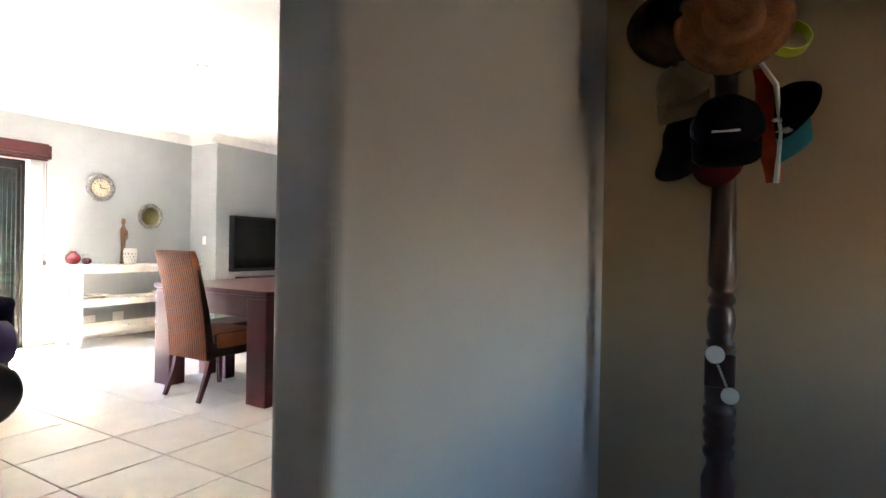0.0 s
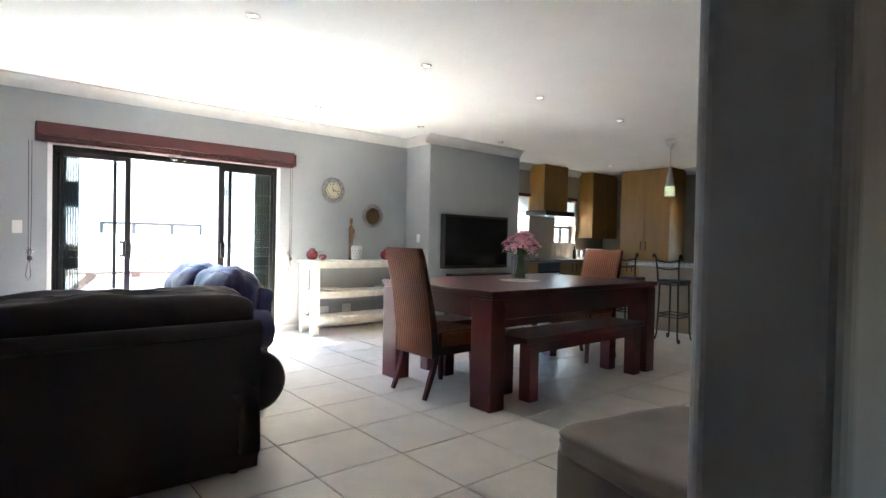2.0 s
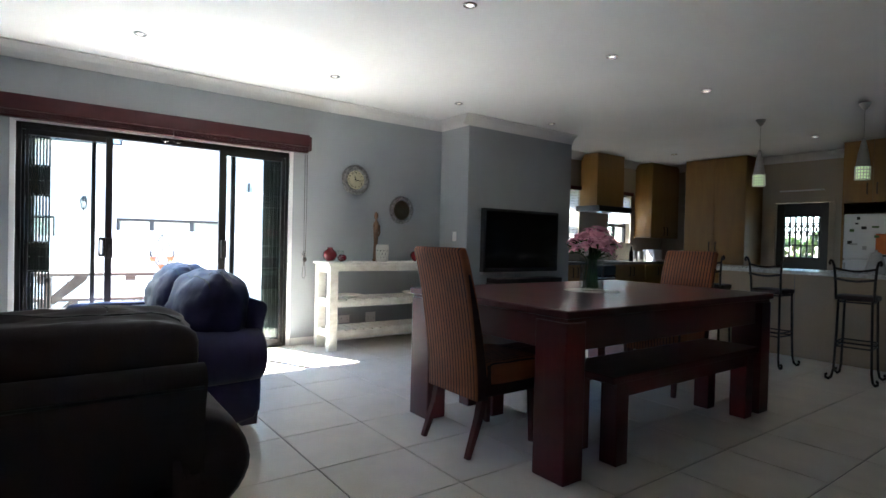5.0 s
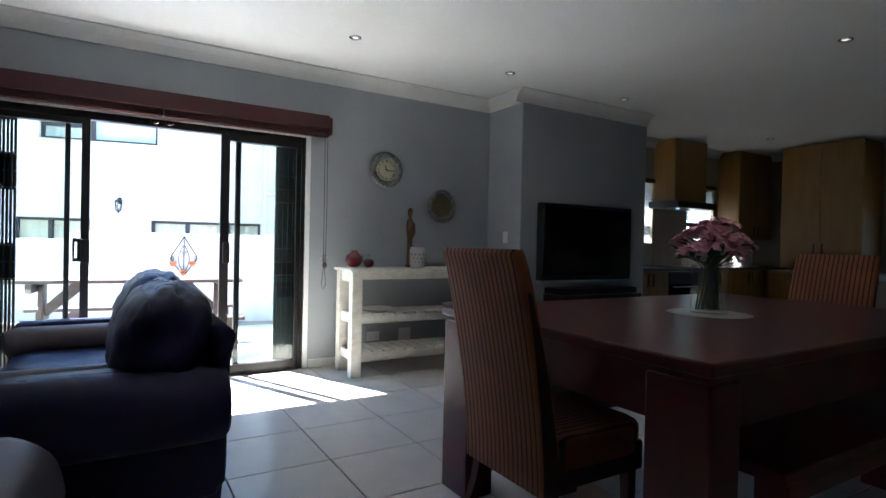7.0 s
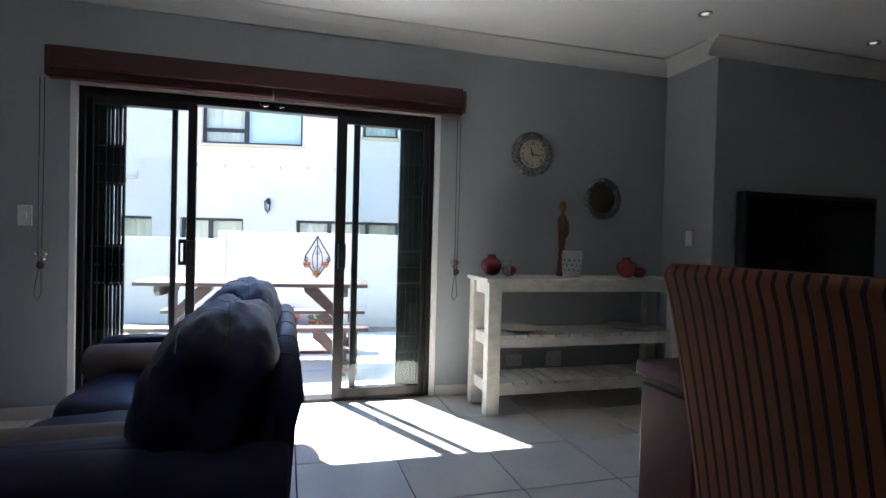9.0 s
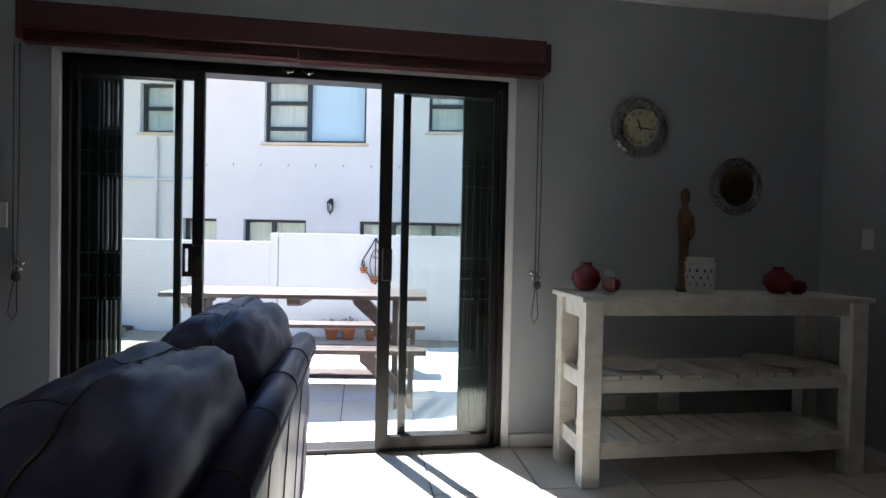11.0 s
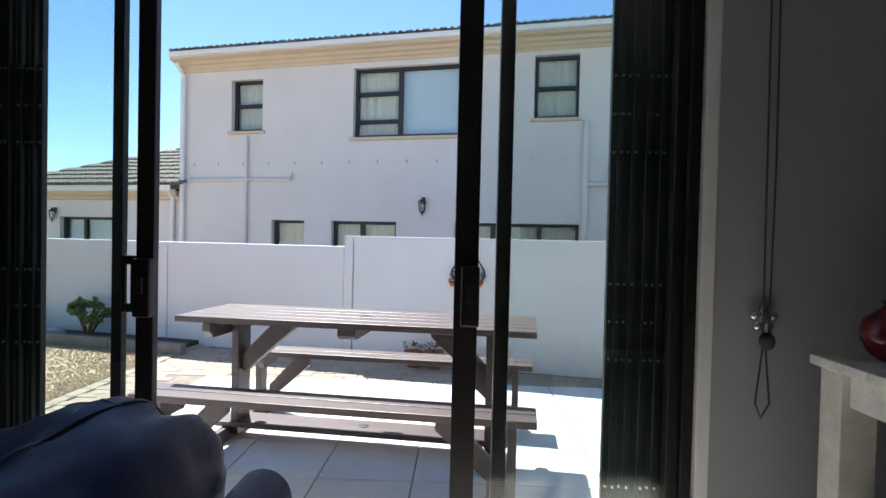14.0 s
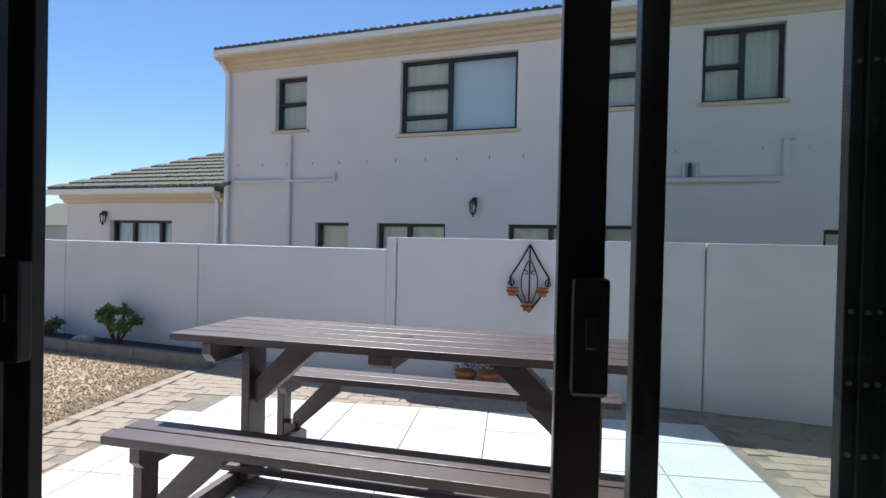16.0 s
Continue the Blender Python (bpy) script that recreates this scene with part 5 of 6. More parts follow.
for sy in (-1, 1):
    y = sy * 0.80
    part("top_bearer", P([(-0.30, 0.724), (-0.30, 0.68), (-0.26, 0.64), (0.26, 0.64), (0.30, 0.68), (0.30, 0.724)], "y", y - 0.022, y + 0.022), M_PWOOD, pt)
    for sx in (-1, 1):
        pts = [(0.42, 0.384), (0.42, 0.34), (0.45, 0.30), (0.61, 0.30), (0.64, 0.33), (0.64, 0.384)]
        part("bench_bearer", P([(sx * u, v) for u, v in pts], "y", y + sy * 0.024, y + sy * 0.068), M_PWOOD, pt)
    part("table_leg", B(-0.072, 0.072, y - sy * 0.046 - 0.022, y - sy * 0.046 + 0.022, 0.03, 0.70, 0.003), M_PWOOD, pt)
    part("ground_foot", P([(-0.60, 0.0), (0.60, 0.0), (0.60, 0.05), (0.55, 0.08), (-0.55, 0.08), (-0.60, 0.05)], "y", y - sy * 0.002 - 0.02, y - sy * 0.002 + 0.02), M_PWOOD, pt)
    part("diagonal_brace", P([(y - sy * 0.07, 0.50), (y - sy * 0.07, 0.42), (y - sy * 0.09, 0.40), (y - sy * 0.38, 0.66), (y - sy * 0.40, 0.724), (y - sy * 0.29, 0.724)], "x", -0.04, 0.04), M_PWOOD, pt)
    for sx in (-1, 1):
        part("bench_leg", B(sx * 0.53 - 0.045, sx * 0.53 + 0.045, y + sy * 0.070 - 0.0, y + sy * 0.112, 0.0, 0.384, 0.003) if sy > 0 else B(sx * 0.53 - 0.045, sx * 0.53 + 0.045, y + sy * 0.112, y + sy * 0.070, 0.0, 0.384, 0.003), M_PWOOD, pt)
        part("diagonal_brace", P([(y + sy * 0.02, 0.17), (y + sy * 0.02, 0.06), (y - sy * 0.27, 0.32), (y - sy * 0.27, 0.384), (y - sy * 0.19, 0.384)], "x", sx * 0.53 - 0.022, sx * 0.53 + 0.022), M_PWOOD, pt)
        part("brace_block", B(sx * 0.53 - 0.04, sx * 0.53 + 0.04, min(y, y + sy * 0.069), max(y, y + sy * 0.069), 0.02, 0.12), M_PWOOD, pt)
part("foot_rail", B(-0.10, 0.10, -0.86, 0.86, 0.082, 0.112, 0.004), M_PWOOD, pt)
part("middle_bearer", P([(-0.29, 0.724), (-0.29, 0.69), (-0.26, 0.67), (0.26, 0.67), (0.29, 0.69), (0.29, 0.724)], "y", -0.05, 0.05), M_PWOOD, pt)
part("umbrella_ring", L([(0.03, 0.1125), (0.03, 0.115), (0.022, 0.116)], 20, (0.0, 0.02, 0)), M_BLACK, pt)

# ---- wrought-iron wall planter ----
wp = thing("wall_planter", WALL_M @ pose(0.0, 1.70, 0), "black wrought-iron wall planter with terracotta pots", "planter")
bm = bmesh.new()
X = 0.02
for s in (-1, 1):
    tube(bm, [(X, 0, 1.13), (X, s * 0.06, 1.02), (X, s * 0.16, 0.86)], 0.007, 6)
    tube(bm, [(X, s * 0.16, 0.86), (X, s * 0.15, 0.80), (X, s * 0.10, 0.72), (X, 0, 0.58)], 0.007, 6)
    sp = []
    for i in range(18):
        a = i * 0.42
        r = 0.035 * (1 - i / 22)
        sp.append((X, s * (0.155 - r * math.sin(a)), 0.855 - 0.035 + r * math.cos(a)))
    tube(bm, sp, 0.005, 5)
    sp = []
    for i in range(16):
        t = i / 15
        sp.append((X, s * (0.012 + 0.055 * math.sin(t * math.pi)), 0.64 + 0.36 * t))
    tube(bm, sp, 0.005, 5)
    sp = []
    for i in range(14):
        a = i * 0.45
        r = 0.025 * (1 - i / 18)
        sp.append((X, s * (0.03 + r * math.cos(a)), 0.90 + r * math.sin(a)))
    tube(bm, sp, 0.004, 5)
tube(bm, [(X, 0, 1.13), (X, 0, 0.58)], 0.006, 6)
part("scrollwork", bm, M_IRON, wp)
for y, z in ((-0.125, 0.715), (0.115, 0.72), (-0.005, 0.60)):
    bm = bmesh.new()
    lathe(bm, [(0.05, 0.035), (0.052, 0.035), (0.052, 0.042), (0.046, 0.042)], 20, (0.08, y, z), False)
    part("pot_ring", bm, M_IRON, wp)
    part("pot", L([(0.030, 0.0), (0.042, 0.052), (0.048, 0.052), (0.049, 0.070), (0.043, 0.070), (0.038, 0.055), (0.001, 0.05)], 20, (0.08, y, z)), M_TERRA, wp, smooth=True)

# ---- bed along the yard wall: kerb, soil, plants; pots ----
bed = struct("flower_bed", B(0.0, 0.42, -11, -1.3, G - 0.1, G + 0.05), M_SOIL, label="dark soil bed along the wall", category="flower bed")
bed.matrix_world = WALL_M
kb = thing("bed_kerb", WALL_M, "low concrete kerb stones along the bed", "kerb")
kb["kind"] = "structure"
for k in range(11):
    part("kerb_stone", B(0.42, 0.50, -11 + 0.9 * k, -11 + 0.9 * k + 0.892, G - 0.1, G + 0.11, 0.008), M_KERB, kb)


def leafy(name, m, r, n, leaf_len, leaf_w, material, label, seed, stems=5):
    t = thing(name, m, label, "plant", "garden plants")
    rr = random.Random(seed)
    bm, bl_ = bmesh.new(), bmesh.new()
    tips = []
    for k in range(stems):
        a = 2 * math.pi * k / stems + rr.uniform(-0.4, 0.4)
        out = rr.uniform(0.35, 0.95) * r
        z = r * rr.uniform(0.7, 1.5)
        tip = Vector((0.55 * out * math.cos(a), out * math.sin(a), z))
        tube(bm, [(0, 0, -0.02), tip * 0.5 + Vector((0, 0, 0.05 * r)), tip], [0.016, 0.012, 0.008], 6)
        tips.append(tip)
    for tip in tips:
        for k in range(n):
            d = Vector((rr.gauss(0, 1), rr.gauss(0, 1), rr.gauss(0.3, 0.7))).normalized()
            s = d.cross(Vector((rr.gauss(0, 1), rr.gauss(0, 1), 1))).normalized()
            ln, wd = leaf_len * rr.uniform(0.7, 1.2), leaf_w * rr.uniform(0.7, 1.2)
            up = s.cross(d) * wd * 0.4
            c = tip + d * leaf_len * 0.1
            vs = [bl_.verts.new(c), bl_.verts.new(c + d * ln * 0.6 + s * wd + up), bl_.verts.new(c + d * ln), bl_.verts.new(c + d * ln * 0.6 - s * wd + up)]
            bl_.faces.new(vs)
    part("stems", bm, M_STATUE, t)
    part("leaves", bl_, material, t)
    return t


leafy("succulent_bush", WALL_M @ pose(0.24, -2.55, G + 0.04), 0.26, 34, 0.085, 0.026, M_PLANT, "green rosette succulent bush in the bed", 3, 9)
leafy("low_plant", WALL_M @ pose(0.25, -3.55, G + 0.04), 0.13, 30, 0.08, 0.02, M_PLANT, "low grey-green plant in the bed", 4, 6)
leafy("low_plant", WALL_M @ pose(0.22, -4.3, G + 0.04), 0.16, 30, 0.08, 0.02, M_PLANT, "low grey-green plant in the bed", 5, 6)
leafy("low_plant", WALL_M @ pose(0.2, -5.2, G + 0.04), 0.2, 30, 0.09, 0.02, M_PLANT, "low grey-green plant in the bed", 6, 6)
rk = bmesh.new()
bmesh.ops.create_icosphere(rk, subdivisions=2, radius=0.1, matrix=Matrix.Diagonal((0.8, 1.4, 0.6, 1)))
for v in rk.verts:
    v.co += v.co.normalized() * noise.noise(v.co * 14) * 0.03
rock = tagged(part("garden_rock", rk, M_ROCK, smooth=True), "pale rounded rock in the bed", "rock")
rock.matrix_world = WALL_M @ pose(0.26, -3.0, G + 0.08)


def flowerpot(u, s, seed, flowers):
    p = thing("flower_pot", WALL_M @ pose(0.16, u, G), "terracotta pot with a small flowering plant", "flower pot", "pots by the wall")
    part("pot", L([(0.07 * s, 0), (0.10 * s, 0.15 * s), (0.115 * s, 0.15 * s), (0.115 * s, 0.19 * s), (0.10 * s, 0.19 * s), (0.09 * s, 0.16 * s), (0.001, 0.15 * s)], 22), M_TERRA, p, smooth=True)
    rr = random.Random(seed)
    bm, bf = bmesh.new(), bmesh.new()
    for k in range(50):
        a = rr.uniform(0, 6.28)
        r = 0.11 * s * math.sqrt(rr.random())
        c = Vector((r * math.cos(a), r * math.sin(a), 0.17 * s + rr.uniform(0, 0.10) * s))
        d = Vector((math.cos(a), math.sin(a), rr.uniform(0.1, 1))).normalized()
        q = d.cross(Vector((0, 0, 1))).normalized() * 0.012
        b = bf if (flowers and k % 3 == 0) else bm
        vs = [b.verts.new(c), b.verts.new(c + d * 0.025 + q), b.verts.new(c + d * 0.05), b.verts.new(c + d * 0.025 - q)]
        b.faces.new(vs)
    part("leaves", bm, M_PLANT, p)
    if flowers:
        part("flowers", bf, M_FLOWRED, p, kind="stuff")
    else:
        bf.free()


flowerpot(1.22, 0.8, 1, True)
flowerpot(1.42, 0.85, 2, True)
flowerpot(1.68, 0.55, 3, False)
flowerpot(1.80, 0.5, 4, False)

# ---- kitchen ----


def kitchen_window(name, y0, y1, z0, z1, low):
    w = thing(name, pose(-0.28, 0, 0), "small window with white wooden venetian blind", "window")
    w["kind"] = "structure"
    bm = bmesh.new()
    for a, b, c, d in ((y0, y0 + 0.04, z0, z1), (y1 - 0.04, y1, z0, z1)):
        box(bm, -0.16, -0.10, a, b, c, d, 0.004)
    box(bm, -0.159, -0.101, y0 + 0.04, y1 - 0.04, z1 - 0.04, z1, 0.004)
    box(bm, -0.159, -0.101, y0 + 0.04, y1 - 0.04, z0, z0 + 0.04, 0.004)
    box(bm, -0.158, -0.102, y0 + 0.04, y1 - 0.04, z0 + 0.30, z0 + 0.36, 0.004)
    box(bm, -0.157, -0.103, (y0 + y1) / 2 - 0.03, (y0 + y1) / 2 + 0.03, z0 + 0.04, z0 + 0.30, 0.004)
    part("window_frame", bm, M_ALU, w)
    g = part("pane", B(-0.133, -0.127, y0 + 0.04, y1 - 0.04, z0 + 0.04, z1 - 0.04), M_GLASS, w)
    g.visible_shadow = False
    part("head_box", B(-0.03, 0.03, y0 - 0.03, y1 + 0.03, z1 - 0.01, z1 + 0.05, 0.004), M_MAHOG, w)
    n = int((z1 - z0) / 0.046)
    for k in range(n):
        z = z0 + 0.03 + 0.046 * k
        if z < low:
            continue
        bm = bmesh.new()
        vs = [bm.verts.new(p) for p in ((-0.036, y0 + 0.01, z - 0.020), (-0.036, y1 - 0.01, z - 0.020), (-0.012, y1 - 0.01, z + 0.020), (-0.012, y0 + 0.01, z + 0.020))]
        f = bm.faces.new(vs)
        bmesh.ops.solidify(bm, geom=[f], thickness=0.010)
        part("blind_slat", bm, M_TRIM, w)


kitchen_window("window_1", 6.72, 7.22, 1.18, 2.02, 1.0)
kitchen_window("window_2", 7.98, 8.62, 1.15, 2.02, 1.52)


def cupboard(name, x0, x1, y0, y1, z0, z1, face, doors, label, handles="v", hz=None):
    """Box cabinet; face '+x' or '-y' carries the doors, side by side."""
    c = thing(name, pose((x0 + x1) / 2, (y0 + y1) / 2, z0), label, "cabinet", "kitchen cabinets")
    a, b, h = (x1 - x0) / 2, (y1 - y0) / 2, z1 - z0
    part("body", B(-a, a - (0.02 if face == "+x" else 0), -b + (0.02 if face == "-y" else 0), b, 0, h, 0.002, 1), M_YWOOD, c)
    span = 2 * (b if face == "+x" else a)
    for k in range(doors):
        p0, p1 = -span / 2 + span * k / doors + 0.002, -span / 2 + span * (k + 1) / doors - 0.002
        if face == "+x":
            d = part("door", B(a - 0.019, a, p0, p1, 0.003, h - 0.003, 0.002, 1), M_YWOOD, c)
        else:
            d = part("door", B(p0, p1, -b, -b + 0.019, 0.003, h - 0.003, 0.002, 1), M_YWOOD, c)
        hp = (p1 - 0.05) if k % 2 == 0 else (p0 + 0.05)
        zz = h * 0.5 if hz is None else hz - z0
        if face == "+x":
            part("handle", T([(a, hp, zz - 0.07), (a + 0.025, hp, zz - 0.07), (a + 0.025, hp, zz + 0.07), (a, hp, zz + 0.07)], 0.007, 6), M_IRON, d, "dark metal handle")
        else:
            part("handle", T([(hp, -b, zz - 0.07), (hp, -b - 0.025, zz - 0.07), (hp, -b - 0.025, zz + 0.07), (hp, -b, zz + 0.07)], 0.007, 6), M_IRON, d, "dark metal handle")
    return c


for y0, y1, n in ((6.06, 6.80, 2), (7.42, 8.20, 2), (8.21, 8.98, 2)):
    cupboard("base_cabinet", -0.27, 0.31, y0, y1, 0.10, 0.83, "+x", n, "golden wooden kitchen base cabinet", hz=0.72)
part("plinth_board", B(-0.27, 0.26, 6.06, 8.98, 0.0, 0.099), M_TVCASE)
tagged(bpy.data.objects["plinth_board"], "dark plinth under the kitchen cabinets", "plinth")
ov = thing("oven", pose(0.02, 7.11, 0.10), "black built-in oven with a glass door", "oven")
part("body", B(-0.28, 0.27, -0.30, 0.30, 0.0, 0.72), M_TVCASE, ov)
part("oven_door", B(0.271, 0.295, -0.295, 0.295, 0.10, 0.56, 0.004), M_TV, ov)
part("control_strip", B(0.271, 0.293, -0.295, 0.295, 0.58, 0.71, 0.003), M_TVCASE, ov)
part("oven_handle", T([(0.295, -0.22, 0.53), (0.33, -0.22, 0.53), (0.33, 0.22, 0.53), (0.295, 0.22, 0.53)], 0.009, 8), M_STEEL, ov)
tagged(part("worktop", B(-0.275, 0.335, 6.055, 9.585, 0.832, 0.87, 0.004), M_COUNTER), "dark speckled kitchen worktop", "worktop")
hb = thing("hob", pose(0.04, 7.11, 0.871), "flat black glass cooking hob", "hob")
part("hob_glass", B(-0.25, 0.25, -0.29, 0.29, 0, 0.006, 0.002), M_TV, hb)
hd = thing("cooker_hood", pose(-0.28, 7.55, 1.66), "wood-boxed cooker hood with small blue-white lamps", "cooker hood")
part("canopy", P([(0.0, 0.0), (0.46, 0.0), (0.46, 0.085), (0.44, 0.09), (0.0, 0.09)], "y", -0.42, 0.42), M_TVCASE, hd)
part("wood_box", B(0.0, 0.34, -0.33, 0.36, 0.091, 0.93, 0.004), M_YWOOD, hd)
for y in (-0.2, 0.12):
    part("lamp", L([(0.03, -0.006), (0.03, -0.001)], 16, (0.30, y, 0)), M_BLUEGLOW, hd)
cupboard("wall_cabinet", -0.27, 0.06, 8.72, 9.58, 1.28, 2.585, "+x", 2, "golden wooden kitchen wall cabinet", hz=1.40)
cupboard("tall_cabinet", 0.51, 1.50, 9.0, 9.58, 0.872, 2.585, "-y", 2, "tall golden wooden kitchen cupboard with dark handles", hz=1.15)
cupboard("base_cabinet", 0.35, 1.50, 9.0, 9.58, 0.0, 0.83, "-y", 3, "golden wooden kitchen base cabinet", hz=0.72)
tp = thing("tiled_splashback", pose(-0.279, 0, 0), "cream ceramic tiled splashback above the worktop", "splashback")
for i in range(15):
    for j in range(2):
        part("wall_tile", B(0, 0.006, 7.25 + 0.155 * i, 7.40 + 0.155 * i, 0.872 + 0.155 * j, 1.022 + 0.155 * j, 0.001, 1), M_KWALL, tp)
cn = thing("canister", pose(0.0, 8.35, 0.871), "steel kitchen canister with a lid", "canister", "worktop jars")
part("tin", L([(0.05, 0), (0.052, 0.002), (0.052, 0.15), (0.05, 0.152)], 20), M_STEEL, cn, smooth=True)
part("lid", L([(0.054, 0.153), (0.054, 0.168), (0.012, 0.172), (0.012, 0.185)], 20), M_STEEL, cn)
copy_thing(cn, pose(0.02, 8.50, 0.871))
bo = thing("oil_bottle", pose(0.05, 8.18, 0.871), "dark glass oil bottle with narrow neck", "bottle", "worktop bottles")
part("glass_body", L([(0.032, 0), (0.034, 0.01), (0.034, 0.15), (0.014, 0.19), (0.012, 0.25), (0.001, 0.25)], 18), M_TV, bo, smooth=True)
copy_thing(bo, pose(0.12, 8.08, 0.871))
dk = thing("dish_rack", pose(0.0, 8.80, 0.871), "white wire dish rack with plates", "dish rack")
part("tray", B(-0.15, 0.2, -0.1, 0.25, 0.0, 0.02, 0.004), M_CERAMIC, dk)
for k in range(6):
    part("dish", B(-0.10, 0.12, -0.06 + 0.05 * k, -0.05 + 0.05 * k, 0.021, 0.20, 0.004), M_CERAMIC, dk)

# back door with trellis, and the green yard behind it
bd = thing("back_door", pose(2.06, 9.60, 0), "dark back door with a barred glazed panel", "door")
bd["kind"] = "structure"
bm = bmesh.new()
for a, b, c, d in ((-0.355, -0.25, 0.05, 1.855), (0.25, 0.355, 0.05, 1.855)):
    box(bm, a, b, 0.03, 0.08, c, d, 0.003)
box(bm, -0.25, 0.25, 0.031, 0.079, 1.64, 1.855, 0.003)
box(bm, -0.25, 0.25, 0.031, 0.079, 0.05, 1.02, 0.003)
part("leaf", bm, M_TVCASE, bd)
g = part("pane", B(-0.25, 0.25, 0.05, 0.056, 1.02, 1.64), M_GLASS, bd)
g.visible_shadow = False
bm = bmesh.new()
for k in range(7):
    tube(bm, [(-0.24 + 0.08 * k, 0.02, 1.02), (-0.24 + 0.08 * k, 0.02, 1.64)], 0.015, 5)
for k in range(6):
    for z in (1.45,):
        tube(bm, [(-0.24 + 0.08 * k, 0.015, z - 0.09), (-0.16 + 0.08 * k, 0.015, z + 0.09)], 0.010, 5)
        tube(bm, [(-0.16 + 0.08 * k, 0.015, z - 0.09), (-0.24 + 0.08 * k, 0.015, z + 0.09)], 0.010, 5)
tube(bm, [(-0.25, 0.018, 1.2), (0.25, 0.018, 1.2)], 0.010, 5)
tube(bm, [(-0.25, 0.018, 1.36), (0.25, 0.018, 1.36)], 0.010, 5)
tube(bm, [(-0.25, 0.018, 1.54), (0.25, 0.018, 1.54)], 0.010, 5)
part("trellis", bm, M_GATE, bd)
part("door_frame", B(-0.44, 0.44, -0.012, 0.0, 1.86, 1.93, 0.004), M_KWALL, bd)
# White strip put where light glances off the lintel.
part("head_ledge", B(-0.30, 0.30, -0.05, 0.0, 2.035, 2.055, 0.004), M_TRIM, bd, "pale ledge standing in for the bright streak over the door")
part("door_frame", B(-0.44, -0.376, -0.012, 0.0, 0.0, 1.86, 0.004), M_KWALL, bd)
part("door_frame", B(0.376, 0.44, -0.012, 0.0, 0.0, 1.86, 0.004), M_KWALL, bd)
struct("back_yard", B(-3, 8, 9.8, 16, -0.3, -0.06), M_BRICKP, label="brick paved back yard", category="yard")
for k in range(5):
    leafy("hedge_shrub", pose(0.2 + 0.85 * k, 12.2, -0.06), 0.95, 90, 0.16, 0.05, M_PLANT, "leafy green shrub behind the back door", 30 + k, 12)

# fridge in its alcove
fr = thing("fridge", pose(3.17, 9.05, 0), "white fridge with magnets and notes on the door", "fridge")
part("body", B(-0.30, 0.30, -0.25, 0.34, 0.02, 1.62, 0.012), M_FRIDGE, fr)
dr = part("fridge_door", B(-0.30, 0.30, -0.31, -0.255, 0.03, 1.02, 0.015), M_FRIDGE, fr)
dr2 = part("freezer_door", B(-0.30, 0.30, -0.31, -0.255, 1.03, 1.62, 0.015), M_FRIDGE, fr)
part("door_handle", B(-0.285, -0.265, -0.335, -0.31, 0.72, 0.98, 0.004), M_SILVER, dr)
M_NOTE = mat("orange_note_paper", (0.60, 0.16, 0.05), 0.8, bump=0.01)
part("note", B(0.05, 0.22, -0.313, -0.3105, 1.10, 1.36), M_NOTE, dr2, "orange paper note")
rnd = random.Random(8)
for k in range(11):
    x, z = rnd.uniform(-0.26, 0.2), rnd.uniform(1.1, 1.56)
    part("magnet", B(x, x + rnd.uniform(0.03, 0.08), -0.314, -0.3105, z, z + rnd.uniform(0.015, 0.05)), (M_BLACK, M_SILVER, M_LEAFG, M_TVCASE)[k % 4], dr2)
cupboard("fridge_top_cabinet", 2.825, 3.48, 8.80, 9.58, 1.77, 2.585, "-y", 2, "golden wooden cupboard above the fridge", hz=1.95)
tagged(part("fridge_side_panel", B(3.482, 3.51, 8.80, 9.58, 0, 1.769, 0.002), M_YWOOD), "golden wooden side panel beside the fridge", "panel")
tagged(part("fridge_side_panel", B(2.825, 2.85, 8.80, 9.58, 0, 1.769, 0.002), M_YWOOD), "golden wooden side panel beside the fridge", "panel")
cupboard("wall_cabinet", 3.52, 4.9, 9.2, 9.58, 1.75, 2.585, "-y", 3, "golden wooden kitchen wall cabinet", hz=1.86)
cupboard("base_cabinet", 3.72, 4.9, 9.0, 9.58, 0.0, 0.83, "-y", 3, "golden wooden kitchen base cabinet", hz=0.72)
tagged(part("back_worktop", B(3.62, 4.95, 8.98, 9.585, 0.832, 0.87, 0.004), M_COUNTER), "dark speckled kitchen worktop", "worktop")
tagged(part("cup_shelf", B(3.72, 4.9, 9.35, 9.58, 1.36, 1.385, 0.003), M_YWOOD), "wooden shelf with cups", "shelf")
cup = thing("cup", pose(3.80, 9.45, 1.386), "white ceramic cup on the shelf", "cup", "cups on the shelf")
part("cup_body", L([(0.03, 0), (0.04, 0.012), (0.044, 0.085), (0.040, 0.085), (0.035, 0.014), (0.001, 0.012)], 18), M_CERAMIC, cup, smooth=True)
part("cup_handle", T([(0.042, 0, 0.07), (0.066, 0, 0.06), (0.06, 0, 0.03), (0.038, 0, 0.022)], 0.005, 6), M_CERAMIC, cup)
for k in range(1, 7):
    copy_thing(cup, pose(3.80 + 0.13 * k, 9.45, 1.386))
ke = thing("kettle", pose(4.0, 9.3, 0.871), "steel electric kettle with black handle", "kettle")
part("kettle_body", L([(0.085, 0), (0.088, 0.02), (0.07, 0.17), (0.05, 0.20), (0.012, 0.205), (0.012, 0.225)], 24), M_STEEL, ke, smooth=True)
part("kettle_handle", T([(0.06, 0, 0.19), (0.13, 0, 0.18), (0.13, 0, 0.06), (0.085, 0, 0.04)], 0.012, 8), M_BLACK, ke)
bt = copy_thing(bo, pose(3.78, 9.25, 0.871))

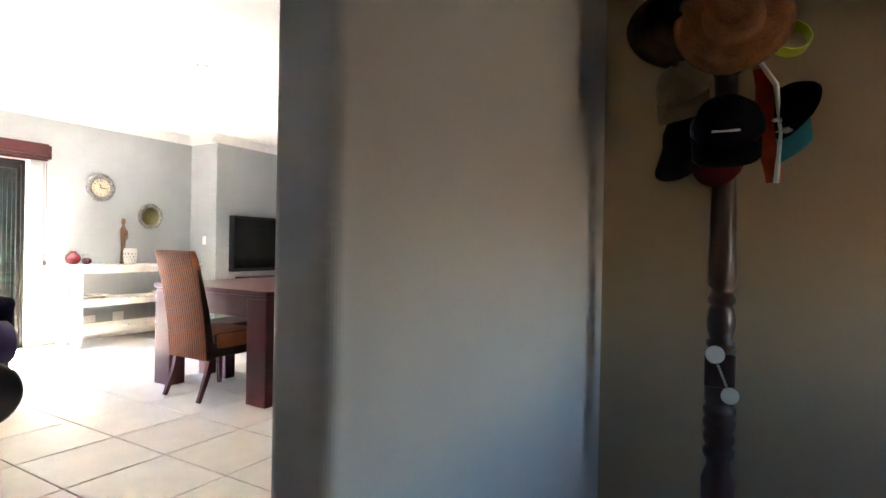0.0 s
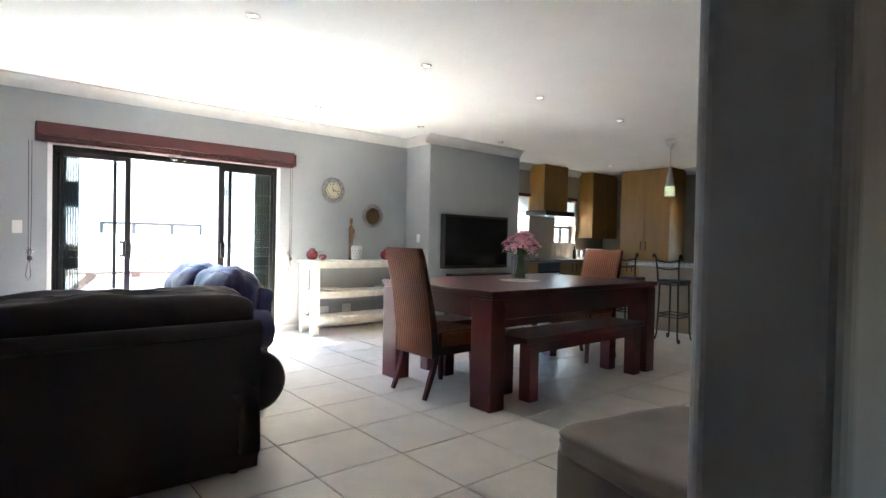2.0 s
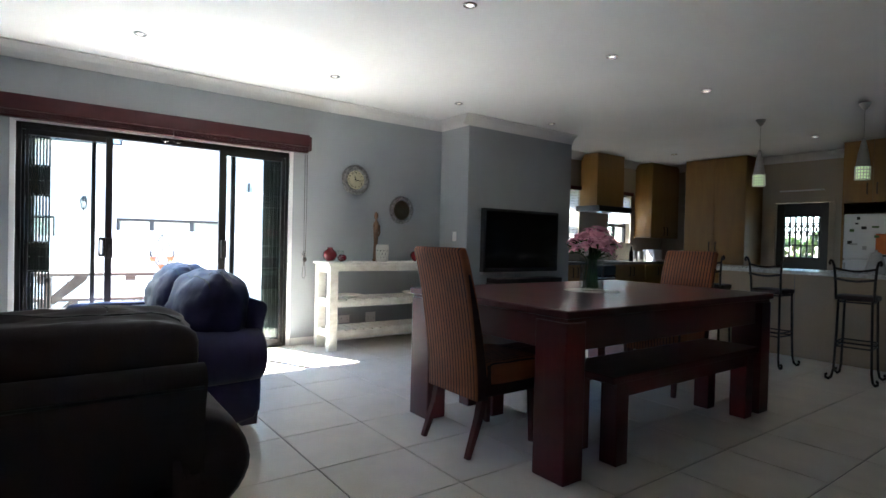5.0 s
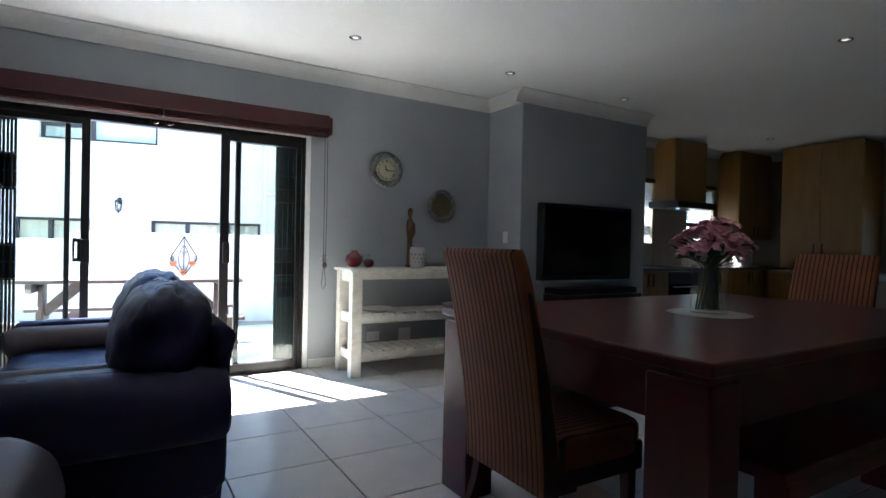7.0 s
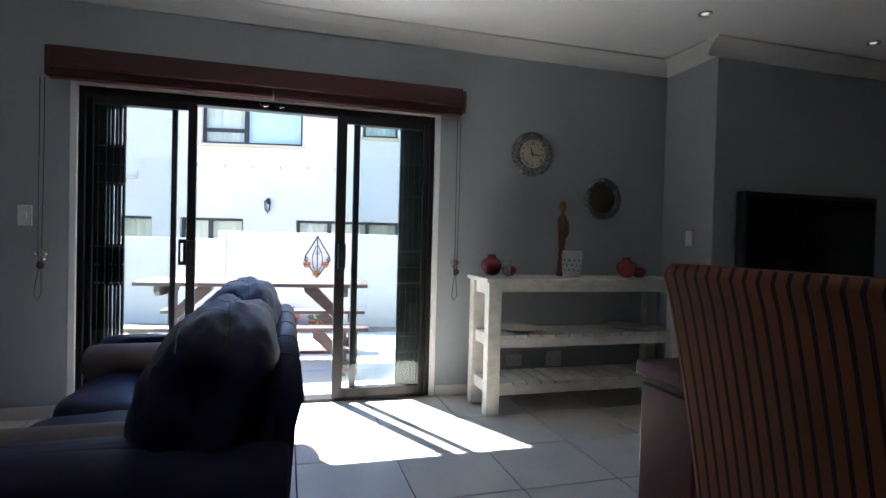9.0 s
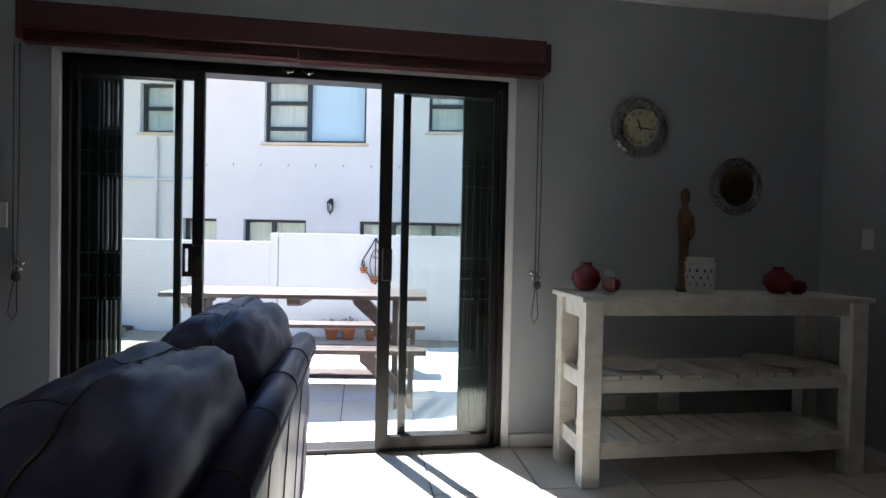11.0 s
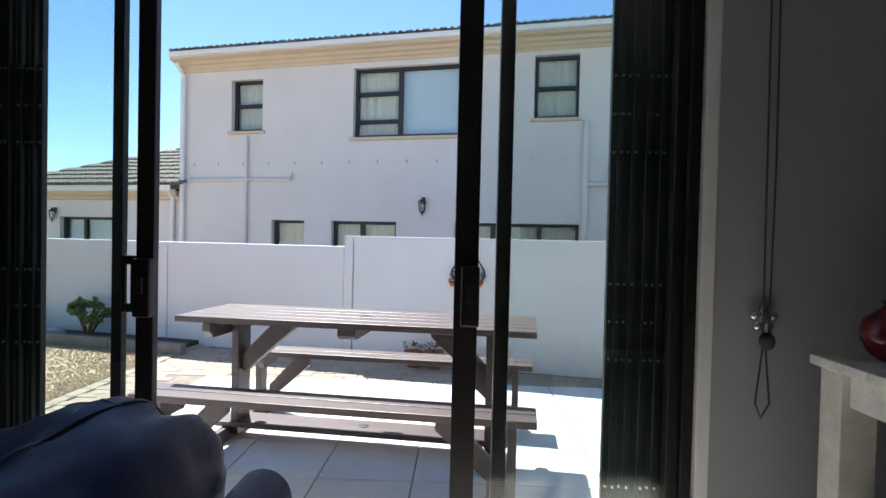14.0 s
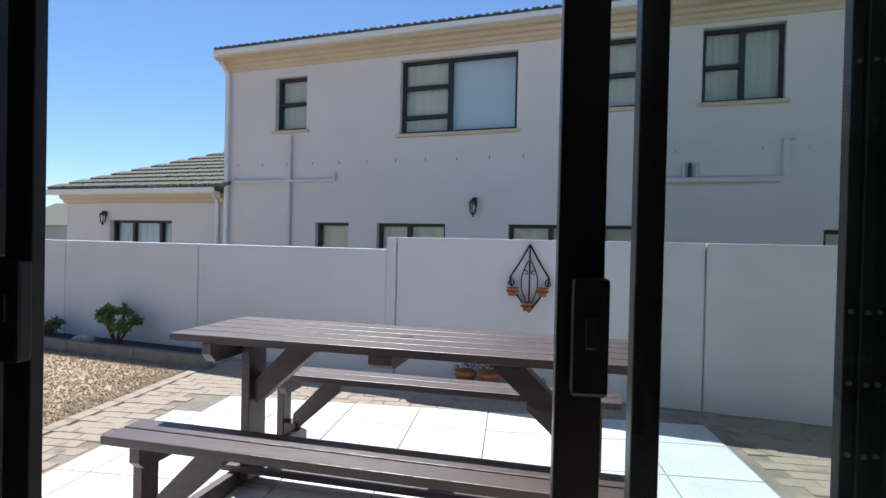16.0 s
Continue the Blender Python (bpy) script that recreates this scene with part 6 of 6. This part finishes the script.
# bar counter
bar = thing("bar_counter", pose(0, 0, 0), "beige breakfast bar with a pale grey top", "bar counter")
part("front_panel", B(2.30, 5.6, 6.62, 6.70, 0.0, 0.875, 0.003), M_BARFRONT, bar)
part("carcass", B(2.32, 5.6, 6.70, 7.15, 0.08, 0.875), M_BARFRONT, bar)
part("bar_top", B(2.20, 5.65, 6.52, 7.22, 0.876, 0.915, 0.006), M_BARTOP, bar)
for x in (3.1, 3.9, 4.7):
    part("panel_joint", B(x - 0.003, x + 0.003, 6.617, 6.6195, 0.0, 0.87), M_GROUT, bar)
jg = thing("steel_jug", pose(3.70, 6.95, 0.916), "pale conical kettle on the bar", "kettle")
part("jug_body", L([(0.09, 0), (0.092, 0.02), (0.05, 0.19), (0.03, 0.21), (0.012, 0.215), (0.014, 0.235)], 24), M_SILVER, jg, smooth=True)
part("jug_handle", T([(0.05, 0, 0.18), (0.11, 0, 0.17), (0.11, 0, 0.08), (0.08, 0, 0.05)], 0.010, 8), M_BLACK, jg)


def bar_stool(x, y, rz):
    s = thing("bar_stool", pose(x, y, 0, 0, 0, rz), "wrought-iron bar stool with scrolled feet and back", "bar stool", "bar stools")
    for sx in (-1, 1):
        for sy in (-1, 1):
            o = 0.19
            pts = [(sx * 0.16, sy * 0.15, 0.71), (sx * 0.17, sy * 0.16, 0.35), (sx * 0.18, sy * 0.175, 0.10), (sx * (o + 0.005), sy * 0.19, 0.03), (sx * (o + 0.03), sy * 0.205, 0.009), (sx * (o + 0.055), sy * 0.22, 0.022), (sx * (o + 0.056), sy * 0.222, 0.045), (sx * (o + 0.04), sy * 0.213, 0.05)]
            part("leg", T(pts, 0.0135, 7), M_IRON, s, smooth=True)
    for z, k in ((0.30, 0.172), (0.335, 0.172), (0.69, 0.16)):
        bm = bmesh.new()
        rg = [(-k, -k, z), (k, -k, z), (k, k, z), (-k, k, z), (-k, -k, z)]
        for a, b in zip(rg, rg[1:]):
            tube(bm, [a, b], 0.007, 6)
        part("stretcher_ring", bm, M_IRON, s)
    part("seat", puff(-0.20, 0.20, -0.19, 0.19, 0.705, 0.75, 6, 8, 0.002), M_LEATHER, s, smooth=True)
    for sx in (-1, 1):
        pts = [(sx * 0.18, -0.17, 0.71), (sx * 0.185, -0.19, 0.86), (sx * 0.20, -0.205, 1.00), (sx * 0.215, -0.215, 1.04), (sx * 0.235, -0.225, 1.05), (sx * 0.245, -0.225, 1.03), (sx * 0.232, -0.22, 1.015)]
        part("back_post", T(pts, 0.0135, 7), M_IRON, s, smooth=True)
    for z, sag in ((0.985, 0.025), (0.895, 0.02)):
        bm = bmesh.new()
        tube(bm, [(-0.20 + 0.05 * k, -0.205 + 0.0, z - sag * math.sin(math.pi * k / 8)) for k in range(9)], 0.010, 7)
        part("back_rail", bm, M_IRON, s, smooth=True)
    for ob in s.children:
        ob.data.transform(Matrix.Diagonal((0.74, 0.80, 1.0, 1)))
    return s


for k, x in enumerate((2.56, 3.15, 3.84, 4.38)):
    bar_stool(x, 5.97, (4, -3, 6, -8)[k])

# ---- ceiling lights ----


def downlight(x, y):
    d = thing("downlight", pose(x, y, CEIL), "small round recessed downlight with a chrome rim", "downlight", "ceiling downlights")
    part("rim", L([(0.045, -0.001), (0.045, -0.006), (0.036, -0.010), (0.030, -0.006), (0.030, -0.001)], 24, close=False), M_CHROME, d, smooth=True)
    part("bulb", L([(0.021, -0.0035), (0.020, -0.006), (0.001, -0.007)], 20), M_LAMPGLOW, d)
    part("reflector", L([(0.0295, -0.0015), (0.0290, -0.003), (0.0215, -0.003)], 20), M_STEEL, d)


for x, y in ((2.82, 0.90), (2.82, 2.345), (2.82, 3.78), (2.82, 5.22), (0.886, 0.78), (0.886, 2.342), (0.886, 3.775), (0.886, 5.225), (4.75, 3.72), (4.74, 5.20), (2.67, 8.25), (3.67, 8.22), (0.70, 8.30)):
    downlight(x, y)


def pendant(x, y):
    p = thing("pendant_lamp", pose(x, y, 1.85), "brushed steel cone pendant lamp with a pierced lit rim", "pendant lamp", "bar pendants")
    part("shade", L([(0.062, 0.13), (0.060, 0.135), (0.045, 0.25), (0.024, 0.36), (0.014, 0.41), (0.001, 0.415)], 24), M_STEEL, p, smooth=True)
    part("glow_band", L([(0.060, 0.005), (0.061, 0.128), (0.001, 0.128)], 24), M_PENDGLOW, p)
    bm = bmesh.new()
    for k in range(16):
        a = 2 * math.pi * k / 16
        tube(bm, [(0.064 * math.cos(a), 0.064 * math.sin(a), 0.0), (0.064 * math.cos(a), 0.064 * math.sin(a), 0.132)], 0.0045, 4)
    for z in (0.0, 0.03, 0.062, 0.094, 0.128):
        tube(bm, [(0.064 * math.cos(2 * math.pi * k / 24), 0.064 * math.sin(2 * math.pi * k / 24), z) for k in range(25)], 0.005, 4)
    part("pierced_rim", bm, M_STEEL, p)
    part("cable", T([(0, 0, 0.41), (0, 0, CEIL - 1.85 - 0.05)], 0.003, 5), M_SILVER, p)
    part("canopy", L([(0.004, CEIL - 1.85 - 0.075), (0.02, CEIL - 1.85 - 0.06), (0.05, CEIL - 1.85 - 0.012), (0.052, CEIL - 1.85 - 0.001)], 20), M_STEEL, p, smooth=True)


pendant(2.63, 6.80)
pendant(3.61, 6.78)

# ---- hall: hat stand, and an unseen door added for light ----
HS = (6.68, 1.43)
hs = thing("hat_stand", pose(*HS, 0), "dark turned wooden hat stand", "hat stand")
prof = [(0.036, 0.16), (0.046, 0.20), (0.050, 0.27), (0.054, 0.33), (0.044, 0.35), (0.050, 0.40), (0.050, 0.45), (0.034, 0.50), (0.036, 0.515), (0.046, 0.53), (0.046, 0.545), (0.036, 0.56), (0.044, 0.57), (0.046, 0.59), (0.038, 0.605), (0.047, 0.62), (0.047, 0.635), (0.040, 0.65), (0.047, 0.66), (0.047, 0.675), (0.038, 0.69), (0.045, 0.70), (0.044, 0.745)]
part("lower_post", L(prof, 20), M_DARKWOOD, hs, smooth=True)
part("square_block", B(-0.043, 0.043, -0.043, 0.043, 0.745, 0.852, 0.008), M_DARKWOOD, hs)
prof = [(0.036, 0.852), (0.034, 0.862), (0.042, 0.87), (0.042, 0.885), (0.033, 0.893), (0.040, 0.92), (0.042, 0.95), (0.036, 0.985), (0.031, 0.997), (0.040, 1.005), (0.042, 1.02), (0.034, 1.035), (0.029, 1.045), (0.040, 1.06), (0.041, 1.10), (0.038, 1.20), (0.035, 1.35), (0.033, 1.75), (0.038, 1.78), (0.02, 1.86), (0.004, 1.88)]
part("upper_post", L(prof, 20), M_DARKWOOD, hs, smooth=True)
for k in range(4):
    a = math.pi / 2 * k + 0.5
    c, s_ = math.cos(a), math.sin(a)
    part("foot", T([(0.03 * c, 0.03 * s_, 0.24), (0.12 * c, 0.12 * s_, 0.20), (0.20 * c, 0.20 * s_, 0.06), (0.23 * c, 0.23 * s_, 0.018)], [0.028, 0.026, 0.022, 0.018], 8), M_DARKWOOD, hs, smooth=True)
    for z in (1.55, 1.72):
        b = a + (0.7 if z > 1.6 else 0)
        part("peg", T([(0.03 * math.cos(b), 0.03 * math.sin(b), z), (0.12 * math.cos(b), 0.12 * math.sin(b), z + 0.05)], [0.012, 0.010], 7), M_DARKWOOD, hs)

M_STRAW = mat("tan_straw_felt", (0.48, 0.19, 0.085), 0.85, var=0.25, scale=18, fine=120, bump=0.15)
M_SUEDE = mat("brown_suede", (0.11, 0.065, 0.04), 0.9, var=0.2, scale=12, bump=0.05)
M_NAVY = mat("navy_cotton", (0.005, 0.005, 0.011), 1.0, spec=0.1, var=0.15, scale=30, fine=300, bump=0.04)
M_KHAKI = mat("khaki_cotton", (0.15, 0.105, 0.07), 0.9, var=0.15, scale=30, fine=300, bump=0.04)
M_TEAL = mat("teal_cotton", (0.02, 0.22, 0.28), 0.85, var=0.1, bump=0.03)
M_ORANGE = mat("orange_cotton", (0.75, 0.10, 0.02), 0.85, var=0.1, bump=0.03)
M_DKRED = mat("dark_red_cotton", (0.07, 0.008, 0.012), 0.95, spec=0.1, bump=0.03)
M_LIME = mat("lime_plastic", (0.50, 0.52, 0.05), 0.5, var=0.05, bump=0)


def cap(name, at, rx, ry, rz, crown, brim, label, size=0.095, badge=None):
    """A peaked cap hung up; the peak points along its own +y."""
    c = thing(name, pose(*at, rx, ry, rz), label, "cap", "hats on the stand")
    bm = bmesh.new()
    bmesh.ops.create_uvsphere(bm, u_segments=20, v_segments=12, radius=size)
    for v in bm.verts:
        v.co.y *= 1.12
        if v.co.z < 0:
            v.co.z *= 0.12
        v.co += v.co.normalized() * noise.noise(v.co * 18) * 0.006
    part("crown", bm, crown, c, smooth=True)
    bm = bmesh.new()
    n = 11
    top, low = [], []
    for i in range(n):
        a = math.pi * (0.14 + 0.72 * i / (n - 1))
        p0 = Vector((size * math.cos(a), size * 1.08 * math.sin(a), 0.0))
        p1 = Vector((size * 0.98 * math.cos(a), size * 1.05 * math.sin(a) + 0.085 * math.sin(a) ** 0.6, -0.012 - 0.03 * math.cos(a) ** 2))
        top.append((bm.verts.new(p0), bm.verts.new(p1)))
        low.append((bm.verts.new(p0 - Vector((0, 0, 0.004))), bm.verts.new(p1 - Vector((0, 0, 0.004)))))
    for a, b in zip(top, top[1:]):
        bm.faces.new((a[0], a[1], b[1], b[0]))
    for a, b in zip(low, low[1:]):
        bm.faces.new((a[0], b[0], b[1], a[1]))
    for a, b, q, r in zip(top, top[1:], low, low[1:]):
        bm.faces.new((a[1], q[1], r[1], b[1]))
    part("peak", bm, brim, c, smooth=True)
    bm = bmesh.new()
    bmesh.ops.create_uvsphere(bm, u_segments=8, v_segments=5, radius=0.008, matrix=Matrix.Translation((0, 0, size)))
    part("button", bm, crown, c)
    if badge:
        for dx, dz, w, h in badge:
            front = 1.12 * size * math.sqrt(1 - (dz / size) ** 2 - (dx / size) ** 2)
            part("stitched_bar", B(dx - w / 2, dx + w / 2, front - 0.006, front + 0.002, dz - h / 2, dz + h / 2, 0.001, 1), M_PAPER, c)
    return c


def brimmed_hat(name, at, rx, ry, rz, r, material, label):
    h = thing(name, pose(*at, rx, ry, rz), label, "hat", "hats on the stand")
    bm = bmesh.new()
    lathe(bm, [(r, -0.012), (r * 0.8, 0.006), (r * 0.55, 0.004), (r * 0.5, 0.03), (r * 0.46, 0.09), (r * 0.3, 0.12), (r * 0.1, 0.112), (0.001, 0.108)], 32, close=False)
    for v in bm.verts:
        v.co.z += 0.16 * v.co.x * v.co.x / r + noise.noise(v.co * 12) * 0.008
    bmesh.ops.solidify(bm, geom=bm.faces[:], thickness=0.004)
    part("felt", bm, material, h, smooth=True)
    part("band", L([(r * 0.505, 0.012), (r * 0.49, 0.040)], 32, close=False), M_SUEDE, h)


X0, Y0 = HS
brimmed_hat("straw_hat", (6.70, 1.27, 1.82), 80, 25, 0, 0.155, M_STRAW, "wide tan straw hat hanging on the stand")
brimmed_hat("suede_hat", (6.53, 1.37, 1.87), 75, -35, 20, 0.14, M_SUEDE, "brown suede hat hanging on the stand")
cap("khaki_cap", (6.57, 1.34, 1.66), -40, 8, 168, M_KHAKI, M_KHAKI, "faded khaki peaked cap", 0.085)
cap("navy_cap", (6.69, 1.28, 1.515), -38, 0, 182, M_NAVY, M_NAVY, "navy peaked cap with a stitched line", 0.098, [(0.0, 0.045, 0.070, 0.0045)])
cap("navy_cap", (6.585, 1.39, 1.53), -60, -20, 150, M_NAVY, M_NAVY, "plain navy peaked cap hanging behind", 0.080)
cap("teal_peak_cap", (6.865, 1.40, 1.575), -62, 0, 125, M_NAVY, M_TEAL, "black cap with a teal peak and pale lettering", 0.080, [(-0.02, 0.02, 0.055, 0.018), (-0.02, 0.05, 0.03, 0.018)])
cap("red_edged_cap", (6.66, 1.40, 1.53), -70, 0, 175, M_NAVY, M_DKRED, "dark cap with a red-edged peak", 0.085)
sc = thing("folded_scarf", pose(6.77, 1.35, 1.70, 0, -6, 0), "orange scarf with a white edge hanging from a peg", "scarf")
bm = bmesh.new()
for x0, x1 in ((-0.022, 0.022),):
    lo = []
    for i in range(13):
        z, w = -0.028 * i, 0.5 + 0.5 * math.sin(math.pi * (0.15 + 0.7 * i / 12))
        for sx in (-1, 1):
            lo.append(bm.verts.new((sx * 0.026 * w + 0.006 * math.sin(i * 0.7), 0.008 * math.sin(i * 0.9) * sx, z)))
    for i in range(12):
        bm.faces.new((lo[2 * i], lo[2 * i + 1], lo[2 * i + 3], lo[2 * i + 2]))
bmesh.ops.solidify(bm, geom=bm.faces[:], thickness=0.006)
part("cloth", bm, M_ORANGE, sc, smooth=True)
part("white_edge", T([(0.0, -0.01, 0.02), (0.035, -0.012, -0.06), (0.034, -0.012, -0.20), (0.010, -0.012, -0.34)], [0.007, 0.008, 0.005, 0.008], 6), M_PAPER, sc, "white edge")
lm = thing("lime_visor", pose(6.84, 1.43, 1.805, 62, 22, 10), "lime green plastic sun visor", "visor")
part("visor_band", L([(0.062, -0.016), (0.062, 0.016), (0.058, 0.016), (0.058, -0.016)], 28, close=False), M_LIME, lm)
bd2 = thing("bead_string", pose(X0 - 0.012, Y0 - 0.055, 0.83), "two flat white shell discs on a beaded string", "ornament")
bm = L([(0.027, 0), (0.027, 0.006)], 20)
bm.transform(Matrix.Rotation(radians(90), 4, "X"))
for v in bm.verts:
    v.co += Vector((0.0, 0, 0.02))
part("disc", bm, M_CERAMIC, bd2)
bm = L([(0.025, 0), (0.025, 0.006)], 20)
bm.transform(Matrix.Rotation(radians(90), 4, "X"))
for v in bm.verts:
    v.co += Vector((0.042, 0, -0.10))
part("disc", bm, M_CERAMIC, bd2)
bm = bmesh.new()
for k in range(9):
    bmesh.ops.create_icosphere(bm, subdivisions=1, radius=0.005, matrix=Matrix.Translation((0.006 + 0.0035 * k, -0.003, -0.005 - 0.009 * k)))
part("beads", bm, M_SILVER, bd2)
# Door out of view; its pane is sized to let daylight onto the hall walls.
fd = thing("front_door", pose(8.2, 0.75, 0), "unseen red-brown door, its glazed panel added to light the hall", "door")
fd["kind"] = "structure"
bm = bmesh.new()
box(bm, 0.02, 0.07, -0.45, -0.33, 0.0, 2.05, 0.003)
box(bm, 0.02, 0.07, 0.33, 0.45, 0.0, 2.05, 0.003)
box(bm, 0.021, 0.069, -0.33, 0.05, 0.0, 2.05, 0.003)
box(bm, 0.021, 0.069, 0.05, 0.33, 1.28, 2.05, 0.003)
box(bm, 0.021, 0.069, 0.05, 0.33, 0.0, 0.80, 0.003)
part("door_leaf", bm, M_MAHOG, fd)
g = part("pane", B(0.043, 0.047, 0.05, 0.33, 0.80, 1.28), glass("pale_door_glass", (0.95, 0.93, 0.91)), fd)
g.visible_shadow = False

# ---- floor tiles, patio tiles, paving bricks, gravel ----


def piece_mesh(name, w, d, h, ch, material):
    """A slab with a chamfered top edge; origin at the middle of its top."""
    a, b = w / 2, d / 2
    lo = [(-a, -b, -h), (a, -b, -h), (a, b, -h), (-a, b, -h)]
    mi = [(-a, -b, -ch), (a, -b, -ch), (a, b, -ch), (-a, b, -ch)]
    to = [(-a + ch, -b + ch, 0), (a - ch, -b + ch, 0), (a - ch, b - ch, 0), (-a + ch, b - ch, 0)]
    fs = [(8, 9, 10, 11)]
    for k in range(4):
        j = (k + 1) % 4
        fs += [(k, j, 4 + j, 4 + k), (4 + k, 4 + j, 8 + j, 8 + k)]
    me = bpy.data.meshes.new(name)
    me.from_pydata(lo + mi + to, [], fs)
    me.materials.append(material)
    return me


def lay(name, parent, me, spots, near, rest_name, label):
    """spots: (x, y, z, turn). The near ones become parts, the others one joined mesh."""
    far_v, far_f = [], []
    base = [v.co.copy() for v in me.vertices]
    polys = [tuple(p.vertices) for p in me.polygons]
    inv = parent.matrix_world.inverted()
    for x, y, z, r in spots:
        m = inv @ pose(x, y, z, 0, 0, r)
        if near(x, y):
            ob = new(name, me)
            ob.parent = parent
            ob.matrix_local = m
        else:
            o = len(far_v)
            far_v += [m @ c for c in base]
            far_f += [tuple(i + o for i in p) for p in polys]
    if far_v:
        fm = bpy.data.meshes.new(rest_name)
        fm.from_pydata(far_v, [], far_f)
        fm.materials.append(me.materials[0])
        ob = new(rest_name, fm)
        ob.parent = parent
        ob["kind"] = "stuff"
        if label:
            ob["label"] = label


rnd = random.Random(3)
floor = bpy.data.objects["floor"]
tm = piece_mesh("floor_tile", 0.4925, 0.4925, 0.008, 0.0015, M_TILE)
spots = []
for i in range(-1, 17):
    for j in range(-6, 20):
        x, y = 0.25 + 0.5 * i, 0.07 + 0.5 * j
        if x < 8.2:
            spots.append((x, y, 0.0 + rnd.uniform(-0.0006, 0.0), 0))
lay("floor_tile", floor, tm, spots, lambda x, y: -0.2 < x < 6 and -0.9 < y < 7.5, "outer_floor_tiles", "pale cream ceramic floor tiles")

patio = struct("patio", B(-2.99, -0.24, -0.77, 2.82, G - 0.06, G - 0.012), M_GROUT, label="pale ceramic patio tiles", category="patio")
PX, PY = [-2.3575 + 0.489 * i for i in range(5)], [-0.3275 + 0.485 * j for j in range(7)]
pm = piece_mesh("patio_tile", 0.482, 0.478, 0.02, 0.002, M_PATIO)
row_cut = piece_mesh("patio_tile", 0.385, 0.478, 0.02, 0.002, M_PATIO)
side_cut = piece_mesh("patio_tile", 0.482, 0.193, 0.02, 0.002, M_PATIO)
spots = [(x, y, G + rnd.uniform(-0.001, 0.0005), 0) for x in PX for y in PY]
lay("patio_tile", patio, row_cut, [(-2.80, y, G, 0) for y in PY], lambda x, y: True, "more_patio_tiles", "")
lay("patio_tile", patio, side_cut, [(x, -0.67, G, 0) for x in PX], lambda x, y: True, "more_patio_tiles", "")
lay("patio_tile", patio, pm, spots, lambda x, y: True, "more_patio_tiles", "")
struct("patio_edge", B(-0.30, -WT - 0.001, -0.8, 2.8, G - 0.06, G + 0.012), M_KERB, label="concrete threshold step", category="step")

paving = struct("paving", B(-6.5, -WT, -1.27, 8, G - 0.049, G - 0.008), M_SAND, label="grey-brown brick paving", category="paving")
bmesh_brick = piece_mesh("paving_brick", 0.1965, 0.0965, 0.05, 0.004, M_BRICKP)
spots = []
for i in range(-64, 0):
    for j in range(-15, 60):
        x, y = 0.1 * i + 0.05, 0.2 * j + (0.1 if i % 2 else 0.0)
        if not (-5.6 < x < -0.3 and -1.22 < y < 6.0):
            continue
        if -3.04 < x and -0.86 < y < 2.92:
            continue
        if x < -3.97 + 0.22 * y + 0.06:
            continue
        spots.append((x + rnd.uniform(-0.002, 0.002), y + rnd.uniform(-0.002, 0.002), G - 0.002 + rnd.uniform(-0.003, 0.002), 90 + rnd.uniform(-0.8, 0.8)))
lay("paving_brick", paving, bmesh_brick, spots, lambda x, y: (y < -0.8 and x > -3.2) or (y > 2.8 and -3.2 < x < -2.3 and y < 4.2), "outer_paving_bricks", "grey-brown paving bricks")

# gravel yard
struct("gravel_bed", B(-9, -WT, -12, -1.32, G - 0.05, G - 0.012), M_GRAVEL, label="bed under the gravel", category="gravel")
eb = thing("gravel_edging", pose(0, 0, G), "row of brick edging beside the gravel", "edging")
eb["kind"] = "structure"
for k in range(40):
    ob = new("edging_brick", bmesh_brick)
    ob.parent = eb
    ob.matrix_local = pose(-0.4 - 0.2 * k, -1.272, 0.004)
gv, gf = [], []
for k in range(42000):
    y = -1.34 - 5.5 * rnd.random() ** 1.5
    x = rnd.uniform(-6.2, -0.6)
    if x < -3.97 + 0.22 * y + 0.5:
        continue
    s = rnd.uniform(0.0055, 0.0105)
    a = rnd.uniform(0, 3.14)
    ca, sa = math.cos(a), math.sin(a)
    o = len(gv)
    for px, py, pz in ((1.3, 0, 0), (0, 1, 0), (-1.2, 0.1, 0), (0, -0.9, 0), (0.1, 0.1, 0.75), (0, 0, -0.6)):
        px, py, pz = px * s * rnd.uniform(0.8, 1.2), py * s * rnd.uniform(0.8, 1.2), pz * s
        gv.append((x + px * ca - py * sa, y + px * sa + py * ca, G - 0.004 + pz))
    for f in ((0, 1, 4), (1, 2, 4), (2, 3, 4), (3, 0, 4), (1, 0, 5), (2, 1, 5), (3, 2, 5), (0, 3, 5)):
        gf.append(tuple(i + o for i in f))
gm = bpy.data.meshes.new("gravel")
gm.from_pydata(gv, [], gf)
gm.materials.append(M_GRAVEL)
tagged(new("gravel", gm), "loose tan and brown gravel", "gravel", "", "stuff")
